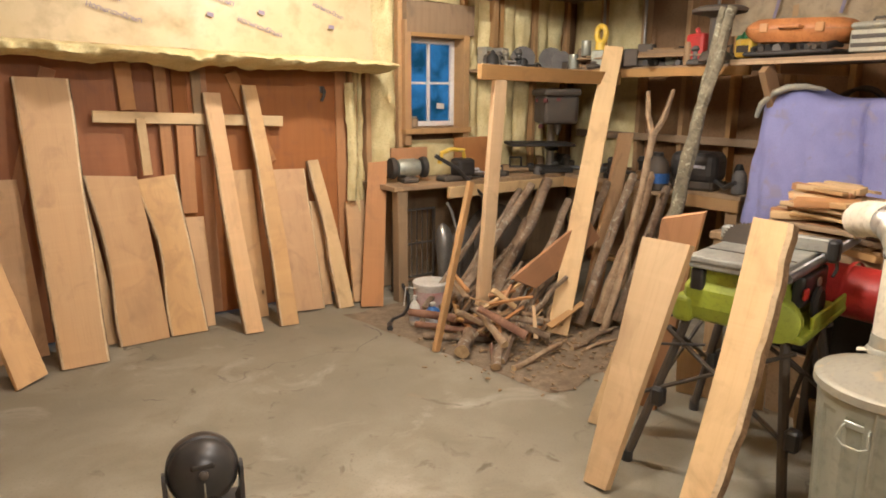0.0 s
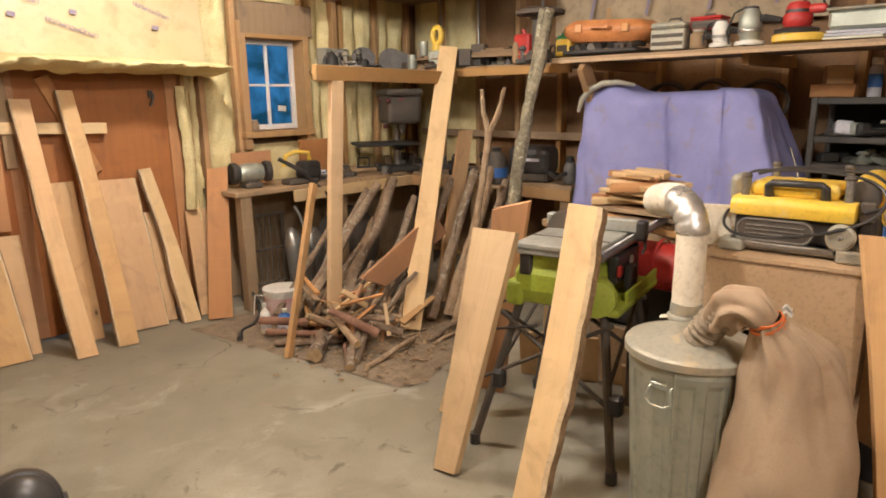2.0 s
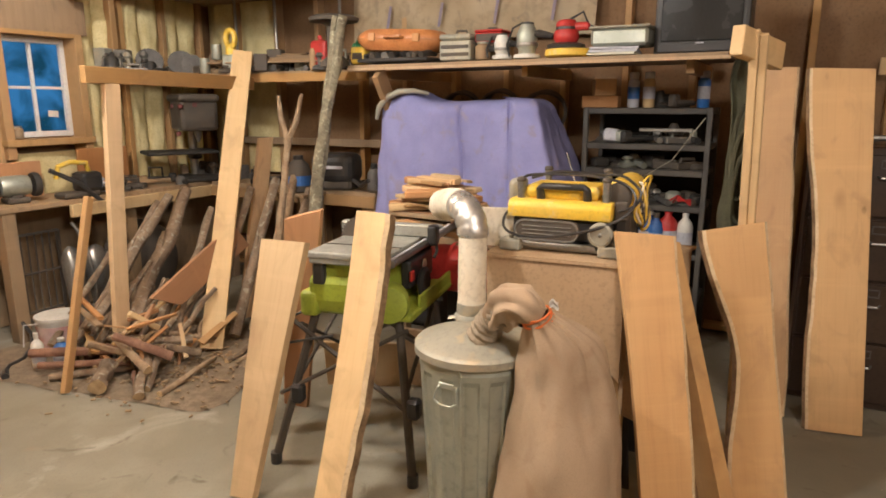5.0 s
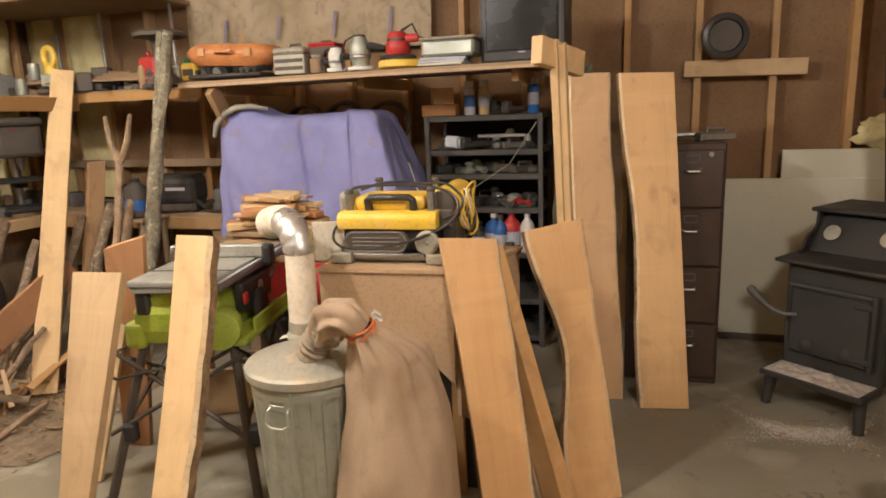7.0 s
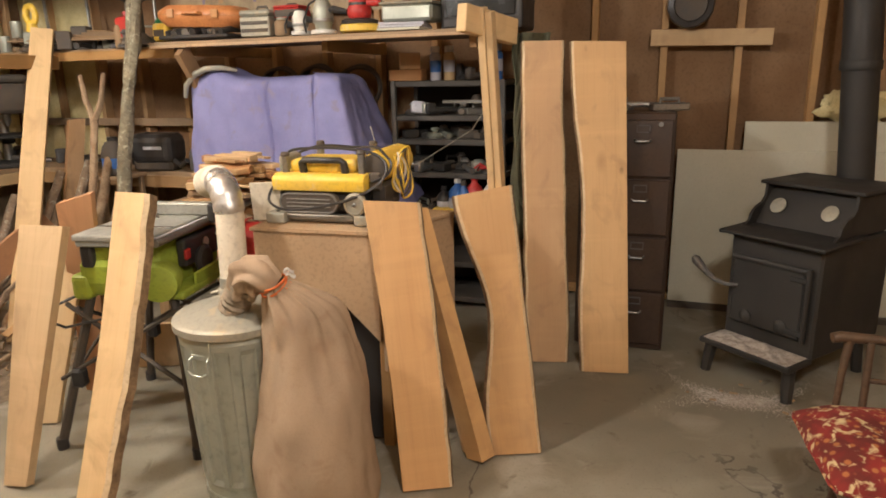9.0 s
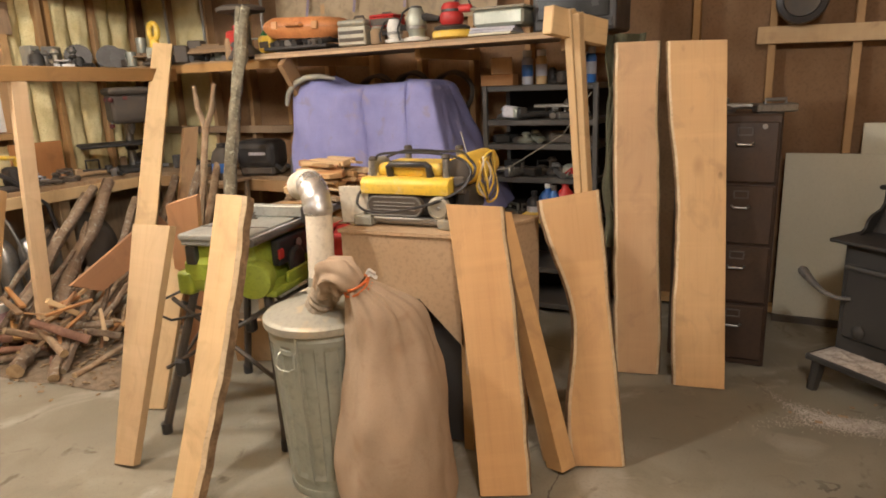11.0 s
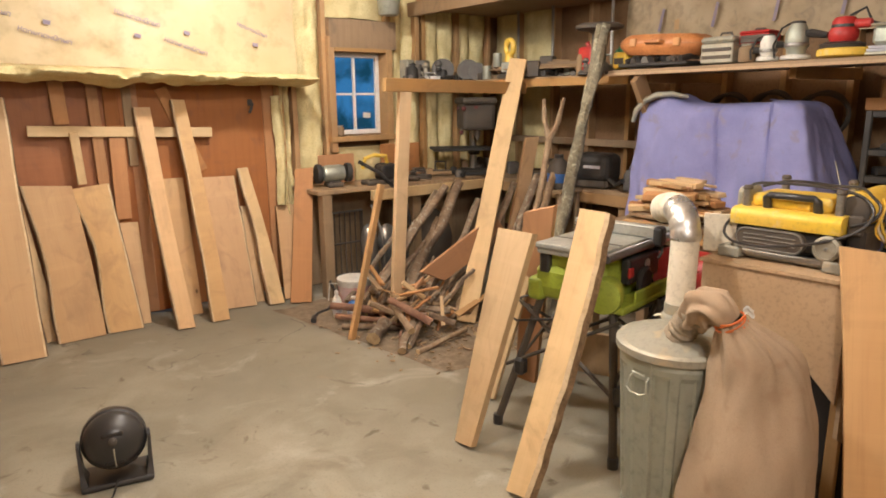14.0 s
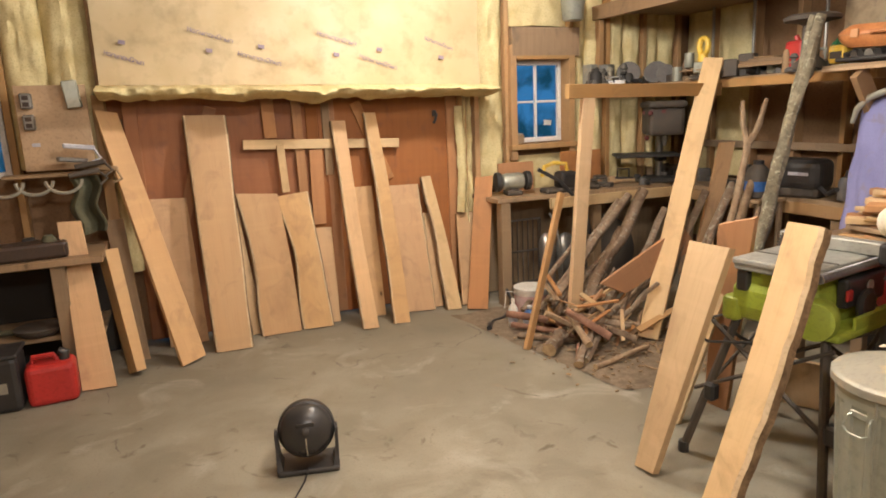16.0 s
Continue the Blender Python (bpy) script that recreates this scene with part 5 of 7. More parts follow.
def tool_case(m):
    c = thing("tool_case", m, "worn orange plastic tool case lying flat", "tool case")

    def half(z0, z1, grow):
        bm = bmesh.new()
        rings = []
        for k in range(7):
            f = k / 6
            z = z0 + (z1 - z0) * f
            g = grow(f)
            ring = []
            for i in range(40):
                a = 2 * math.pi * i / 40
                ca, sa = math.cos(a), math.sin(a)
                ring.append(bm.verts.new((0.155 * g * math.copysign(abs(ca) ** 0.45, ca), 0.30 * g * math.copysign(abs(sa) ** 0.55, sa) * (1 + 0.06 * ca), z)))
            rings.append(ring)
        for a, b in zip(rings, rings[1:]):
            for i in range(40):
                bm.faces.new((a[i], a[(i + 1) % 40], b[(i + 1) % 40], b[i]))
        bm.faces.new(rings[0])
        bm.faces.new(rings[-1])
        return bm
    part("lower_shell", half(0.0, 0.066, lambda f: 0.80 + 0.20 * math.sin(f * math.pi / 2)), ORANGEPL, c, "", True)
    part("upper_shell", half(0.070, 0.125, lambda f: 0.78 + 0.22 * math.cos(f * math.pi / 2)), ORANGEPL, c, "", True)
    part("seam", half(0.064, 0.072, lambda f: 0.985), CEDAR, c, "dusty seam")
    part("handle", tubed([(-0.15, -0.06, 0.075), (-0.178, -0.05, 0.078), (-0.178, 0.05, 0.078), (-0.15, 0.06, 0.075)], 0.011, 8), ORANGEPL, c, "", True)
    part("handle_slot", boxed((-0.148, 0.0, 0.076), (0.012, 0.11, 0.03), 0.005), DARK, c)
    for y in (-0.15, 0.15):
        part("latch", boxed((-0.155, y, 0.075), (0.014, 0.045, 0.05), 0.004), CEDAR, c)
    return c


bc = thing("black_tray", pose(4.12, 2.02, SZ), "low black tray heaped with black tools", "tray")
part("tray", boxed((0, 0, 0.012), (0.30, 0.50, 0.024), 0.008), BLACK, bc)
tr0 = random.Random(31)
for k in range(9):
    y = -0.21 + 0.052 * k
    part("tool", tubed([(-0.13 + tr0.uniform(-0.02, 0.02), y, 0.035), (-0.08, y + tr0.uniform(-0.03, 0.03), 0.05), (0.02, y + tr0.uniform(-0.05, 0.05), 0.045)], [tr0.uniform(0.014, 0.026), tr0.uniform(0.016, 0.024), 0.012], 10, True, 0.15), (BLACK, DARK, STEEL)[k % 3 if k % 4 else 0], bc, "", True)
tool_case(pose(4.12, 2.01, SZ + 0.068, 2.5, 0, 4))


def jar(m, r, h, material, cap, name="jar", label="dusty jar with a lid", cat="jar"):
    j = thing(name, m, label, cat)
    part("body", lathe([(r * 0.9, 0), (r, 0.01), (r, h * 0.75), (r * 0.7, h * 0.86), (r * 0.7, h * 0.9)], 20), material, j, "", True)
    part("cap", lathe([(r * 0.75, h * 0.88), (r * 0.78, h * 0.9), (r * 0.76, h)], 20), cap, j, "", True)
    return j


def bottle(m, r, h, material, cap, label, name="bottle"):
    j = thing(name, m, label, "bottle")
    part("body", lathe([(r * 0.9, 0), (r, 0.012), (r, h * 0.62), (r * 0.8, h * 0.72), (r * 0.35, h * 0.82), (r * 0.33, h * 0.88)], 18), material, j, "", True)
    part("cap", lathe([(r * 0.4, h * 0.87), (r * 0.42, h * 0.88), (r * 0.38, h)], 14), cap, j, "", True)
    part("label_band", lathe([(r * 1.012, h * 0.18), (r * 1.012, h * 0.5)], 18, None, False), LABEL, j)
    return j


def toolbox(m, s, material, label):
    c = thing("tool_box", m, label, "tool box")
    part("box", boxed((0, 0, s[2] * 0.33), (s[0], s[1], s[2] * 0.66), 0.006), material, c)
    part("lid", boxed((0, 0, s[2] * 0.78), (s[0] * 1.04, s[1] * 1.04, s[2] * 0.2), 0.012), material, c)
    for k in range(2):
        part("band", boxed((-s[0] * 0.51, 0, s[2] * (0.2 + 0.25 * k)), (0.008, s[1] * 0.9, 0.02), 0.002), DARK, c)
    part("handle", tubed([(0, -s[1] * 0.2, s[2] * 0.88), (0, -s[1] * 0.15, s[2] * 1.02), (0, s[1] * 0.15, s[2] * 1.02), (0, s[1] * 0.2, s[2] * 0.88)], 0.007, 6), DARK, c)
    return c


toolbox(pose(4.12, 1.61, SZ), (0.2, 0.20, 0.17), DUSTGALV, "dusty grey stacking tool box")
toolbox(pose(4.14, 1.42, SZ + 0.10), (0.14, 0.17, 0.08), RED, "red power tool case on a jar")
jar(pose(4.06, 1.445, SZ), 0.045, 0.10, OLDWOOD, DUSTGALV)
jar(pose(4.14, 1.40, SZ), 0.04, 0.10, OLDWOOD, DUSTGALV)


def power_tool(m, r, h, material, grip, label):
    """An upright hand router or grinder: round base, body, top knob, side grip, cord."""
    p = thing("power_tool", m, label, "power tool")
    part("base", lathe([(r * 1.25, 0), (r * 1.3, 0.008), (r * 1.25, 0.02), (r * 0.8, 0.025)], 24), grip, p, "", True)
    part("body", lathe([(r * 0.8, 0.022), (r * 0.85, h * 0.28), (r, h * 0.34), (r, h * 0.72), (r * 0.8, h * 0.86), (r * 0.6, h)], 24), material, p, "", True)
    part("collar", lathe([(r * 1.02, h * 0.34), (r * 1.05, h * 0.36), (r * 1.05, h * 0.44), (r * 1.0, h * 0.46)], 24, None, False), STEEL, p, "", True)
    part("top_cap", lathe([(r * 0.62, h * 0.9), (r * 0.62, h * 1.03), (r * 0.4, h * 1.06)], 20), BLACK, p, "", True)
    part("side_grip", tubed([(0, r * 0.8, h * 0.42), (-0.02, r * 1.7, h * 0.45)], [0.014, 0.02], 8), BLACK, p, "", True)
    part("cord", tubed([(0, 0, h), (0.02, r * 0.6, h * 1.06), (0, r * 1.5, h * 0.9), (-0.04, r * 1.8, h * 0.4), (-0.06, r * 1.4, 0.01)], 0.006, 5), BLACK, p)
    return p


power_tool(pose(4.06, 1.325, SZ), 0.045, 0.135, WHITE, WHITE, "white and black hand power tool")
power_tool(pose(4.06, 1.175, SZ), 0.058, 0.185, GALV, WHITE, "grey metal router standing upright")
yd = thing("polishing_pad", pose(4.08, 0.94, SZ), "round yellow foam polishing pad", "pad")
part("pad", lathe([(0.115, 0), (0.127, 0.008), (0.127, 0.035), (0.118, 0.043), (0.03, 0.043)], 36), YELLOW, yd, "", True)
sd = thing("orbital_sander", pose(4.08, 0.955, SZ + 0.045), "red and black orbital buffer", "sander")
part("skirt", lathe([(0.10, 0), (0.105, 0.02), (0.08, 0.03)], 28), BLACK, sd, "", True)
part("body", lathe([(0.055, 0.03), (0.068, 0.05), (0.068, 0.085), (0.058, 0.10), (0.058, 0.13), (0.045, 0.15), (0.02, 0.155)], 28), RED, sd, "red plastic body", True)
part("top_grip", boxed((0.0, -0.06, 0.115), (0.05, 0.14, 0.045), 0.018, seg=2), RED, sd)
part("vent_band", lathe([(0.0595, 0.10), (0.0595, 0.115)], 28, None, False), BLACK, sd)
part("side_grip", tubed([(-0.02, 0.07, 0.07), (-0.03, 0.15, 0.085), (-0.03, 0.17, 0.085)], [0.015, 0.022, 0.018], 8), BLACK, sd)
part("cord", tubed([(0, -0.02, 0.155), (0, -0.09, 0.19), (0.01, -0.12, 0.12), (0, -0.2, 0.09), (-0.02, -0.28, 0.10)], 0.007, 6), BLACK, sd)
gb = thing("storage_bin", pose(4.16, 0.66, SZ + 0.045), "grey lidded storage tray with papers below", "bin")
part("bin", boxed((0, 0, 0.05), (0.24, 0.30, 0.09), 0.015, pose(0, 0, 0, 0, 0, 0)), GALV, gb)
part("rim", boxed((0, 0, 0.10), (0.26, 0.32, 0.014), 0.006), DUSTGALV, gb)
for k in range(3):
    place(part("paper_pad", boxed((0, 0, 0), (0.22, 0.25, 0.013), 0.002), LABEL if k else PANELWHITE, None, "", False, pose(4.10, 0.69, SZ + 0.008 + 0.014 * k, 0, 0, 5 * k)), "flat pad of papers under a tray", "paper", "papers")
tv = thing("television", pose(4.28, 0.27, SZ - 0.004), "old dark tube television on the shelf", "television")
part("case", boxed((0.05, 0, 0.19), (0.36, 0.46, 0.38), 0.02, seg=2), TVCASE, tv)
part("screen", boxed((-0.134, 0, 0.215), (0.012, 0.39, 0.29), 0.005), SCREEN, tv, "dark glass screen")
part("bezel_strip", boxed((-0.133, 0, 0.04), (0.01, 0.42, 0.045), 0.003), BLACK, tv)
part("badge", boxed((-0.140, 0.0, 0.06), (0.004, 0.04, 0.006), 0), LABEL, tv)
yj = thing("yellow_jug", pose(4.06, 2.30, SZ - 0.005), "yellow jug with a green cap", "jug")
part("jug", boxed((0, 0, 0.055), (0.08, 0.11, 0.11), 0.02, seg=2), YELLOW, yj)
part("label_band", boxed((-0.041, 0, 0.05), (0.003, 0.075, 0.04), 0), DARK, yj)
part("cap", lathe([(0.03, 0.108), (0.032, 0.125), (0.022, 0.15)], 16), GREENPL, yj, "green cap", True)
place(part("glass_jar", lathe([(0.035, 0), (0.04, 0.01), (0.04, 0.10), (0.03, 0.12)], 18), GREENPL, None, "", True, pose(4.12, 2.36, SZ + 0.01)), "dark green bottle on the shelf", "bottle")

# ---- clutter on the corner shelf ----
CZ = 1.724
rc = thing("fuel_can", pose(4.27, 2.76, CZ) @ Matrix.Diagonal((1.1, 1.15, 1.25, 1)), "red plastic fuel can", "fuel can")
part("can", boxed((0, 0, 0.08), (0.10, 0.12, 0.16), 0.02, seg=2), RED, rc)
part("spout", tubed([(0, 0, 0.15), (0, 0.02, 0.185)], 0.014, 8), RED, rc)
cl = random.Random(11)


def clutter(name, n, x0, x1, y0, y1, z, hmax, seed, group, mats, label, cat):
    r = random.Random(seed)
    for k in range(n):
        x, y = r.uniform(x0, x1), y0 + (y1 - y0) * (k + r.uniform(0.1, 0.9)) / n
        h, kind = r.uniform(0.3, 1.0) * hmax, r.randrange(5)
        mt = r.choice(mats)
        rz = r.uniform(0, 180)
        bm = bmesh.new()
        if kind == 0:
            box(bm, (0, 0, h / 2), (r.uniform(0.05, 0.13), r.uniform(0.06, 0.14), h), 0.008)
        elif kind == 1:
            rr = r.uniform(0.025, 0.05)
            lathe([(rr, 0), (rr * 1.05, h * 0.1), (rr, h * 0.8), (rr * 0.6, h)], 14, bm)
        elif kind == 2:
            tube(bm, [(-0.12, 0, 0.02), (0, 0.02, 0.03), (0.13, 0.01, 0.025)], [0.02, 0.014, 0.022], 7)
            box(bm, (0.12, 0, 0.04), (0.06, 0.05, 0.07), 0.01)
        elif kind == 3:
            lathe([(0.055, 0), (0.06, 0.015), (0.045, 0.03), (0.02, 0.035), (0.02, h * 0.7), (0.035, h * 0.8), (0.02, h)], 16, bm)
        else:
            box(bm, (0, 0, 0.02), (0.20, 0.07, 0.04), 0.006)
            tube(bm, [(-0.05, 0, 0.04), (-0.05, 0, max(0.06, h * 0.8)), (0.05, 0, max(0.06, h * 0.8)), (0.05, 0, 0.04)], 0.010, 6)
        place(part(name, bm, mt, None, "", kind in (1, 2, 3), pose(x, y, z, 0, 0, rz)), label, cat, group)


clutter("old_tool", 34, 4.26, 4.62, 2.45, 4.4, CZ, 0.19, 3, "corner shelf clutter", (DARK, STEEL, OLDWOOD, GALV, DARK, IRON), "old dusty hand tool among shelf clutter", "tool")
clutter("old_tool", 12, 4.28, 4.45, 2.6, 4.3, CZ, 0.10, 8, "corner shelf clutter", (DARK, OLDWOOD, IRON, STEEL), "old dusty hand tool among shelf clutter", "tool")
clutter("old_tool", 12, 3.72, 4.15, 4.24, 4.44, CZ, 0.18, 21, "corner shelf clutter", (DARK, STEEL, IRON, DUSTGALV), "old dusty hand tool among shelf clutter", "tool")
clutter("old_tool", 30, 4.20, 4.50, 2.45, 4.3, CZ, 0.15, 77, "corner shelf clutter", (DARK, DARK, OLDWOOD, IRON, DUSTIRON), "old dusty hand tool among shelf clutter", "tool")
clutter("old_tool", 14, 3.70, 4.20, 4.22, 4.42, CZ, 0.15, 78, "corner shelf clutter", (DARK, DUSTIRON, IRON), "old dusty hand tool among shelf clutter", "tool")
clutter("bench_item", 12, 4.0, 4.6, 4.05, 4.42, 0.873, 0.16, 79, "things on the bench", (DARK, IRON, OLDWOOD, DUSTIRON), "small tool or box on the bench", "tool")
for k in range(5):
    bm, m = lumber((4.24 + 0.02 * k, 2.55 + 0.1 * k, CZ + 0.06 + 0.014 * k), (4.27 + 0.02 * k, 3.9 - 0.16 * k, CZ + 0.075 + 0.014 * k), 0.012, 0.08, (0, 0, 1))
    place(part("loose_board", bm, OLDWOOD, None, "", False, m), "thin grey board laid over the clutter", "board", "loose shelf boards")
yh = thing("yellow_clamp", pose(4.28, 3.62, CZ + 0.09), "yellow hook-shaped cast tool", "tool")
part("ring", tubed([(0, 0.045 * math.cos(t), 0.16 + 0.06 * math.sin(t)) for t in [2 * math.pi * i / 16 for i in range(17)]], 0.022, 8), YELLOW, yh, "", True)
part("neck", tubed([(0, 0, 0.02), (0, 0.005, 0.10)], [0.045, 0.035], 12), YELLOW, yh, "", True)
place(part("tin_can", lathe([(0.035, 0), (0.037, 0.004), (0.037, 0.11), (0.033, 0.112)], 20), GALV, None, "", True, pose(4.24, 3.86, CZ)), "bare shiny tin can on the shelf", "tin can")
place(part("tin_can", lathe([(0.035, 0), (0.037, 0.004), (0.037, 0.11), (0.033, 0.112)], 20), GALV, None, "", True, pose(4.26, 3.75, CZ + 0.1)), "bare shiny tin can on the shelf", "tin can")
# long drip pipes fixed in front of the studs
for y, z0, z1 in ((4.05, 1.9, 2.34), (3.62, 1.9, 2.34), (2.98, 1.85, 2.85)):
    place(part("steel_rod", tubed([(4.80, y, z0), (4.79, y, z1)], 0.012, 8), STEEL, None, "", True), "bright steel rod standing against the wall", "rod", "steel rods")

# ---- black shelving unit ----
un = thing("shelving_unit", pose(4.68, 0.575, 0), "dusty black steel shelving unit crowded with parts", "shelving unit")
for z in (1.455, 1.245, 1.095, 0.885, 0.60, 0.30, 0.06):
    part("shelf", boxed((0, 0, z), (0.42, 0.72, 0.035), 0.004), SHELFMETAL, un)
for x in (-0.205, 0.205):
    for y in (-0.355, 0.355):
        part("upright", boxed((x, y, 0.74), (0.03, 0.03, 1.47), 0.003), SHELFMETAL, un)
# The depth shade between the shelves is put into this back's colour.
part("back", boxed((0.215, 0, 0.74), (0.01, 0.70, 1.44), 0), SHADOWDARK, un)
UX = 4.54
for k, (z, n, hm) in enumerate(((1.264, 9, 0.12), (1.114, 12, 0.07), (0.904, 12, 0.11), (0.904, 8, 0.08), (1.264, 6, 0.09), (0.62, 8, 0.14))):
    clutter("machine_part", n, UX, UX + 0.18, 0.27, 0.88, z, hm, 40 + k, "parts on the shelving unit", (DARK, IRON, STEEL, GALV, DARK), "oily metal part among shelf clutter", "machine part")
place(part("metal_bar", boxed((0, 0, 0), (0.03, 0.30, 0.02), 0.003), STEEL, None, "", False, pose(4.50, 0.46, 1.345)), "flat grey steel bar on the shelf", "bar")
place(part("clear_bag", boxed((0, 0, 0.04), (0.06, 0.10, 0.08), 0.02, pose(0, 0, 0, 8, 12, 20), 2), LABEL, None, "", True, pose(4.50, 0.78, 1.27)), "crumpled pale plastic bag", "bag")
UT = 1.474
place(part("wood_block", boxed((0, 0, 0.035), (0.10, 0.22, 0.07), 0.004), CEDAR, None, "", False, pose(4.55, 0.86, UT)), "reddish wooden block on the shelf", "block", "wood blocks")
place(part("wood_block", boxed((0, 0, 0.05), (0.10, 0.13, 0.10), 0.004), OAK, None, "", False, pose(4.56, 0.85, UT + 0.071, 0, 0, 25)), "pale wooden block stacked on another", "block", "wood blocks")


def spray_can(m, body, cap, label):
    c = thing("spray_can", m, label, "spray can")
    part("body", lathe([(0.031, 0), (0.034, 0.004), (0.034, 0.15), (0.022, 0.168), (0.018, 0.17)], 20), body, c, "", True)
    part("label_band", lathe([(0.0346, 0.05), (0.0346, 0.12)], 20, None, False), BLUEPL if body is LABEL else LABEL, c)
    part("cap", lathe([(0.026, 0.168), (0.028, 0.17), (0.028, 0.20), (0.024, 0.205)], 18), cap, c, "", True)
    return c


spray_can(pose(4.53, 0.665, UT), LABEL, WHITE, "white and blue spray can")
spray_can(pose(4.53, 0.575, UT), PALE, WHITE, "cream spray can with green foot")
spray_can(pose(4.53, 0.27, UT), BLUEPL, LABEL, "blue spray can on the shelf")
clutter("machine_part", 6, UX, UX + 0.12, 0.30, 0.52, UT, 0.10, 77, "parts on the shelving unit", (DARK, CEDAR, IRON), "oily metal part among shelf clutter", "machine part")
bottle(pose(4.50, 0.52, 0.62), 0.06, 0.25, BLUEPL, WHITE, "blue plastic oil bottle with white cap")
bottle(pose(4.50, 0.41, 0.62), 0.058, 0.27, RED, RED, "red plastic oil bottle")
bottle(pose(4.50, 0.31, 0.62), 0.045, 0.26, WHITE, WHITE, "white plastic oil bottle")
bottle(pose(4.46, 0.47, 0.62), 0.045, 0.24, BLUEPL, DARK, "dark blue oil bottle")
bottle(pose(4.52, 0.62, 0.62), 0.05, 0.19, BLACK, BLACK, "black plastic oil bottle on the shelf")
place(part("yellow_box", boxed((0, 0, 0.03), (0.10, 0.14, 0.06), 0.006), YELLOW, None, "", False, pose(4.47, 0.60, 0.62)), "flat yellow carton on the shelf", "carton")
for k in range(4):
    place(part("red_cable", tubed([(4.49 + 0.02 * k, 0.42 - 0.03 * k, 0.92), (4.46, 0.36, 0.97 - 0.01 * k), (4.50, 0.29, 0.91 + 0.01 * k)], 0.007, 5), RED, None, "", True), "loose loop of red cable", "cable", "red cables")

# ---- post with a nailed block, olive canvas ----
pp = thing("timber_post", pose(0, 0, 0), "pale double stud post with blocks on top", "timber post")
for p0, p1, w, d in (((3.32, -0.082, 0.0), (3.02, -0.044, 1.752), 0.029, 0.07), ((3.324, -0.1105, 0.0), (3.024, -0.0735, 1.738), 0.027, 0.066)):
    bm, m = lumber(p0, p1, w, d, (0, 1, 0))
    _child("stud", bm, PALE, pp, "", m)
bm, m = lumber((2.915, 0.004, 1.713), (3.23, -0.118, 1.672), 0.045, 0.098, (0.3, 0.9, 0))
_child("arm", bm, PALE, pp, "short pale arm nailed across", m)


def canvas(u, v):
    y = 0.10 - 0.20 * u
    z = 1.72 - 1.15 * v
    return (4.22 + 0.05 * math.sin(u * 9 + v * 3) + 0.03 * noise.noise((u * 4, v * 6, 1)), y + 0.04 * noise.noise((v * 5, u, 3)), z)


place(part("hanging_canvas", sheet(24, 40, canvas, 0.01), CLOTHGREEN, None, "", True), "olive canvas straps and cloth hanging from the shelf", "canvas")
for k in range(3):
    place(part("rope_coil", tubed([(4.14 - 0.01 * k, 0.02 + 0.05 * math.cos(t) - 0.01 * k, 1.25 - 0.12 * k + 0.24 * math.sin(t)) for t in [2 * math.pi * i / 22 for i in range(23)]], 0.012, 6), CLOTHGREEN, None, "", True), "hanging coil of dark rope", "rope", "rope coils")

# ---- file cabinet ----
fc = thing("file_cabinet", pose(4.08, -0.775, 0, 0, 0, 0), "dark brown four-drawer steel file cabinet", "file cabinet")
part("body", boxed((0.33, 0.24, 0.652), (0.64, 0.48, 1.30), 0.008), BROWNMETAL, fc)
for k in range(4):
    z = 0.19 + 0.31 * k
    d = part("drawer", boxed((-0.002, 0.24, z), (0.022, 0.455, 0.295), 0.006), BROWNMETAL, fc)
    part("handle", tubed([(-0.012, 0.12, z + 0.045), (-0.036, 0.13, z + 0.04), (-0.036, 0.19, z + 0.04), (-0.012, 0.20, z + 0.045)], 0.006, 6), STEEL, d, "chrome pull")
    fm = bmesh.new()
    for c, s in (((-0.015, 0.16, z + 0.12), (0.005, 0.07, 0.006)), ((-0.015, 0.16, z + 0.085), (0.005, 0.07, 0.006)), ((-0.015, 0.128, z + 0.1025), (0.005, 0.006, 0.041)), ((-0.015, 0.192, z + 0.1025), (0.005, 0.006, 0.041))):
        box(fm, c, s)
    part("label_holder", fm, DUSTIRON, d)
place(part("lock_knob", lathe([(0.012, 0), (0.012, 0.015)], 14), STEEL, None, "", True, pose(4.066, -0.70, 1.245, 0, -90)), "small round chrome cabinet lock", "lock")
clutter("cabinet_top_item", 4, 4.2, 4.5, -0.75, -0.35, 1.303, 0.03, 90, "things on the cabinet", (DARK, STEEL, DARK), "small tool lying on the cabinet", "tool")

# ---- wood stove ----
sv = thing("wood_stove", pose(4.07, -1.41, 0, 0, 0, -130) @ Matrix.Diagonal((0.93, 1, 1, 1)), "black cast iron wood stove with ash ledge", "wood stove")
part("firebox", boxed((0, 0.06, 0.445), (0.50, 0.60, 0.55), 0.012), IRON, sv)
part("top_plate", boxed((0, -0.10, 0.735), (0.58, 0.36, 0.018), 0.006, pose(0, 0, 0, 2)), IRON, sv)
ht = poly_panel([(-0.25, -0.08, 0.745), (0.25, -0.08, 0.745), (0.25, 0.06, 0.935), (-0.25, 0.06, 0.935)], (0, 1, 0), 0.02)
part("smoke_hood", ht, IRON, sv)
for s in (-1, 1):
    part("hood_side", poly_panel([(s * 0.25, y, z) for y, z in ((-0.16, 0.740), (-0.125, 0.765), (-0.115, 0.795), (-0.085, 0.825), (-0.03, 0.845), (-0.005, 0.875), (0.0, 0.935), (0.36, 0.935), (0.36, 0.74))], (-s, 0, 0), 0.015), IRON, sv)
part("hood_top", boxed((0, 0.19, 0.945), (0.56, 0.40, 0.02), 0.006), IRON, sv)
part("hood_core", boxed((0, 0.22, 0.835), (0.48, 0.28, 0.19), 0.005), IRON, sv)
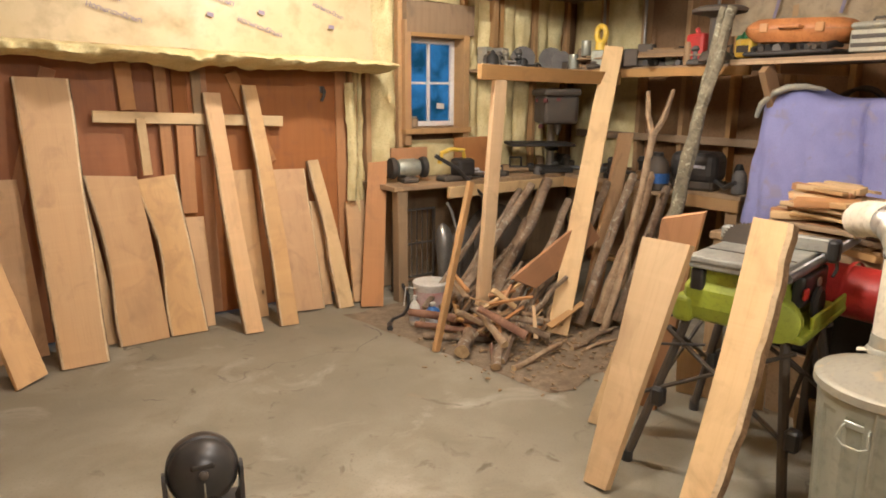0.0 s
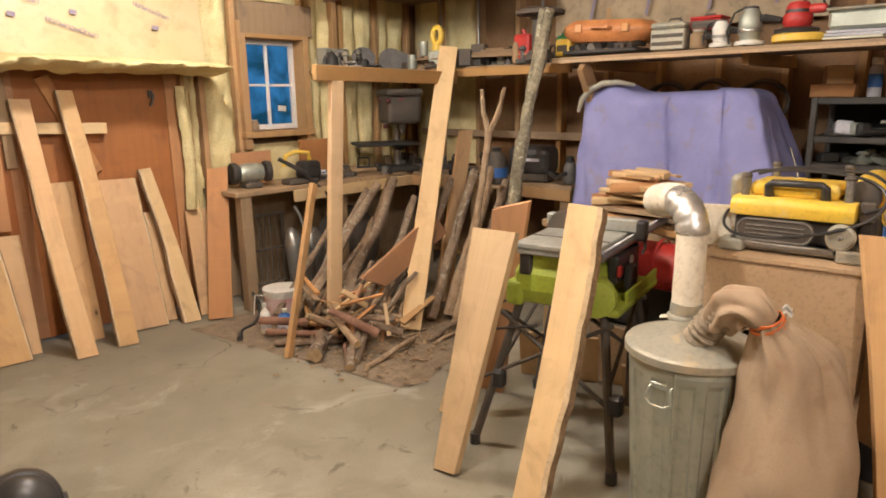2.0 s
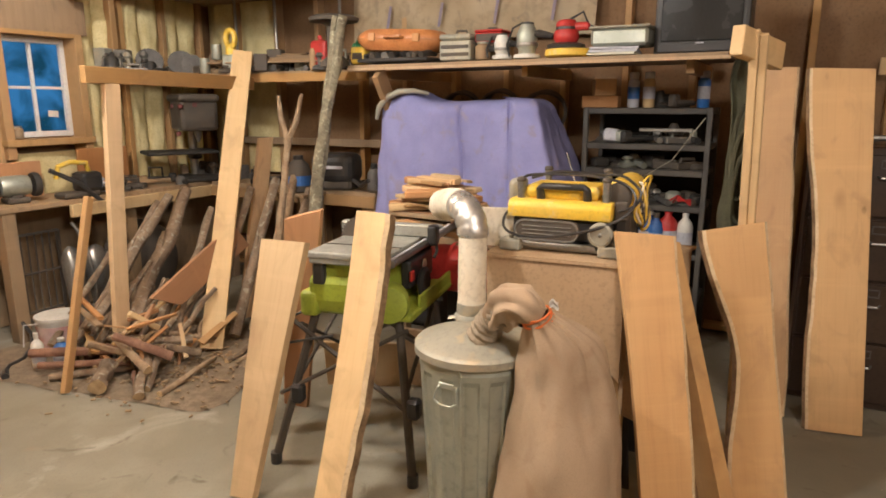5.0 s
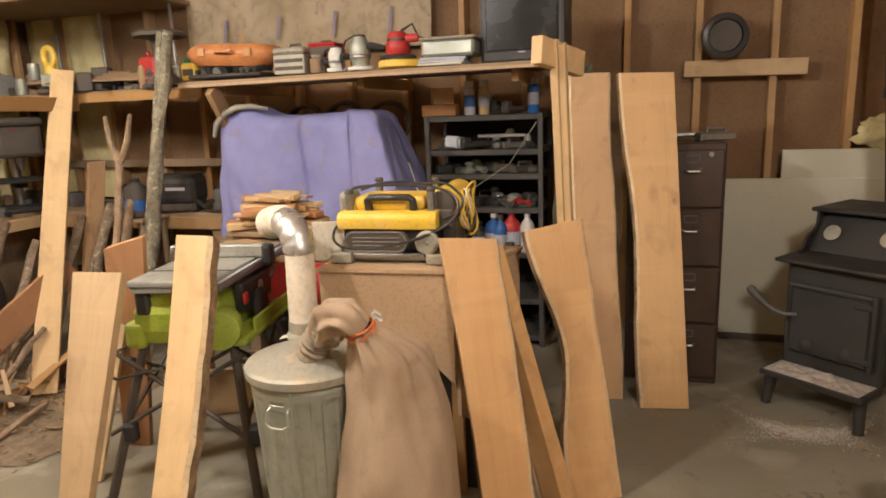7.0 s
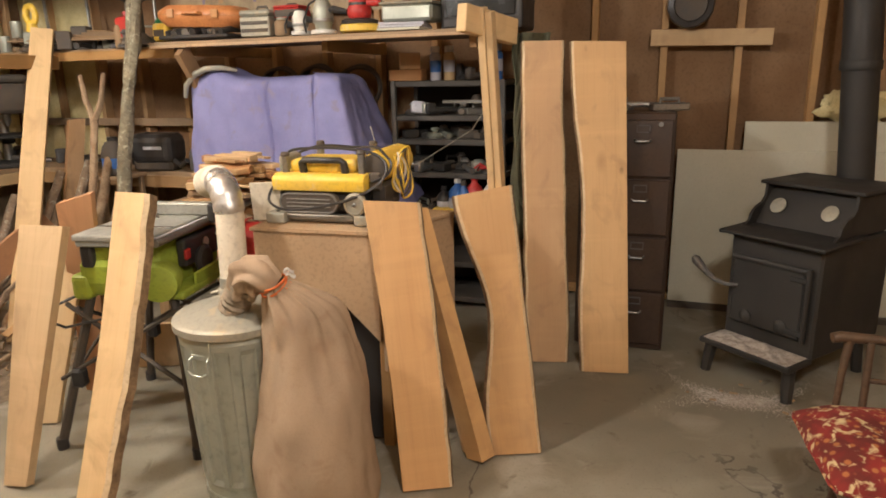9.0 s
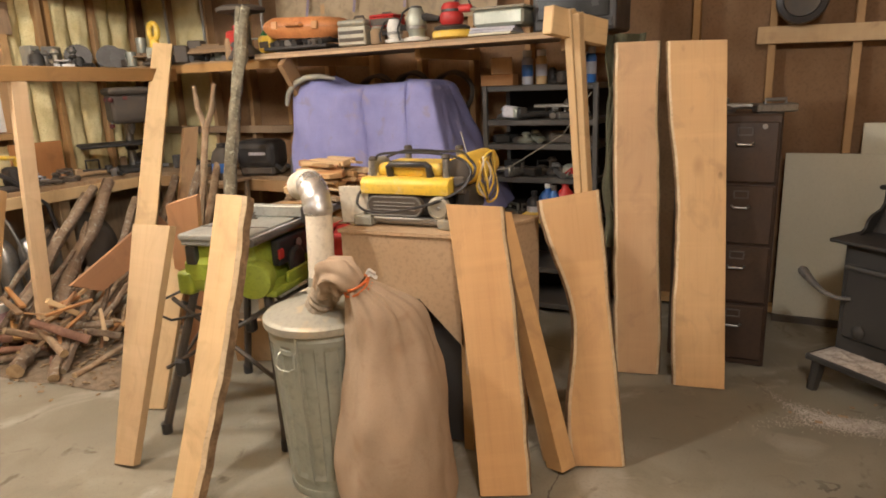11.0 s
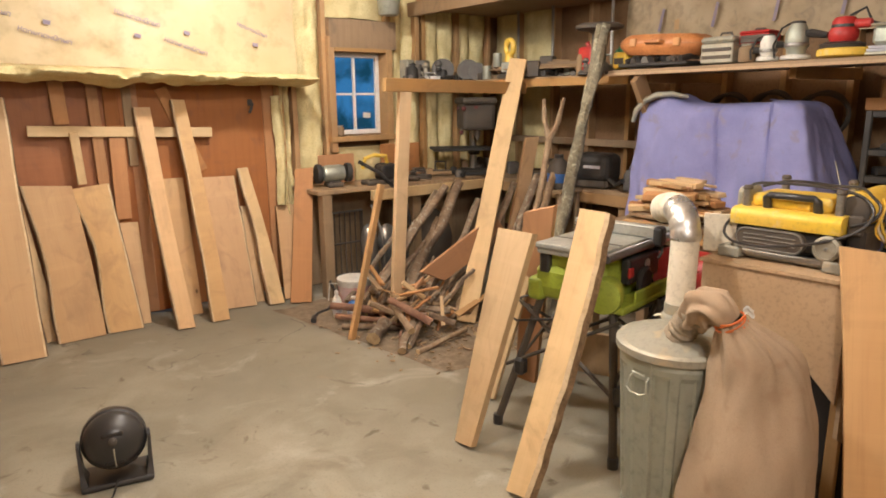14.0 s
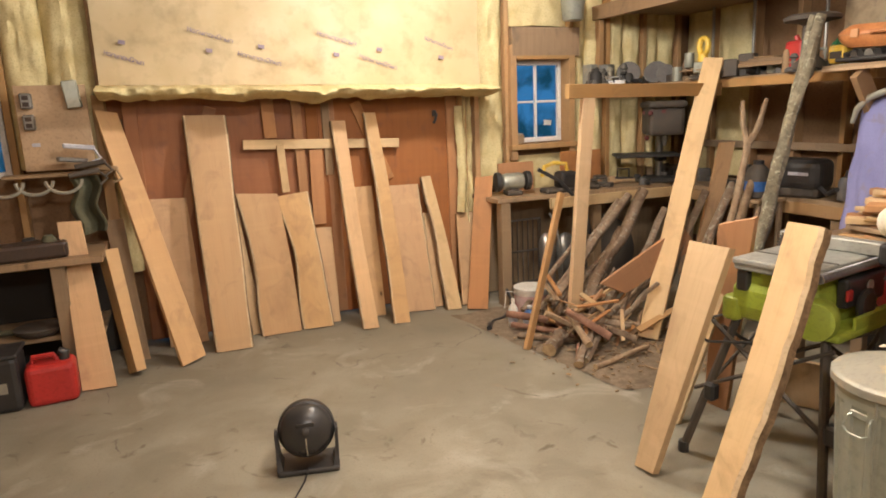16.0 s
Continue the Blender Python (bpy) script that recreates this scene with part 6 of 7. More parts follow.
for x in (-0.15, 0.13):
    part("vent_disc", lathe([(0.012, 0), (0.042, 0.003), (0.042, 0.009), (0.022, 0.013)], 24), DUSTGALV, sv, "dull steel vent disc", True).matrix_local = pose(x, -0.02, 0.835, 54)
dr = part("door", boxed((-0.01, -0.25, 0.43), (0.40, 0.03, 0.34), 0.012), IRON, sv)
part("door_rim", boxed((-0.01, -0.262, 0.605), (0.42, 0.03, 0.03), 0.012, None, 2), IRON, dr)
part("hinge_post", tubed([(0.205, -0.262, 0.26), (0.205, -0.262, 0.62)], 0.014, 10), IRON, dr, "", True)
for z in (0.30, 0.56):
    part("hinge_strap", boxed((0.16, -0.268, z), (0.09, 0.012, 0.026), 0.004), IRON, dr)
for x in (-0.11, 0.09):
    part("draft_knob", lathe([(0.032, 0), (0.034, 0.008), (0.022, 0.014), (0.010, 0.018)], 20), IRON, dr, "", True).matrix_local = pose(x, -0.265, 0.31, 90)
part("door_handle", tubed([(-0.17, -0.265, 0.455), (-0.22, -0.30, 0.455), (-0.27, -0.33, 0.475), (-0.33, -0.345, 0.52), (-0.38, -0.35, 0.56), (-0.395, -0.352, 0.572)], [0.010, 0.010, 0.011, 0.018, 0.024, 0.014], 10), DUSTIRON, dr, "coiled steel handle", True)
part("ash_ledge", boxed((0, -0.33, 0.175), (0.52, 0.19, 0.03), 0.006), IRON, sv)


def ash(u, v):
    return (-0.24 + 0.48 * u, -0.415 + 0.165 * v, 0.193 + 0.016 * max(0, noise.noise((u * 6, v * 4, 2)) + 0.2) * math.sin(math.pi * u) * math.sin(math.pi * v) * 3)


part("ash", sheet(30, 12, ash, 0.003), ASH, sv, "pale grey wood ash", True)
for x in (-0.22, 0.22):
    for y in (-0.36, 0.22):
        part("leg", tubed([(x, y, 0.18), (x * 1.08, y * 1.05, 0.0)], [0.035, 0.026], 8), IRON, sv)
fp = thing("stove_pipe", pose(4.41, -1.69, 0.96), "matt black stove pipe rising to the ceiling", "stove pipe")
part("elbow", tubed([(-0.16, 0.10, -0.35), (-0.06, 0.04, -0.35), (-0.01, 0.005, -0.30), (0, 0, -0.2)], 0.085, 24), IRON, fp, "", True)
part("lower_pipe", tubed([(0, 0, -0.21), (0, 0.06, 0.55)], 0.085, 28), IRON, fp, "", True)
part("upper_pipe", tubed([(0, 0.06, 0.56), (0, 0.165, 1.94)], 0.089, 28), IRON, fp, "", True)
part("joint_band", lathe([(0.092, 0.53), (0.095, 0.535), (0.095, 0.575), (0.092, 0.58)], 28), IRON, fp, "", True).location.y = 0.06
part("damper_handle", tubed([(-0.07, -0.06, 0.35), (-0.12, -0.10, 0.35), (-0.13, -0.08, 0.37)], 0.006, 6), STEEL, fp)


ar = random.Random(17)
bm = bmesh.new()
for k in range(5200):
    f = ar.gauss(0, 1)
    x, y = 3.60 + 0.035 * f * f * (1 if k % 3 else -0.6) + ar.gauss(0, 0.035), -1.12 + 0.13 * f
    r, a = ar.uniform(0.001, 0.0042), ar.uniform(0, 6.28)
    low = [bm.verts.new((x + r * ar.uniform(0.6, 1.3) * math.cos(a + q), y + r * ar.uniform(0.6, 1.3) * math.sin(a + q), 0.0)) for q in (0, 2.1, 4.2)]
    tip = bm.verts.new((x, y, 0.0025 + 0.3 * r))
    for i in range(3):
        bm.faces.new((low[i], low[(i + 1) % 3], tip))
    bm.faces.new(low)
tagged(part("spilled_ash", bm, ASH), "thin spill of grey ash on the concrete", "ash", "", "stuff")
for k in range(12):
    r = random.Random(300 + k)
    place(part("wood_chip", boxed((0, 0, 0.004), (r.uniform(0.01, 0.04), 0.01, 0.008), 0.001), OLDWOOD if k % 3 else PALE, None, "", False, pose(r.uniform(3.45, 3.85), r.uniform(-1.5, -0.8), 0.0, 0, 0, r.uniform(0, 180))), "small bark chip on the floor", "wood chip", "floor chips")

# ---- white panels and wheel on the east wall ----
for c, s, mt, lb in (((4.885, -1.62, 0.53), (0.02, 1.64, 1.0), PANELWHITE, "off-white panel standing against the studs"), ((4.905, -1.90, 0.60), (0.016, 1.45, 1.20), PANELWHITE, "taller off-white panel behind another")):
    place(part("wall_board", boxed((0, 0, 0), s, 0.003), mt, None, "", False, pose(*c)), lb, "panel", "white panels")
structure("baseboard", boxed((4.86, -1.9, 0.02), (0.03, 2.2, 0.04), 0.003), DARK, "dark sill along the wall foot")
ty = thing("small_tyre", pose(4.87, -0.815, 1.875, 0, -90, 0), "small black rubber wheel on a ledge", "wheel")
part("tyre", lathe([(0.095, 0.0), (0.125, 0.01), (0.132, 0.035), (0.125, 0.06), (0.095, 0.07)], 36, None, False), BLACK, ty, "", True)
part("rim", lathe([(0.098, 0.01), (0.09, 0.05), (0.03, 0.04), (0.0001, 0.04)], 28, None, False), DARK, ty, "", True)
tuft = bmesh.new()
bmesh.ops.create_icosphere(tuft, subdivisions=4, radius=1.0)
for v in tuft.verts:
    d = v.co.normalized()
    k = 1 + 0.45 * noise.noise(d * 2.2) + 0.22 * noise.noise(d * 6) + 0.10 * noise.noise(d * 14)
    v.co = Vector((d.x * 0.05, d.y * 0.17, d.z * 0.10)) * k
place(part("insulation_tuft", tuft, FLUFF, None, "", True, pose(4.92, -1.74, 1.285)), "torn tuft of yellow insulation", "insulation")

# ---- chair with red cushion ----
ch = thing("chair", pose(2.63, -1.42, 0, 0, 0, 5), "dark bentwood armchair with red patterned cushion", "chair")
part("seat", boxed((0, -0.06, 0.272), (0.46, 0.42, 0.03), 0.012, None, 2), CHAIRWOOD, ch)


def pillow(u, v):
    x, y = 2 * u - 1, 2 * v - 1
    k = max(abs(x), abs(y))
    e = max(0.0, 1 - abs(x) ** 3.2) ** 0.5 * max(0.0, 1 - abs(y) ** 3.2) ** 0.5
    pinch = 1 - 0.07 * (1 - abs(abs(x) - abs(y))) * (k > 0.5) * k
    tuft = -0.012 * math.exp(-((x * x + y * y) / 0.03))
    return (0.255 * x * pinch, 0.25 * y * pinch - 0.04, 0.352 + 0.085 * e + tuft + 0.006 * noise.noise((x * 3, y * 3, 1)))


def pillow_under(u, v):
    x, y, z = pillow(u, v)
    return (x, y, 0.352 - 0.75 * (z - 0.352))


part("cushion", sheet(36, 36, pillow), CUSHION, ch, "plump red cushion with tan pattern", True)
part("cushion_underside", sheet(20, 20, pillow_under), CUSHION, ch, "", True)
part("piping", tubed([Vector((0.244 * max(-1, min(1, 1.35 * math.cos(a))), 0.24 * max(-1, min(1, 1.35 * math.sin(a))) - 0.04, 0.352)) for a in [2 * math.pi * i / 40 for i in range(41)]], 0.006, 6), CUSHION, ch, "", True)
for x in (-0.24, 0.24):
    for y in (-0.22, 0.03):
        part("leg", tubed([(x * 0.9, y, 0.27), (x * 0.92, y * 1.02, 0.14), (x * 0.98, y * 1.08, 0.0)], [0.022, 0.019, 0.014], 10), CHAIRWOOD, ch)
    s = 1 if x > 0 else -1
    part("armrest", tubed([(s * 0.285, 0.085, 0.618), (s * 0.29, 0.06, 0.622), (s * 0.30, -0.06, 0.615), (s * 0.29, -0.22, 0.605), (s * 0.25, -0.33, 0.61)], [0.017, 0.020, 0.017, 0.016, 0.016], 12), CHAIRWOOD, ch, "curved dark arm with a worn tip", True)
    part("arm_post", tubed([(s * 0.262, 0.055, 0.31), (s * 0.275, 0.045, 0.48), (s * 0.288, 0.03, 0.61)], [0.013, 0.012, 0.016], 10), CHAIRWOOD, ch, "", True)
    part("arm_post", tubed([(s * 0.262, -0.03, 0.31), (s * 0.285, -0.035, 0.61)], 0.013, 10), CHAIRWOOD, ch, "", True)
    part("side_rail", tubed([(s * 0.275, -0.035, 0.475), (s * 0.272, -0.18, 0.468), (s * 0.245, -0.31, 0.47)], 0.010, 8), CHAIRWOOD, ch, "", True)
    part("back_post", tubed([(s * 0.23, -0.25, 0.31), (s * 0.245, -0.32, 0.62), (s * 0.235, -0.37, 0.84)], 0.016, 10), CHAIRWOOD, ch, "", True)
part("back_rail", tubed([(-0.235, -0.37, 0.83), (-0.12, -0.40, 0.845), (0.12, -0.40, 0.845), (0.235, -0.37, 0.83)], 0.022, 10), CHAIRWOOD, ch, "", True)
part("lower_rail", tubed([(-0.245, -0.32, 0.60), (0, -0.345, 0.605), (0.245, -0.32, 0.60)], 0.014, 10), CHAIRWOOD, ch, "", True)

# ---- north bench and what stands on and under it ----
nb = thing("workbench", pose(0, 0, 0), "rough timber workbench along the window wall", "workbench")
for y0, y1, mt in ((4.50, 4.27, OLDWOOD), (4.265, 4.03, OLDWOOD)):
    part("top_plank", boxed((3.78, (y0 + y1) / 2, 0.855), (2.24, y0 - y1, 0.035), 0.004), mt, nb)
part("front_rail", boxed((4.0, 4.01, 0.80), (1.75, 0.035, 0.085), 0.004), PALE, nb, "pale front rail")
for x in (2.74, 3.6, 4.6):
    part("leg", boxed((x, 4.08, 0.42), (0.085, 0.085, 0.84), 0.004), OLDWOOD, nb)
part("back_shadow_board", boxed((3.8, 4.47, 0.42), (2.1, 0.02, 0.82), 0), OLDWOOD, nb)
eb = thing("workbench", pose(0, 0, 0), "rough side bench along the stud wall", "workbench")
part("top_plank", boxed((4.68, 3.2, 0.855), (0.66, 1.6, 0.035), 0.004), OLDWOOD, eb)
part("front_rail", boxed((4.35, 3.2, 0.80), (0.035, 1.6, 0.085), 0.004), STUD, eb)
for y in (2.46, 3.3):
    part("leg", boxed((4.4, y, 0.42), (0.085, 0.085, 0.84), 0.004), OLDWOOD, eb)
bar("wall_rail", (4.91, 4.4, 1.18), (4.91, 2.35, 1.18), 0.03, 0.06, (1, 0, 0), OLDWOOD)
tagged(bpy.data.objects["wall_rail"], "dark rail nailed along the studs", "rail")
gr = thing("bench_grinder", pose(2.90, 4.22, 0.873, 0, 0, -10), "grey bench grinder with two wheels", "bench grinder")
part("motor", lathe([(0.03, -0.09), (0.06, -0.085), (0.068, -0.05), (0.068, 0.05), (0.06, 0.085), (0.03, 0.09)], 24), GALV, gr, "", True).matrix_local = pose(0, 0, 0.11, 0, 90)
part("base", boxed((0, 0, 0.02), (0.13, 0.14, 0.04), 0.01), DARK, gr)
part("neck", boxed((0, 0, 0.055), (0.07, 0.08, 0.06), 0.01), DARK, gr)
for s in (-1, 1):
    part("wheel_guard", lathe([(0.02, -0.02), (0.075, -0.02), (0.08, 0), (0.075, 0.02), (0.02, 0.02)], 26), IRON, gr, "", True).matrix_local = pose(s * 0.125, 0, 0.11, 0, 90)
yt = thing("string_trimmer", pose(3.26, 4.12, 0.872), "yellow and black garden power tool", "power tool")
part("engine", boxed((0.08, 0, 0.10), (0.16, 0.14, 0.14), 0.03, seg=2), BLACK, yt)
part("loop_handle", tubed([(-0.14, 0, 0.14), (-0.13, -0.02, 0.22), (-0.04, -0.02, 0.245), (0.07, -0.02, 0.23), (0.10, 0, 0.15)], 0.017, 8), YELLOW, yt, "yellow loop handle", True)
part("shaft", tubed([(-0.18, 0, 0.20), (-0.02, -0.06, 0.10), (0.18, -0.13, -0.12), (0.22, -0.15, -0.35)], 0.016, 8), BLACK, yt, "", True)
part("deck", boxed((0, 0, 0.02), (0.26, 0.14, 0.04), 0.012), DARK, yt)
dp = thing("drill_press", pose(4.38, 4.18, 0.873, 0, 0, -30) @ Matrix.Diagonal((1.1, 1.1, 1.02, 1)), "dark bench drill press with dull red knobs", "drill press")
part("base", boxed((0, 0, 0.02), (0.24, 0.34, 0.04), 0.01), IRON, dp)
part("column", tubed([(0, 0.10, 0.03), (0, 0.10, 0.56)], 0.032, 16), STEEL, dp, "", True)
part("table", boxed((-0.13, -0.05, 0.235), (0.50, 0.32, 0.026), 0.008), IRON, dp)
part("table_bracket", boxed((0, 0.06, 0.20), (0.08, 0.14, 0.06), 0.01), IRON, dp)
part("head", boxed((0, -0.02, 0.52), (0.27, 0.36, 0.24), 0.03, seg=2), DARK, dp)
part("belt_cover", boxed((0, 0.0, 0.655), (0.29, 0.46, 0.06), 0.028, seg=2), DARK, dp)
part("chuck", tubed([(0, -0.10, 0.45), (0, -0.10, 0.36), (0, -0.10, 0.31)], [0.03, 0.025, 0.008], 12), STEEL, dp, "", True)
for k in range(3):
    a = radians(120 * k + 30)
    h = part("feed_arm", tubed([(-0.11, -0.08, 0.52), (-0.13, -0.08 + 0.13 * math.cos(a), 0.52 + 0.13 * math.sin(a))], 0.006, 6), STEEL, dp)
    part("feed_knob", lathe([(0.004, -0.02), (0.018, -0.012), (0.02, 0), (0.018, 0.012), (0.004, 0.02)], 12), DIMRED, h, "dull red ball knob", True).matrix_local = pose(-0.13, -0.08 + 0.14 * math.cos(a), 0.52 + 0.14 * math.sin(a))
part("switch", boxed((-0.03, -0.195, 0.60), (0.035, 0.014, 0.03), 0.004), DIMRED, dp, "dull red switch")
clutter("bench_item", 9, 3.50, 4.0, 4.12, 4.40, 0.873, 0.10, 55, "things on the bench", (DARK, CEDAR, STEEL, LABEL, DARK), "small tool or box on the bench", "tool")
place(part("cedar_panel", boxed((0, 0, 0.15), (0.42, 0.02, 0.30), 0.003), CEDAR, None, "", False, pose(3.72, 4.46, 0.873)), "reddish board leaning at the back of the bench", "board")
place(part("cedar_panel", boxed((0, 0, 0.12), (0.34, 0.02, 0.24), 0.003), CEDAR, None, "", False, pose(3.05, 4.44, 0.873)), "reddish board leaning at the back of the bench", "board")
jar(pose(3.135, 4.50, WZ0 + 0.0), 0.036, 0.085, OLDWOOD, DUSTGALV, label="small glass jar on the window sill")
# under the bench
bu = thing("paint_bucket", pose(2.755, 3.70, 0) @ Matrix.Diagonal((1.1, 1.1, 1.12, 1)), "white plastic bucket with a pink printed label", "bucket")
part("pail", lathe([(0.095, 0), (0.10, 0.008), (0.115, 0.19), (0.12, 0.20), (0.12, 0.215), (0.112, 0.215)], 28), WHITE, bu, "", True)
part("label_band", lathe([(0.104, 0.05), (0.1165, 0.17)], 28, None, False), PINKLABEL, bu, "faded pink and blue label")
part("bail", tubed([(-0.12, 0, 0.19), (-0.18, 0.02, 0.20), (-0.19, 0.03, 0.08)], 0.004, 5), WHITE, bu)
for k, (x, y) in enumerate(((2.53, 3.57), (2.63, 3.50))):
    bottle(pose(x, y, 0), 0.035 if k == 0 else 0.05, 0.21 if k == 0 else 0.16, WHITE if k == 0 else BLUEPL, WHITE, "white plastic squeeze bottle on the floor" if k == 0 else "blue and white plastic tub")
sh = thing("steel_shell", pose(3.22, 4.02, 0), "dented grey sheet-metal shells standing under the bench", "metal shell")


def shell(u, v, cx, w, top):
    a = math.pi * u
    z = 0.02 + (top - 0.02) * v
    k = (1 - max(0.0, (v - 0.72) / 0.28) ** 2) ** 0.5 if v < 1 else 0.0
    k = max(k, 0.12) * (0.72 + 0.28 * min(1, v * 1.4))
    return (cx - w * math.cos(a) * k, 0.05 * v - 0.075 * math.sin(a) * k + 0.006 * noise.noise((u * 4, v * 6, cx)), z)


for cx, w, top in ((-0.105, 0.075, 0.56), (0.075, 0.095, 0.54)):
    part("shell", sheet(22, 30, lambda u, v: shell(u, v, cx, w, top), 0.004), STEEL, sh, "", True)
part("rim_tube", tubed([(-0.03, -0.075, 0.03), (-0.025, -0.075, 0.30), (-0.03, -0.03, 0.52), (-0.06, 0.0, 0.66), (-0.085, 0.02, 0.72)], 0.012, 8), STEEL, sh, "bent grey tube", True)
wr = thing("wire_rack", pose(3.0, 4.30, 0.0), "dark wire rack stored under the bench", "rack")
for k in range(8):
    part("wire", tubed([(-0.17 + 0.05 * k, 0, 0.10), (-0.17 + 0.05 * k, 0, 0.64)], 0.006, 5), DARK, wr)
for z in (0.10, 0.37, 0.64):
    part("rail", tubed([(-0.19, 0, z), (0.20, 0, z)], 0.010, 6), STEEL if z > 0.6 else DARK, wr)
for x in (-0.19, 0.20):
    part("foot", tubed([(x, 0, 0.64), (x, 0.02, 0.0)], 0.010, 6), DARK, wr)
ob = thing("round_basin", pose(3.78, 4.20, 0.33, 78, 0, -10), "round dark metal basin on edge under the bench", "basin")
part("dish", lathe([(0.05, 0.08), (0.22, 0.06), (0.28, 0.0), (0.30, -0.01), (0.29, -0.015)], 36), DARK, ob, "", True)
cb = thing("cable", pose(0, 0, 0), "black rubber cable lying on the floor", "cable")
part("run", tubed([(2.36, 3.62, 0.02), (2.44, 3.72, 0.012), (2.55, 3.76, 0.012), (2.66, 3.85, 0.03), (2.74, 3.98, 0.07), (2.72, 4.1, 0.2)], 0.012, 8), BLACK, cb, "", True)
part("plug", tubed([(2.33, 3.56, 0.02), (2.37, 3.63, 0.022)], 0.02, 8), BLACK, cb)
clutter("bench_item", 14, 4.42, 4.75, 2.45, 4.0, 0.873, 0.20, 91, "things on the bench", (DARK, IRON, BLACK, DUSTIRON, OLDWOOD), "small dark tool or box on the bench", "tool")
# outboard motor and blue jug
om = thing("outboard_motor", pose(4.42, 2.78, 0.873, 0, 0, -80), "black outboard motor cowl on the bench", "outboard motor")
part("cowl", boxed((0, 0, 0.16), (0.34, 0.24, 0.22), 0.06, seg=3), BLACK, om)
part("mid_section", boxed((0, 0, 0.04), (0.30, 0.20, 0.08), 0.02), DARK, om)
part("lettering_bar", boxed((0.03, -0.121, 0.17), (0.14, 0.003, 0.022), 0), LABEL, om, "pale lettering bar")
part("tiller", tubed([(0.15, -0.06, 0.08), (0.26, -0.16, 0.05), (0.36, -0.25, 0.10)], 0.016, 8), BLACK, om)
jg = thing("water_jug", pose(4.16, 2.93, 0.873), "dark plastic jug with a blue band", "jug")
part("band", lathe([(0.0865, 0.05), (0.0865, 0.12)], 22, None, False), BLUEPL, jg, "blue label band")
part("jug", lathe([(0.075, 0), (0.085, 0.01), (0.085, 0.15), (0.07, 0.20), (0.035, 0.235)], 22), DARK, jg, "", True)
part("cap", lathe([(0.034, 0.233), (0.036, 0.24), (0.034, 0.262)], 16), BLACK, jg, "", True)
sup = thing("stool", pose(4.17, 2.93, 0), "plain dark stool under the jug", "stool")
part("seat", boxed((0, 0, 0.86), (0.26, 0.26, 0.025), 0.004), OLDWOOD, sup)
for x in (-0.1, 0.1):
    for y in (-0.1, 0.1):
        part("leg", boxed((x, y, 0.424), (0.03, 0.03, 0.848), 0.003), OLDWOOD, sup)

# ---- branches, logs and the trunk ----


def branch(p0, p1, r0, r1, seed, sag=0.04, material=None, label="rough barked branch in the brush pile", group="brush pile", n=9, fork=False):
    p0, p1 = Vector(p0), Vector(p1)
    d = p1 - p0
    pts, rad = [], []
    for i in range(n + 1):
        t = i / n
        w = math.sin(math.pi * t)
        pts.append(p0 + d * t + Vector((noise.noise((seed, t * 2.3, 0)), noise.noise((seed, t * 2.3, 7)), noise.noise((seed, t * 2.3, 13)))) * sag * (0.5 + w) * 1.6)
        rad.append((r0 + (r1 - r0) * t) * (1 + 0.16 * noise.noise((seed, t * 8, 3))))
    bm = tubed(pts, rad, 9, False, 0.22)
    bm.verts.ensure_lookup_table()
    first, last = [bm.verts[k] for k in range(9)], [bm.verts[n * 9 + k] for k in range(9)]
    for ring in (first, last):
        bm.faces.new(ring).material_index = 1
    if fork:
        k = n // 2
        q = pts[k] + (d.normalized() * 0.5 + Vector((noise.noise((seed, 1, 1)), noise.noise((seed, 2, 2)), 0.3))) * (0.25 * d.length)
        tube(bm, [pts[k], pts[k].lerp(q, 0.5) + Vector((0, 0, 0.02)), q], [rad[k] * 0.7, rad[k] * 0.5, rad[k] * 0.25], 7, True, 0.2)
    low = min(v.co.z for v in bm.verts)
    if low < 0:
        for v in bm.verts:
            v.co.z -= low
    ob = part("branch", bm, (material or BARK, ENDGRAIN), None, "", True)
    return tagged(ob, label, "branch", group)


rb = random.Random(8)
# thick limbs leaning up against the bench and the plank
for p0, p1, r0, r1, sg, mt in (
    ((2.70, 3.35, 0.20), (3.46, 3.46, 0.90), 0.036, 0.030, 0.035, BARK),
    ((2.92, 3.22, 0.24), (3.50, 3.34, 0.94), 0.046, 0.040, 0.020, BARK),
    ((2.66, 3.42, 0.12), (3.50, 3.62, 0.84), 0.032, 0.024, 0.030, BARK),
    ((2.78, 3.30, 0.10), (3.52, 3.45, 0.72), 0.030, 0.022, 0.030, PALEBARK),
    ((2.70, 3.50, 0.06), (3.45, 3.70, 0.66), 0.028, 0.020, 0.025, BARK),
    ((2.95, 3.10, 0.10), (3.62, 3.24, 0.80), 0.034, 0.026, 0.022, BARK),
    ((3.02, 3.05, 0.06), (3.66, 3.16, 0.66), 0.030, 0.024, 0.022, PALEBARK),
    ((3.22, 2.95, 0.04), (3.90, 3.15, 0.92), 0.036, 0.028, 0.020, BARK),
    ((3.36, 2.86, 0.04), (4.02, 3.02, 0.98), 0.040, 0.030, 0.018, BARK),
    ((3.50, 2.82, 0.04), (4.12, 2.92, 1.02), 0.042, 0.028, 0.018, PALEBARK),
    ((3.62, 2.75, 0.04), (4.14, 2.82, 0.90), 0.045, 0.030, 0.018, BARK),
    ((2.62, 3.58, 0.10), (3.30, 3.80, 0.60), 0.024, 0.018, 0.02, BARK),
):
    branch(p0, p1, r0, r1, 100 + int(1000 * p0[0]), sg, mt, fork=r0 > 0.035)
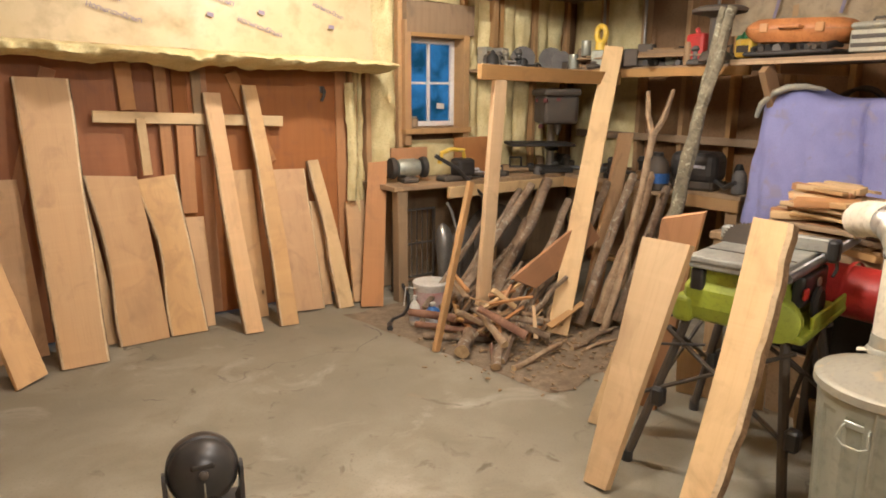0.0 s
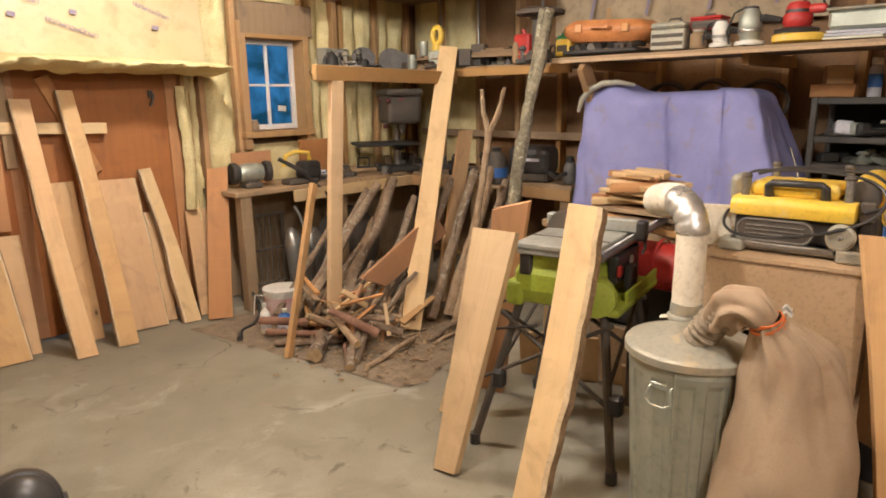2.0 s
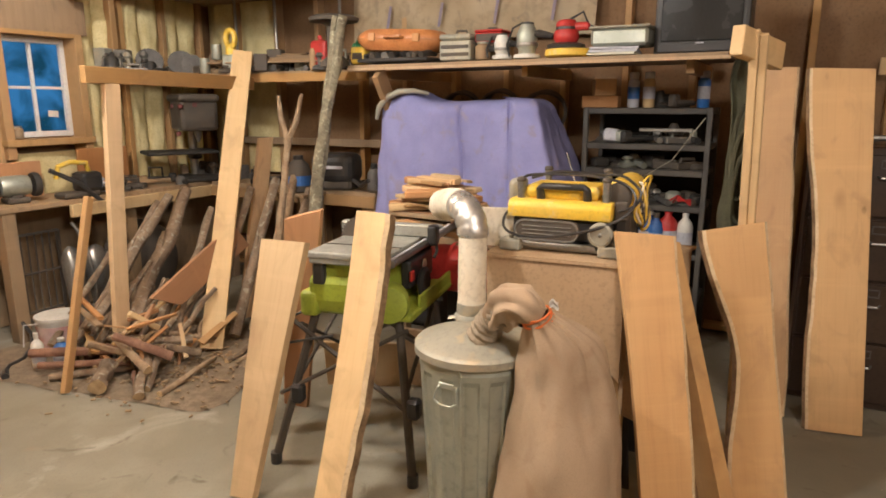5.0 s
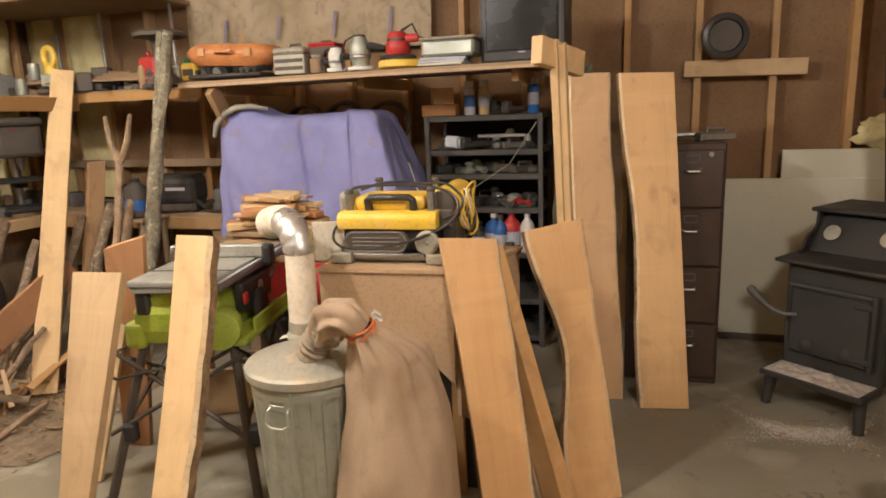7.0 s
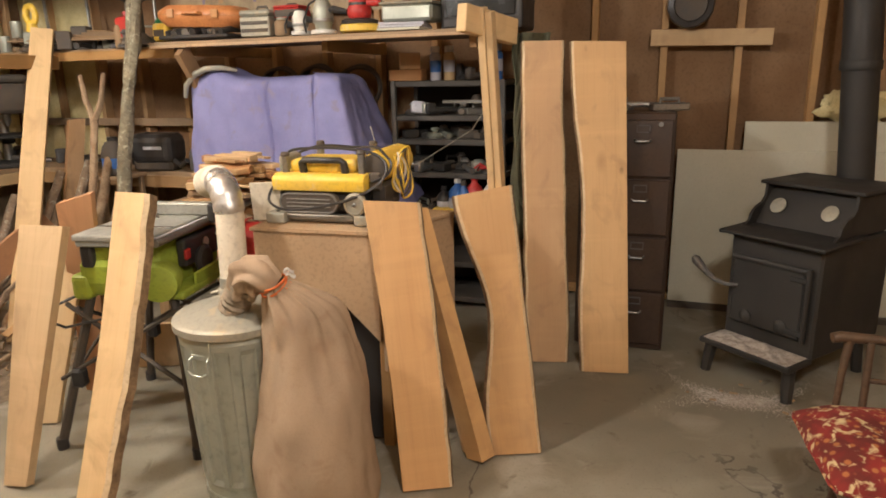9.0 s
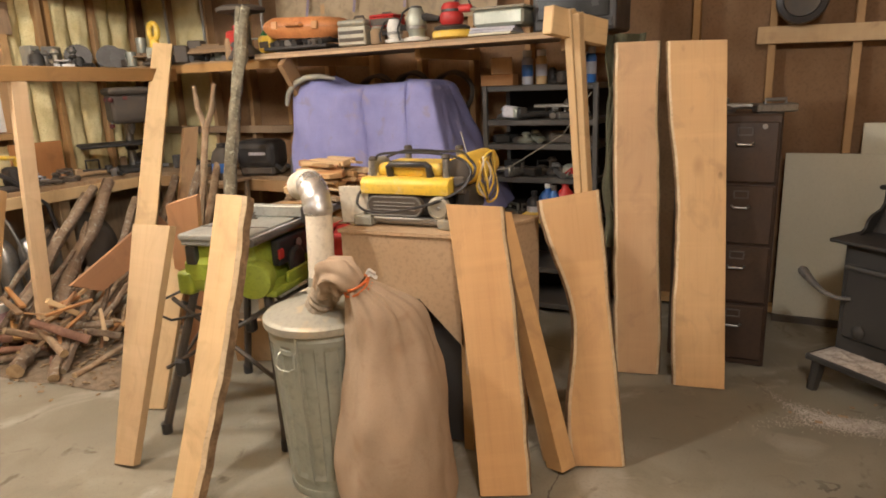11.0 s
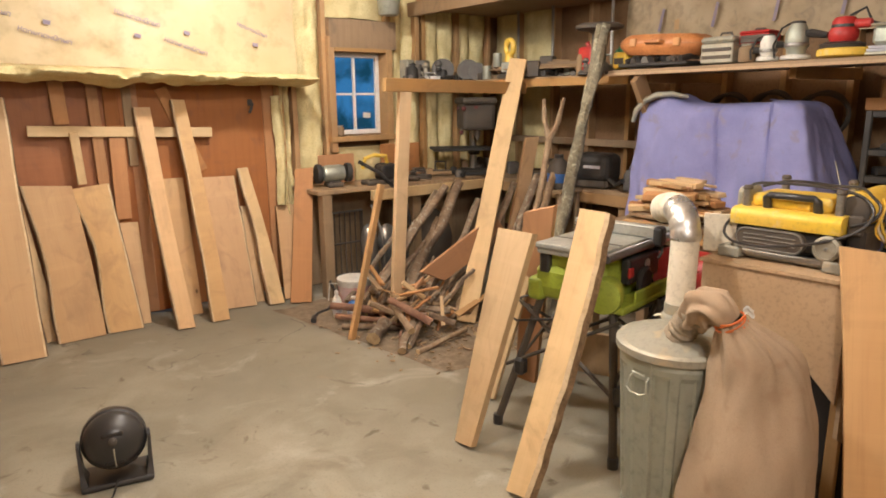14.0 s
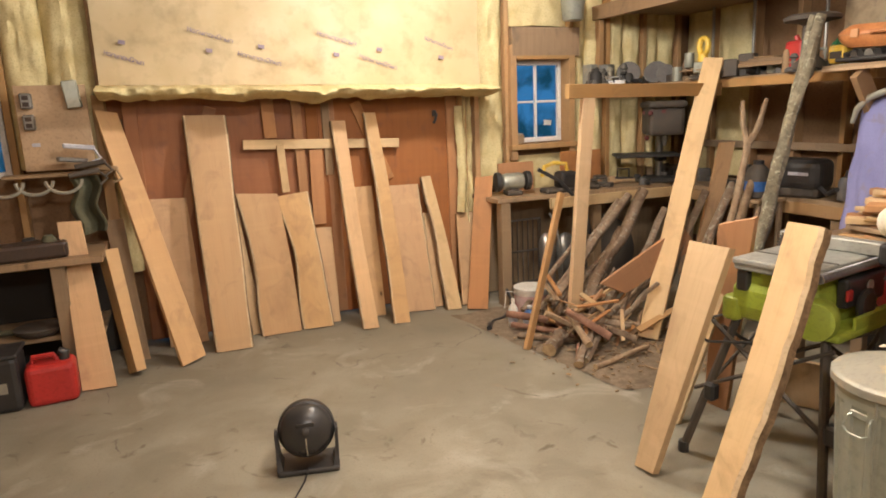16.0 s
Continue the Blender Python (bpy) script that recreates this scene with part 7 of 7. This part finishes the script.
# straight poles and split sticks through the middle of the pile
for k in range(30):
    t = rb.random()
    p0 = (2.60 + 0.50 * t + rb.uniform(-0.05, 0.05), 3.42 - 0.50 * t + rb.uniform(-0.10, 0.10), 0.04 + rb.uniform(0, 0.14))
    L = rb.uniform(0.30, 0.72)
    p1 = (p0[0] + L * rb.uniform(0.55, 0.85), p0[1] + L * rb.uniform(-0.10, 0.22), p0[2] + L * rb.uniform(0.25, 0.72))
    branch(p0, p1, rb.uniform(0.011, 0.022), rb.uniform(0.007, 0.015), 500 + k, 0.012, rb.choice((BARK, BARK, PALEBARK)), n=6)
# red-brown sticks across the front, log ends, fallen pieces
for p0, p1, r0, r1, sg, mt, lb in (
    ((2.46, 3.52, 0.12), (2.84, 2.87, 0.13), 0.027, 0.022, 0.010, REDBARK, "reddish stick lying across the pile front"),
    ((2.44, 3.42, 0.07), (2.70, 2.98, 0.08), 0.022, 0.018, 0.008, REDBARK, "reddish stick lying across the pile front"),
    ((2.42, 3.30, 0.03), (2.72, 3.00, 0.04), 0.022, 0.018, 0.008, BARK, "long stick on the floor"),
    ((2.42, 2.90, 0.055), (2.62, 3.08, 0.075), 0.045, 0.042, 0.006, BARK, "thick short log with pale cut end"),
    ((2.48, 2.66, 0.03), (2.78, 2.92, 0.17), 0.030, 0.026, 0.008, BARK, "short sawn log with pale cut end"),
    ((2.56, 2.70, 0.03), (2.80, 2.86, 0.15), 0.022, 0.018, 0.006, BARK, "short sawn log with pale cut end"),
    ((2.56, 2.60, 0.022), (3.02, 2.68, 0.045), 0.018, 0.014, 0.008, PALEBARK, "long stick on the floor"),
    ((2.98, 3.00, 0.16), (3.22, 2.84, 0.07), 0.014, 0.010, 0.006, PALEBARK, "short stick on the floor of the brush pile"),
    ((3.05, 2.62, 0.02), (3.50, 2.70, 0.03), 0.016, 0.012, 0.01, BARK, "long stick on the floor"),
    ((3.12, 2.58, 0.015), (3.56, 2.58, 0.02), 0.012, 0.010, 0.008, PALEBARK, "long stick on the floor"),
):
    branch(p0, p1, r0, r1, 700 + int(1000 * p0[1]), sg, mt, lb, n=7)
for k in range(22):
    a = rb.uniform(0, math.pi)
    L = rb.uniform(0.14, 0.36)
    c = (rb.uniform(2.56, 3.10), rb.uniform(2.78, 3.30))
    z = 0.03 + 0.14 * rb.random()
    branch((c[0] - math.cos(a) * L / 2, c[1] - math.sin(a) * L / 2, z), (c[0] + math.cos(a) * L / 2, c[1] + math.sin(a) * L / 2, z + rb.uniform(-0.02, 0.14)), rb.uniform(0.012, 0.028), rb.uniform(0.010, 0.022), 800 + k, 0.007, rb.choice((BARK, REDBARK, PALEBARK, BARK)), "short stick on the floor of the brush pile", n=5)
for k in range(34):
    p = (rb.uniform(2.58, 3.25), rb.uniform(2.80, 3.40), rb.uniform(0.08, 0.34))
    L = rb.uniform(0.14, 0.36)
    bm = boxed((0, 0, 0), (rb.uniform(0.018, 0.05), rb.uniform(0.008, 0.022), L), 0.002)
    for v in bm.verts:
        if v.co.z > 0:
            v.co.x *= 0.7
    place(part("split_offcut", bm, rb.choice((PALE, CEDAR, STUD, OLDWOOD, CEDAR)), None, "", False, pose(*p, rb.uniform(30, 88), rb.uniform(-35, 35), rb.uniform(0, 180))), "split kindling among the branches", "offcut", "kindling")
bm, m = lumber((2.70, 2.96, 0.37), (2.845, 2.92, 0.245), 0.035, 0.030, (0, 1, 0))
place(part("split_offcut", bm, PALE, None, "", False, m), "pale split billet with a clean end", "offcut", "kindling")


def litter(u, v):
    x, y = 2.38 + 1.25 * u, 2.28 + 1.75 * v
    e = min(u, 1 - u, v, 1 - v)
    return (x + 0.35 * (v - 0.5) * -0.9 + 0.05 * noise.noise((v * 5, u, 1)), y + 0.05 * noise.noise((u * 5, v, 9)), 0.005 + 0.012 * max(0, noise.noise((x * 9, y * 9, 0))) * min(1, e * 8))


tagged(part("bark_litter", sheet(46, 60, litter), SAWDUST, None, "", True), "flattened mat of bark litter and sawdust", "litter", "", "stuff")
lr = random.Random(4)
bm = bmesh.new()
for k in range(420):
    x, y = 2.95 + lr.gauss(0, 0.28), 2.9 + lr.gauss(0, 0.30)
    box(bm, (0, 0, 0), (lr.uniform(0.008, 0.035), lr.uniform(0.006, 0.014), 0.006), 0, pose(x, y, 0.022, lr.uniform(-8, 8), lr.uniform(-8, 8), lr.uniform(0, 180)))
tagged(part("bark_chips", bm, OLDWOOD), "scattered bark chips round the brush pile", "bark chips", "", "stuff")

# standing trunk with a round head, and the pale forked pole
tn = thing("tree_trunk", pose(0, 0, 0), "mossy grey twin-stemmed tree trunk leaning upright", "tree trunk")


def limb(pts, radii, mt, parent, name):
    fine, rad = [], []
    for i in range(len(pts) - 1):
        for k in range(9):
            t = k / 9
            p = Vector(pts[i]).lerp(Vector(pts[i + 1]), t)
            fine.append(p + Vector((noise.noise(p * 5), noise.noise(p * 5 + Vector((9, 0, 0))), 0)) * 0.012)
            rad.append((radii[i] + (radii[i + 1] - radii[i]) * t) * (1 + 0.14 * noise.noise(p * 13)))
    fine.append(Vector(pts[-1]))
    rad.append(radii[-1])
    return part(name, tubed(fine, rad, 16, True, 0.34), mt, parent, "", True)


limb([(3.45, 2.42, 0.0), (3.66, 2.42, 0.80), (3.78, 2.40, 1.35), (3.86, 2.345, 1.75), (3.90, 2.315, 2.02)], [0.042, 0.040, 0.038, 0.034, 0.028], LICHEN, tn, "main_stem")
limb([(3.80, 2.40, 1.42), (3.87, 2.385, 1.75), (3.91, 2.37, 2.02)], [0.028, 0.027, 0.024], LICHEN, tn, "second_stem")
dk = thing("turntable_head", pose(4.02, 2.47, 2.00), "round dark machine head on the shelf", "machine head")
part("disc", lathe([(0.10, 0), (0.155, 0.01), (0.16, 0.03), (0.13, 0.045), (0.05, 0.05)], 36), DARK, dk, "", True)
part("pedestal", lathe([(0.10, -0.27), (0.09, -0.24), (0.05, -0.2), (0.05, -0.02), (0.08, 0.0)], 24), DARK, dk, "", True)
fk = thing("forked_pole", pose(0, 0, 0), "pale debarked forked pole leaning on the bench", "pole")
limb([(3.47, 2.73, 0.0), (3.66, 2.75, 0.45), (3.82, 2.79, 0.92), (3.90, 2.80, 1.26)], [0.026, 0.025, 0.024, 0.023], PALEBARK, fk, "stem")
limb([(3.90, 2.80, 1.25), (3.91, 2.85, 1.40), (3.90, 2.855, 1.55)], [0.02, 0.017, 0.013], PALEBARK, fk, "tine")
limb([(3.90, 2.80, 1.25), (3.90, 2.72, 1.40), (3.90, 2.66, 1.56)], [0.02, 0.017, 0.012], PALEBARK, fk, "tine")

# ---- west corner: side bench, board with boxes, fuel can ----
wb = thing("workbench", pose(0, 0, 0), "rough dull-topped side bench in the dark corner", "workbench")
part("top_plank", boxed((-1.0, 4.16, 0.775), (1.80, 0.56, 0.04), 0.004), OLDWOOD, wb)
for x in (-1.8, -0.35):
    part("leg", boxed((x, 3.95, 0.377), (0.08, 0.08, 0.754), 0.004), OLDWOOD, wb)
part("lower_shelf", boxed((-1.0, 4.2, 0.30), (1.70, 0.46, 0.03), 0.004), OLDWOOD, wb)
# Darkness below the bench top comes from this near-black sheet.
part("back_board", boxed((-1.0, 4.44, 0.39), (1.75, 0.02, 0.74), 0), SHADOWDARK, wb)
clutter("stored_item", 9, -1.5, -0.5, 4.0, 4.3, 0.317, 0.22, 61, "things under the side bench", (DARK, OLDWOOD, IRON, CLOTHGREEN), "dusty thing stored under the bench", "tool")
clutter("stored_item", 6, -0.8, -0.35, 4.0, 4.25, 0.796, 0.14, 62, "things on the side bench", (DARK, BLACK, IRON, CLOTHGREEN), "dark tool on the side bench", "tool")
place(part("bench_case", boxed((0, 0, 0.05), (0.42, 0.18, 0.10), 0.02, None, 2), BROWNMETAL, None, "", False, pose(-0.50, 4.02, 0.796, 0, 0, 6)), "dark brown flat case on the bench", "case")
bp = thing("plywood_panel", pose(-0.30, 4.37, 1.30), "plywood electrical panel with small grey boxes", "panel")
part("board", boxed((0, 0, 0.26), (0.40, 0.02, 0.53), 0.003), PLY, bp)
for x, z in ((-0.135, 0.43), (-0.135, 0.30)):
    o = part("outlet", boxed((x, -0.03, z), (0.065, 0.05, 0.095), 0.008), STEEL, bp, "grey double outlet")
    for dz in (-0.02, 0.02):
        part("socket", boxed((x, -0.056, z + dz), (0.035, 0.004, 0.026), 0.006), BROWNMETAL, o)
part("warning_label", boxed((-0.12, -0.012, 0.16), (0.045, 0.003, 0.022), 0), LABEL, bp)
part("switch_box", boxed((0.17, -0.035, 0.45), (0.085, 0.06, 0.17), 0.006, pose(0, 0, 0, 0, -6)), GALV, bp, "shiny galvanised switch box")
for k, (x, y, z, rz) in enumerate(((-0.17, 4.22, 1.44, 10), (-0.12, 4.20, 1.33, -8), (-0.22, 4.25, 1.36, 30), (-0.16, 4.18, 1.28, 5), (-0.06, 4.25, 1.30, -4))):
    bm = bmesh.new()
    box(bm, (0, 0, 0), (0.18, 0.04, 0.03), 0.006)
    tube(bm, [(0.08, 0, 0), (0.12, -0.02, -0.06), (0.07, -0.03, -0.09)], 0.008, 6)
    place(part("hung_tool", bm, (LABEL, DARK, STEEL, DARK, OLDWOOD)[k], None, "", False, pose(x, y, z, 0, 8 * (-1) ** k, rz)), "hand tool hung on the wall board", "tool", "hung tools")
bm, m = lumber((-0.62, 4.33, 1.27), (0.0, 4.33, 1.27), 0.02, 0.16, (0, 0, 1))
place(part("narrow_shelf", bm, OLDWOOD, None, "", False, m), "narrow grey shelf under the tool board", "shelf")
for k in range(3):
    place(part("hose_loop", tubed([(-0.60 + 0.16 * k + 0.10 * math.cos(t), 4.20, 1.24 + 0.08 * math.sin(t)) for t in [math.pi + math.pi * i / 12 for i in range(13)]], 0.011, 6), DUSTGALV, None, "", True), "grey hose loop hanging from the shelf", "hose", "hose loops")


def rag(u, v):
    return (-0.25 + 0.16 * u + 0.02 * math.sin(v * 9), 4.25 - 0.05 * math.sin(u * 8), 1.24 - 0.36 * v + 0.02 * u)


place(part("hanging_rag", sheet(16, 20, rag, 0.006), CLOTHGREEN, None, "", True), "grey-green rag hanging under the shelf", "rag")
gc = thing("fuel_can", pose(-0.435, 3.73, 0, 0, 0, 4), "red plastic fuel can on the floor", "fuel can")
part("tank", boxed((0, 0, 0.12), (0.26, 0.19, 0.24), 0.035, seg=3), RED, gc)
part("handle", tubed([(-0.09, 0, 0.23), (-0.085, 0, 0.275), (0.02, 0, 0.275), (0.04, 0, 0.235)], 0.016, 8), RED, gc, "", True)
part("spout", tubed([(0.07, 0, 0.23), (0.08, 0, 0.28), (0.05, 0, 0.295)], [0.03, 0.028, 0.02], 10), BLACK, gc, "black spout cap", True)
bl = thing("black_crate", pose(-0.73, 3.75, 0), "black plastic crate beside the fuel can", "crate")
part("crate", boxed((0, 0, 0.16), (0.30, 0.26, 0.32), 0.03, seg=2), BLACK, bl)
part("rim", boxed((0, 0, 0.325), (0.32, 0.28, 0.025), 0.01), BLACK, bl)
part("label_band", boxed((0.03, -0.132, 0.15), (0.12, 0.003, 0.06), 0), DUSTGALV, bl)
place(part("dark_basin", lathe([(0.10, 0), (0.13, 0.02), (0.14, 0.05), (0.135, 0.052)], 26), DARK, None, "", True, pose(-0.52, 4.06, 0.316)), "shallow dark pan on the lower shelf", "pan")

# coiled dark hoses hung behind the covered machine
for k, (y, z, r) in enumerate(((1.92, 1.45, 0.13), (1.62, 1.47, 0.12), (1.30, 1.44, 0.14))):
    hc = thing("hose_coil", pose(4.80, y, z, 0, 0, 0), "dark rubber hose coil hung on the wall", "hose coil", "hose coils")
    for q in range(4):
        part("loop", tubed([(-0.02 * q, (r + 0.006 * q) * math.cos(t), (r - 0.004 * q) * math.sin(t)) for t in [2 * math.pi * i / 24 for i in range(25)]], 0.012, 6), DARK, hc, "", True)

# a black tin hood, saw blades and a plane on the corner shelf
place(part("tin_hood", lathe([(0.10, 0), (0.10, 0.03), (0.03, 0.13), (0.008, 0.15)], 4), BLACK, None, "", False, pose(3.80, 4.34, CZ, 0, 0, 20)), "black folded tin hood on the shelf", "hood")
for k, (x, y, r, tilt, rz) in enumerate(((4.10, 4.30, 0.105, 70, -35), (4.24, 4.12, 0.10, 65, -50), (4.26, 4.02, 0.08, 72, -60))):
    bm = lathe([(0.012, -0.001), (r, -0.001), (r, 0.001), (0.012, 0.001)], 48)
    for i, v in enumerate(bm.verts):
        if v.co.xy.length > 0.9 * r and i % 2:
            v.co.xy *= 0.95
    place(part("saw_blade", bm, DUSTIRON, None, "", False, pose(x, y, CZ + r * 0.93, tilt, 0, rz)), "round steel saw blade standing on edge", "saw blade", "saw blades")
hp = thing("hand_plane", pose(4.27, 3.45, CZ, 0, 0, 80), "old iron hand plane with wooden knob", "hand plane")
part("sole", boxed((0, 0, 0.012), (0.24, 0.06, 0.024), 0.004), IRON, hp)
part("iron", boxed((-0.01, 0, 0.055), (0.012, 0.05, 0.10), 0.002, pose(0, 0, 0, 0, -35)), STEEL, hp)
part("knob", lathe([(0.012, 0.02), (0.018, 0.03), (0.012, 0.045), (0.02, 0.06), (0.012, 0.075)], 14), CEDAR, hp, "", True).matrix_local = pose(0.08, 0, 0)
part("tote", boxed((-0.08, 0, 0.06), (0.03, 0.022, 0.08), 0.01, pose(0, 0, 0, 0, 15)), CEDAR, hp)
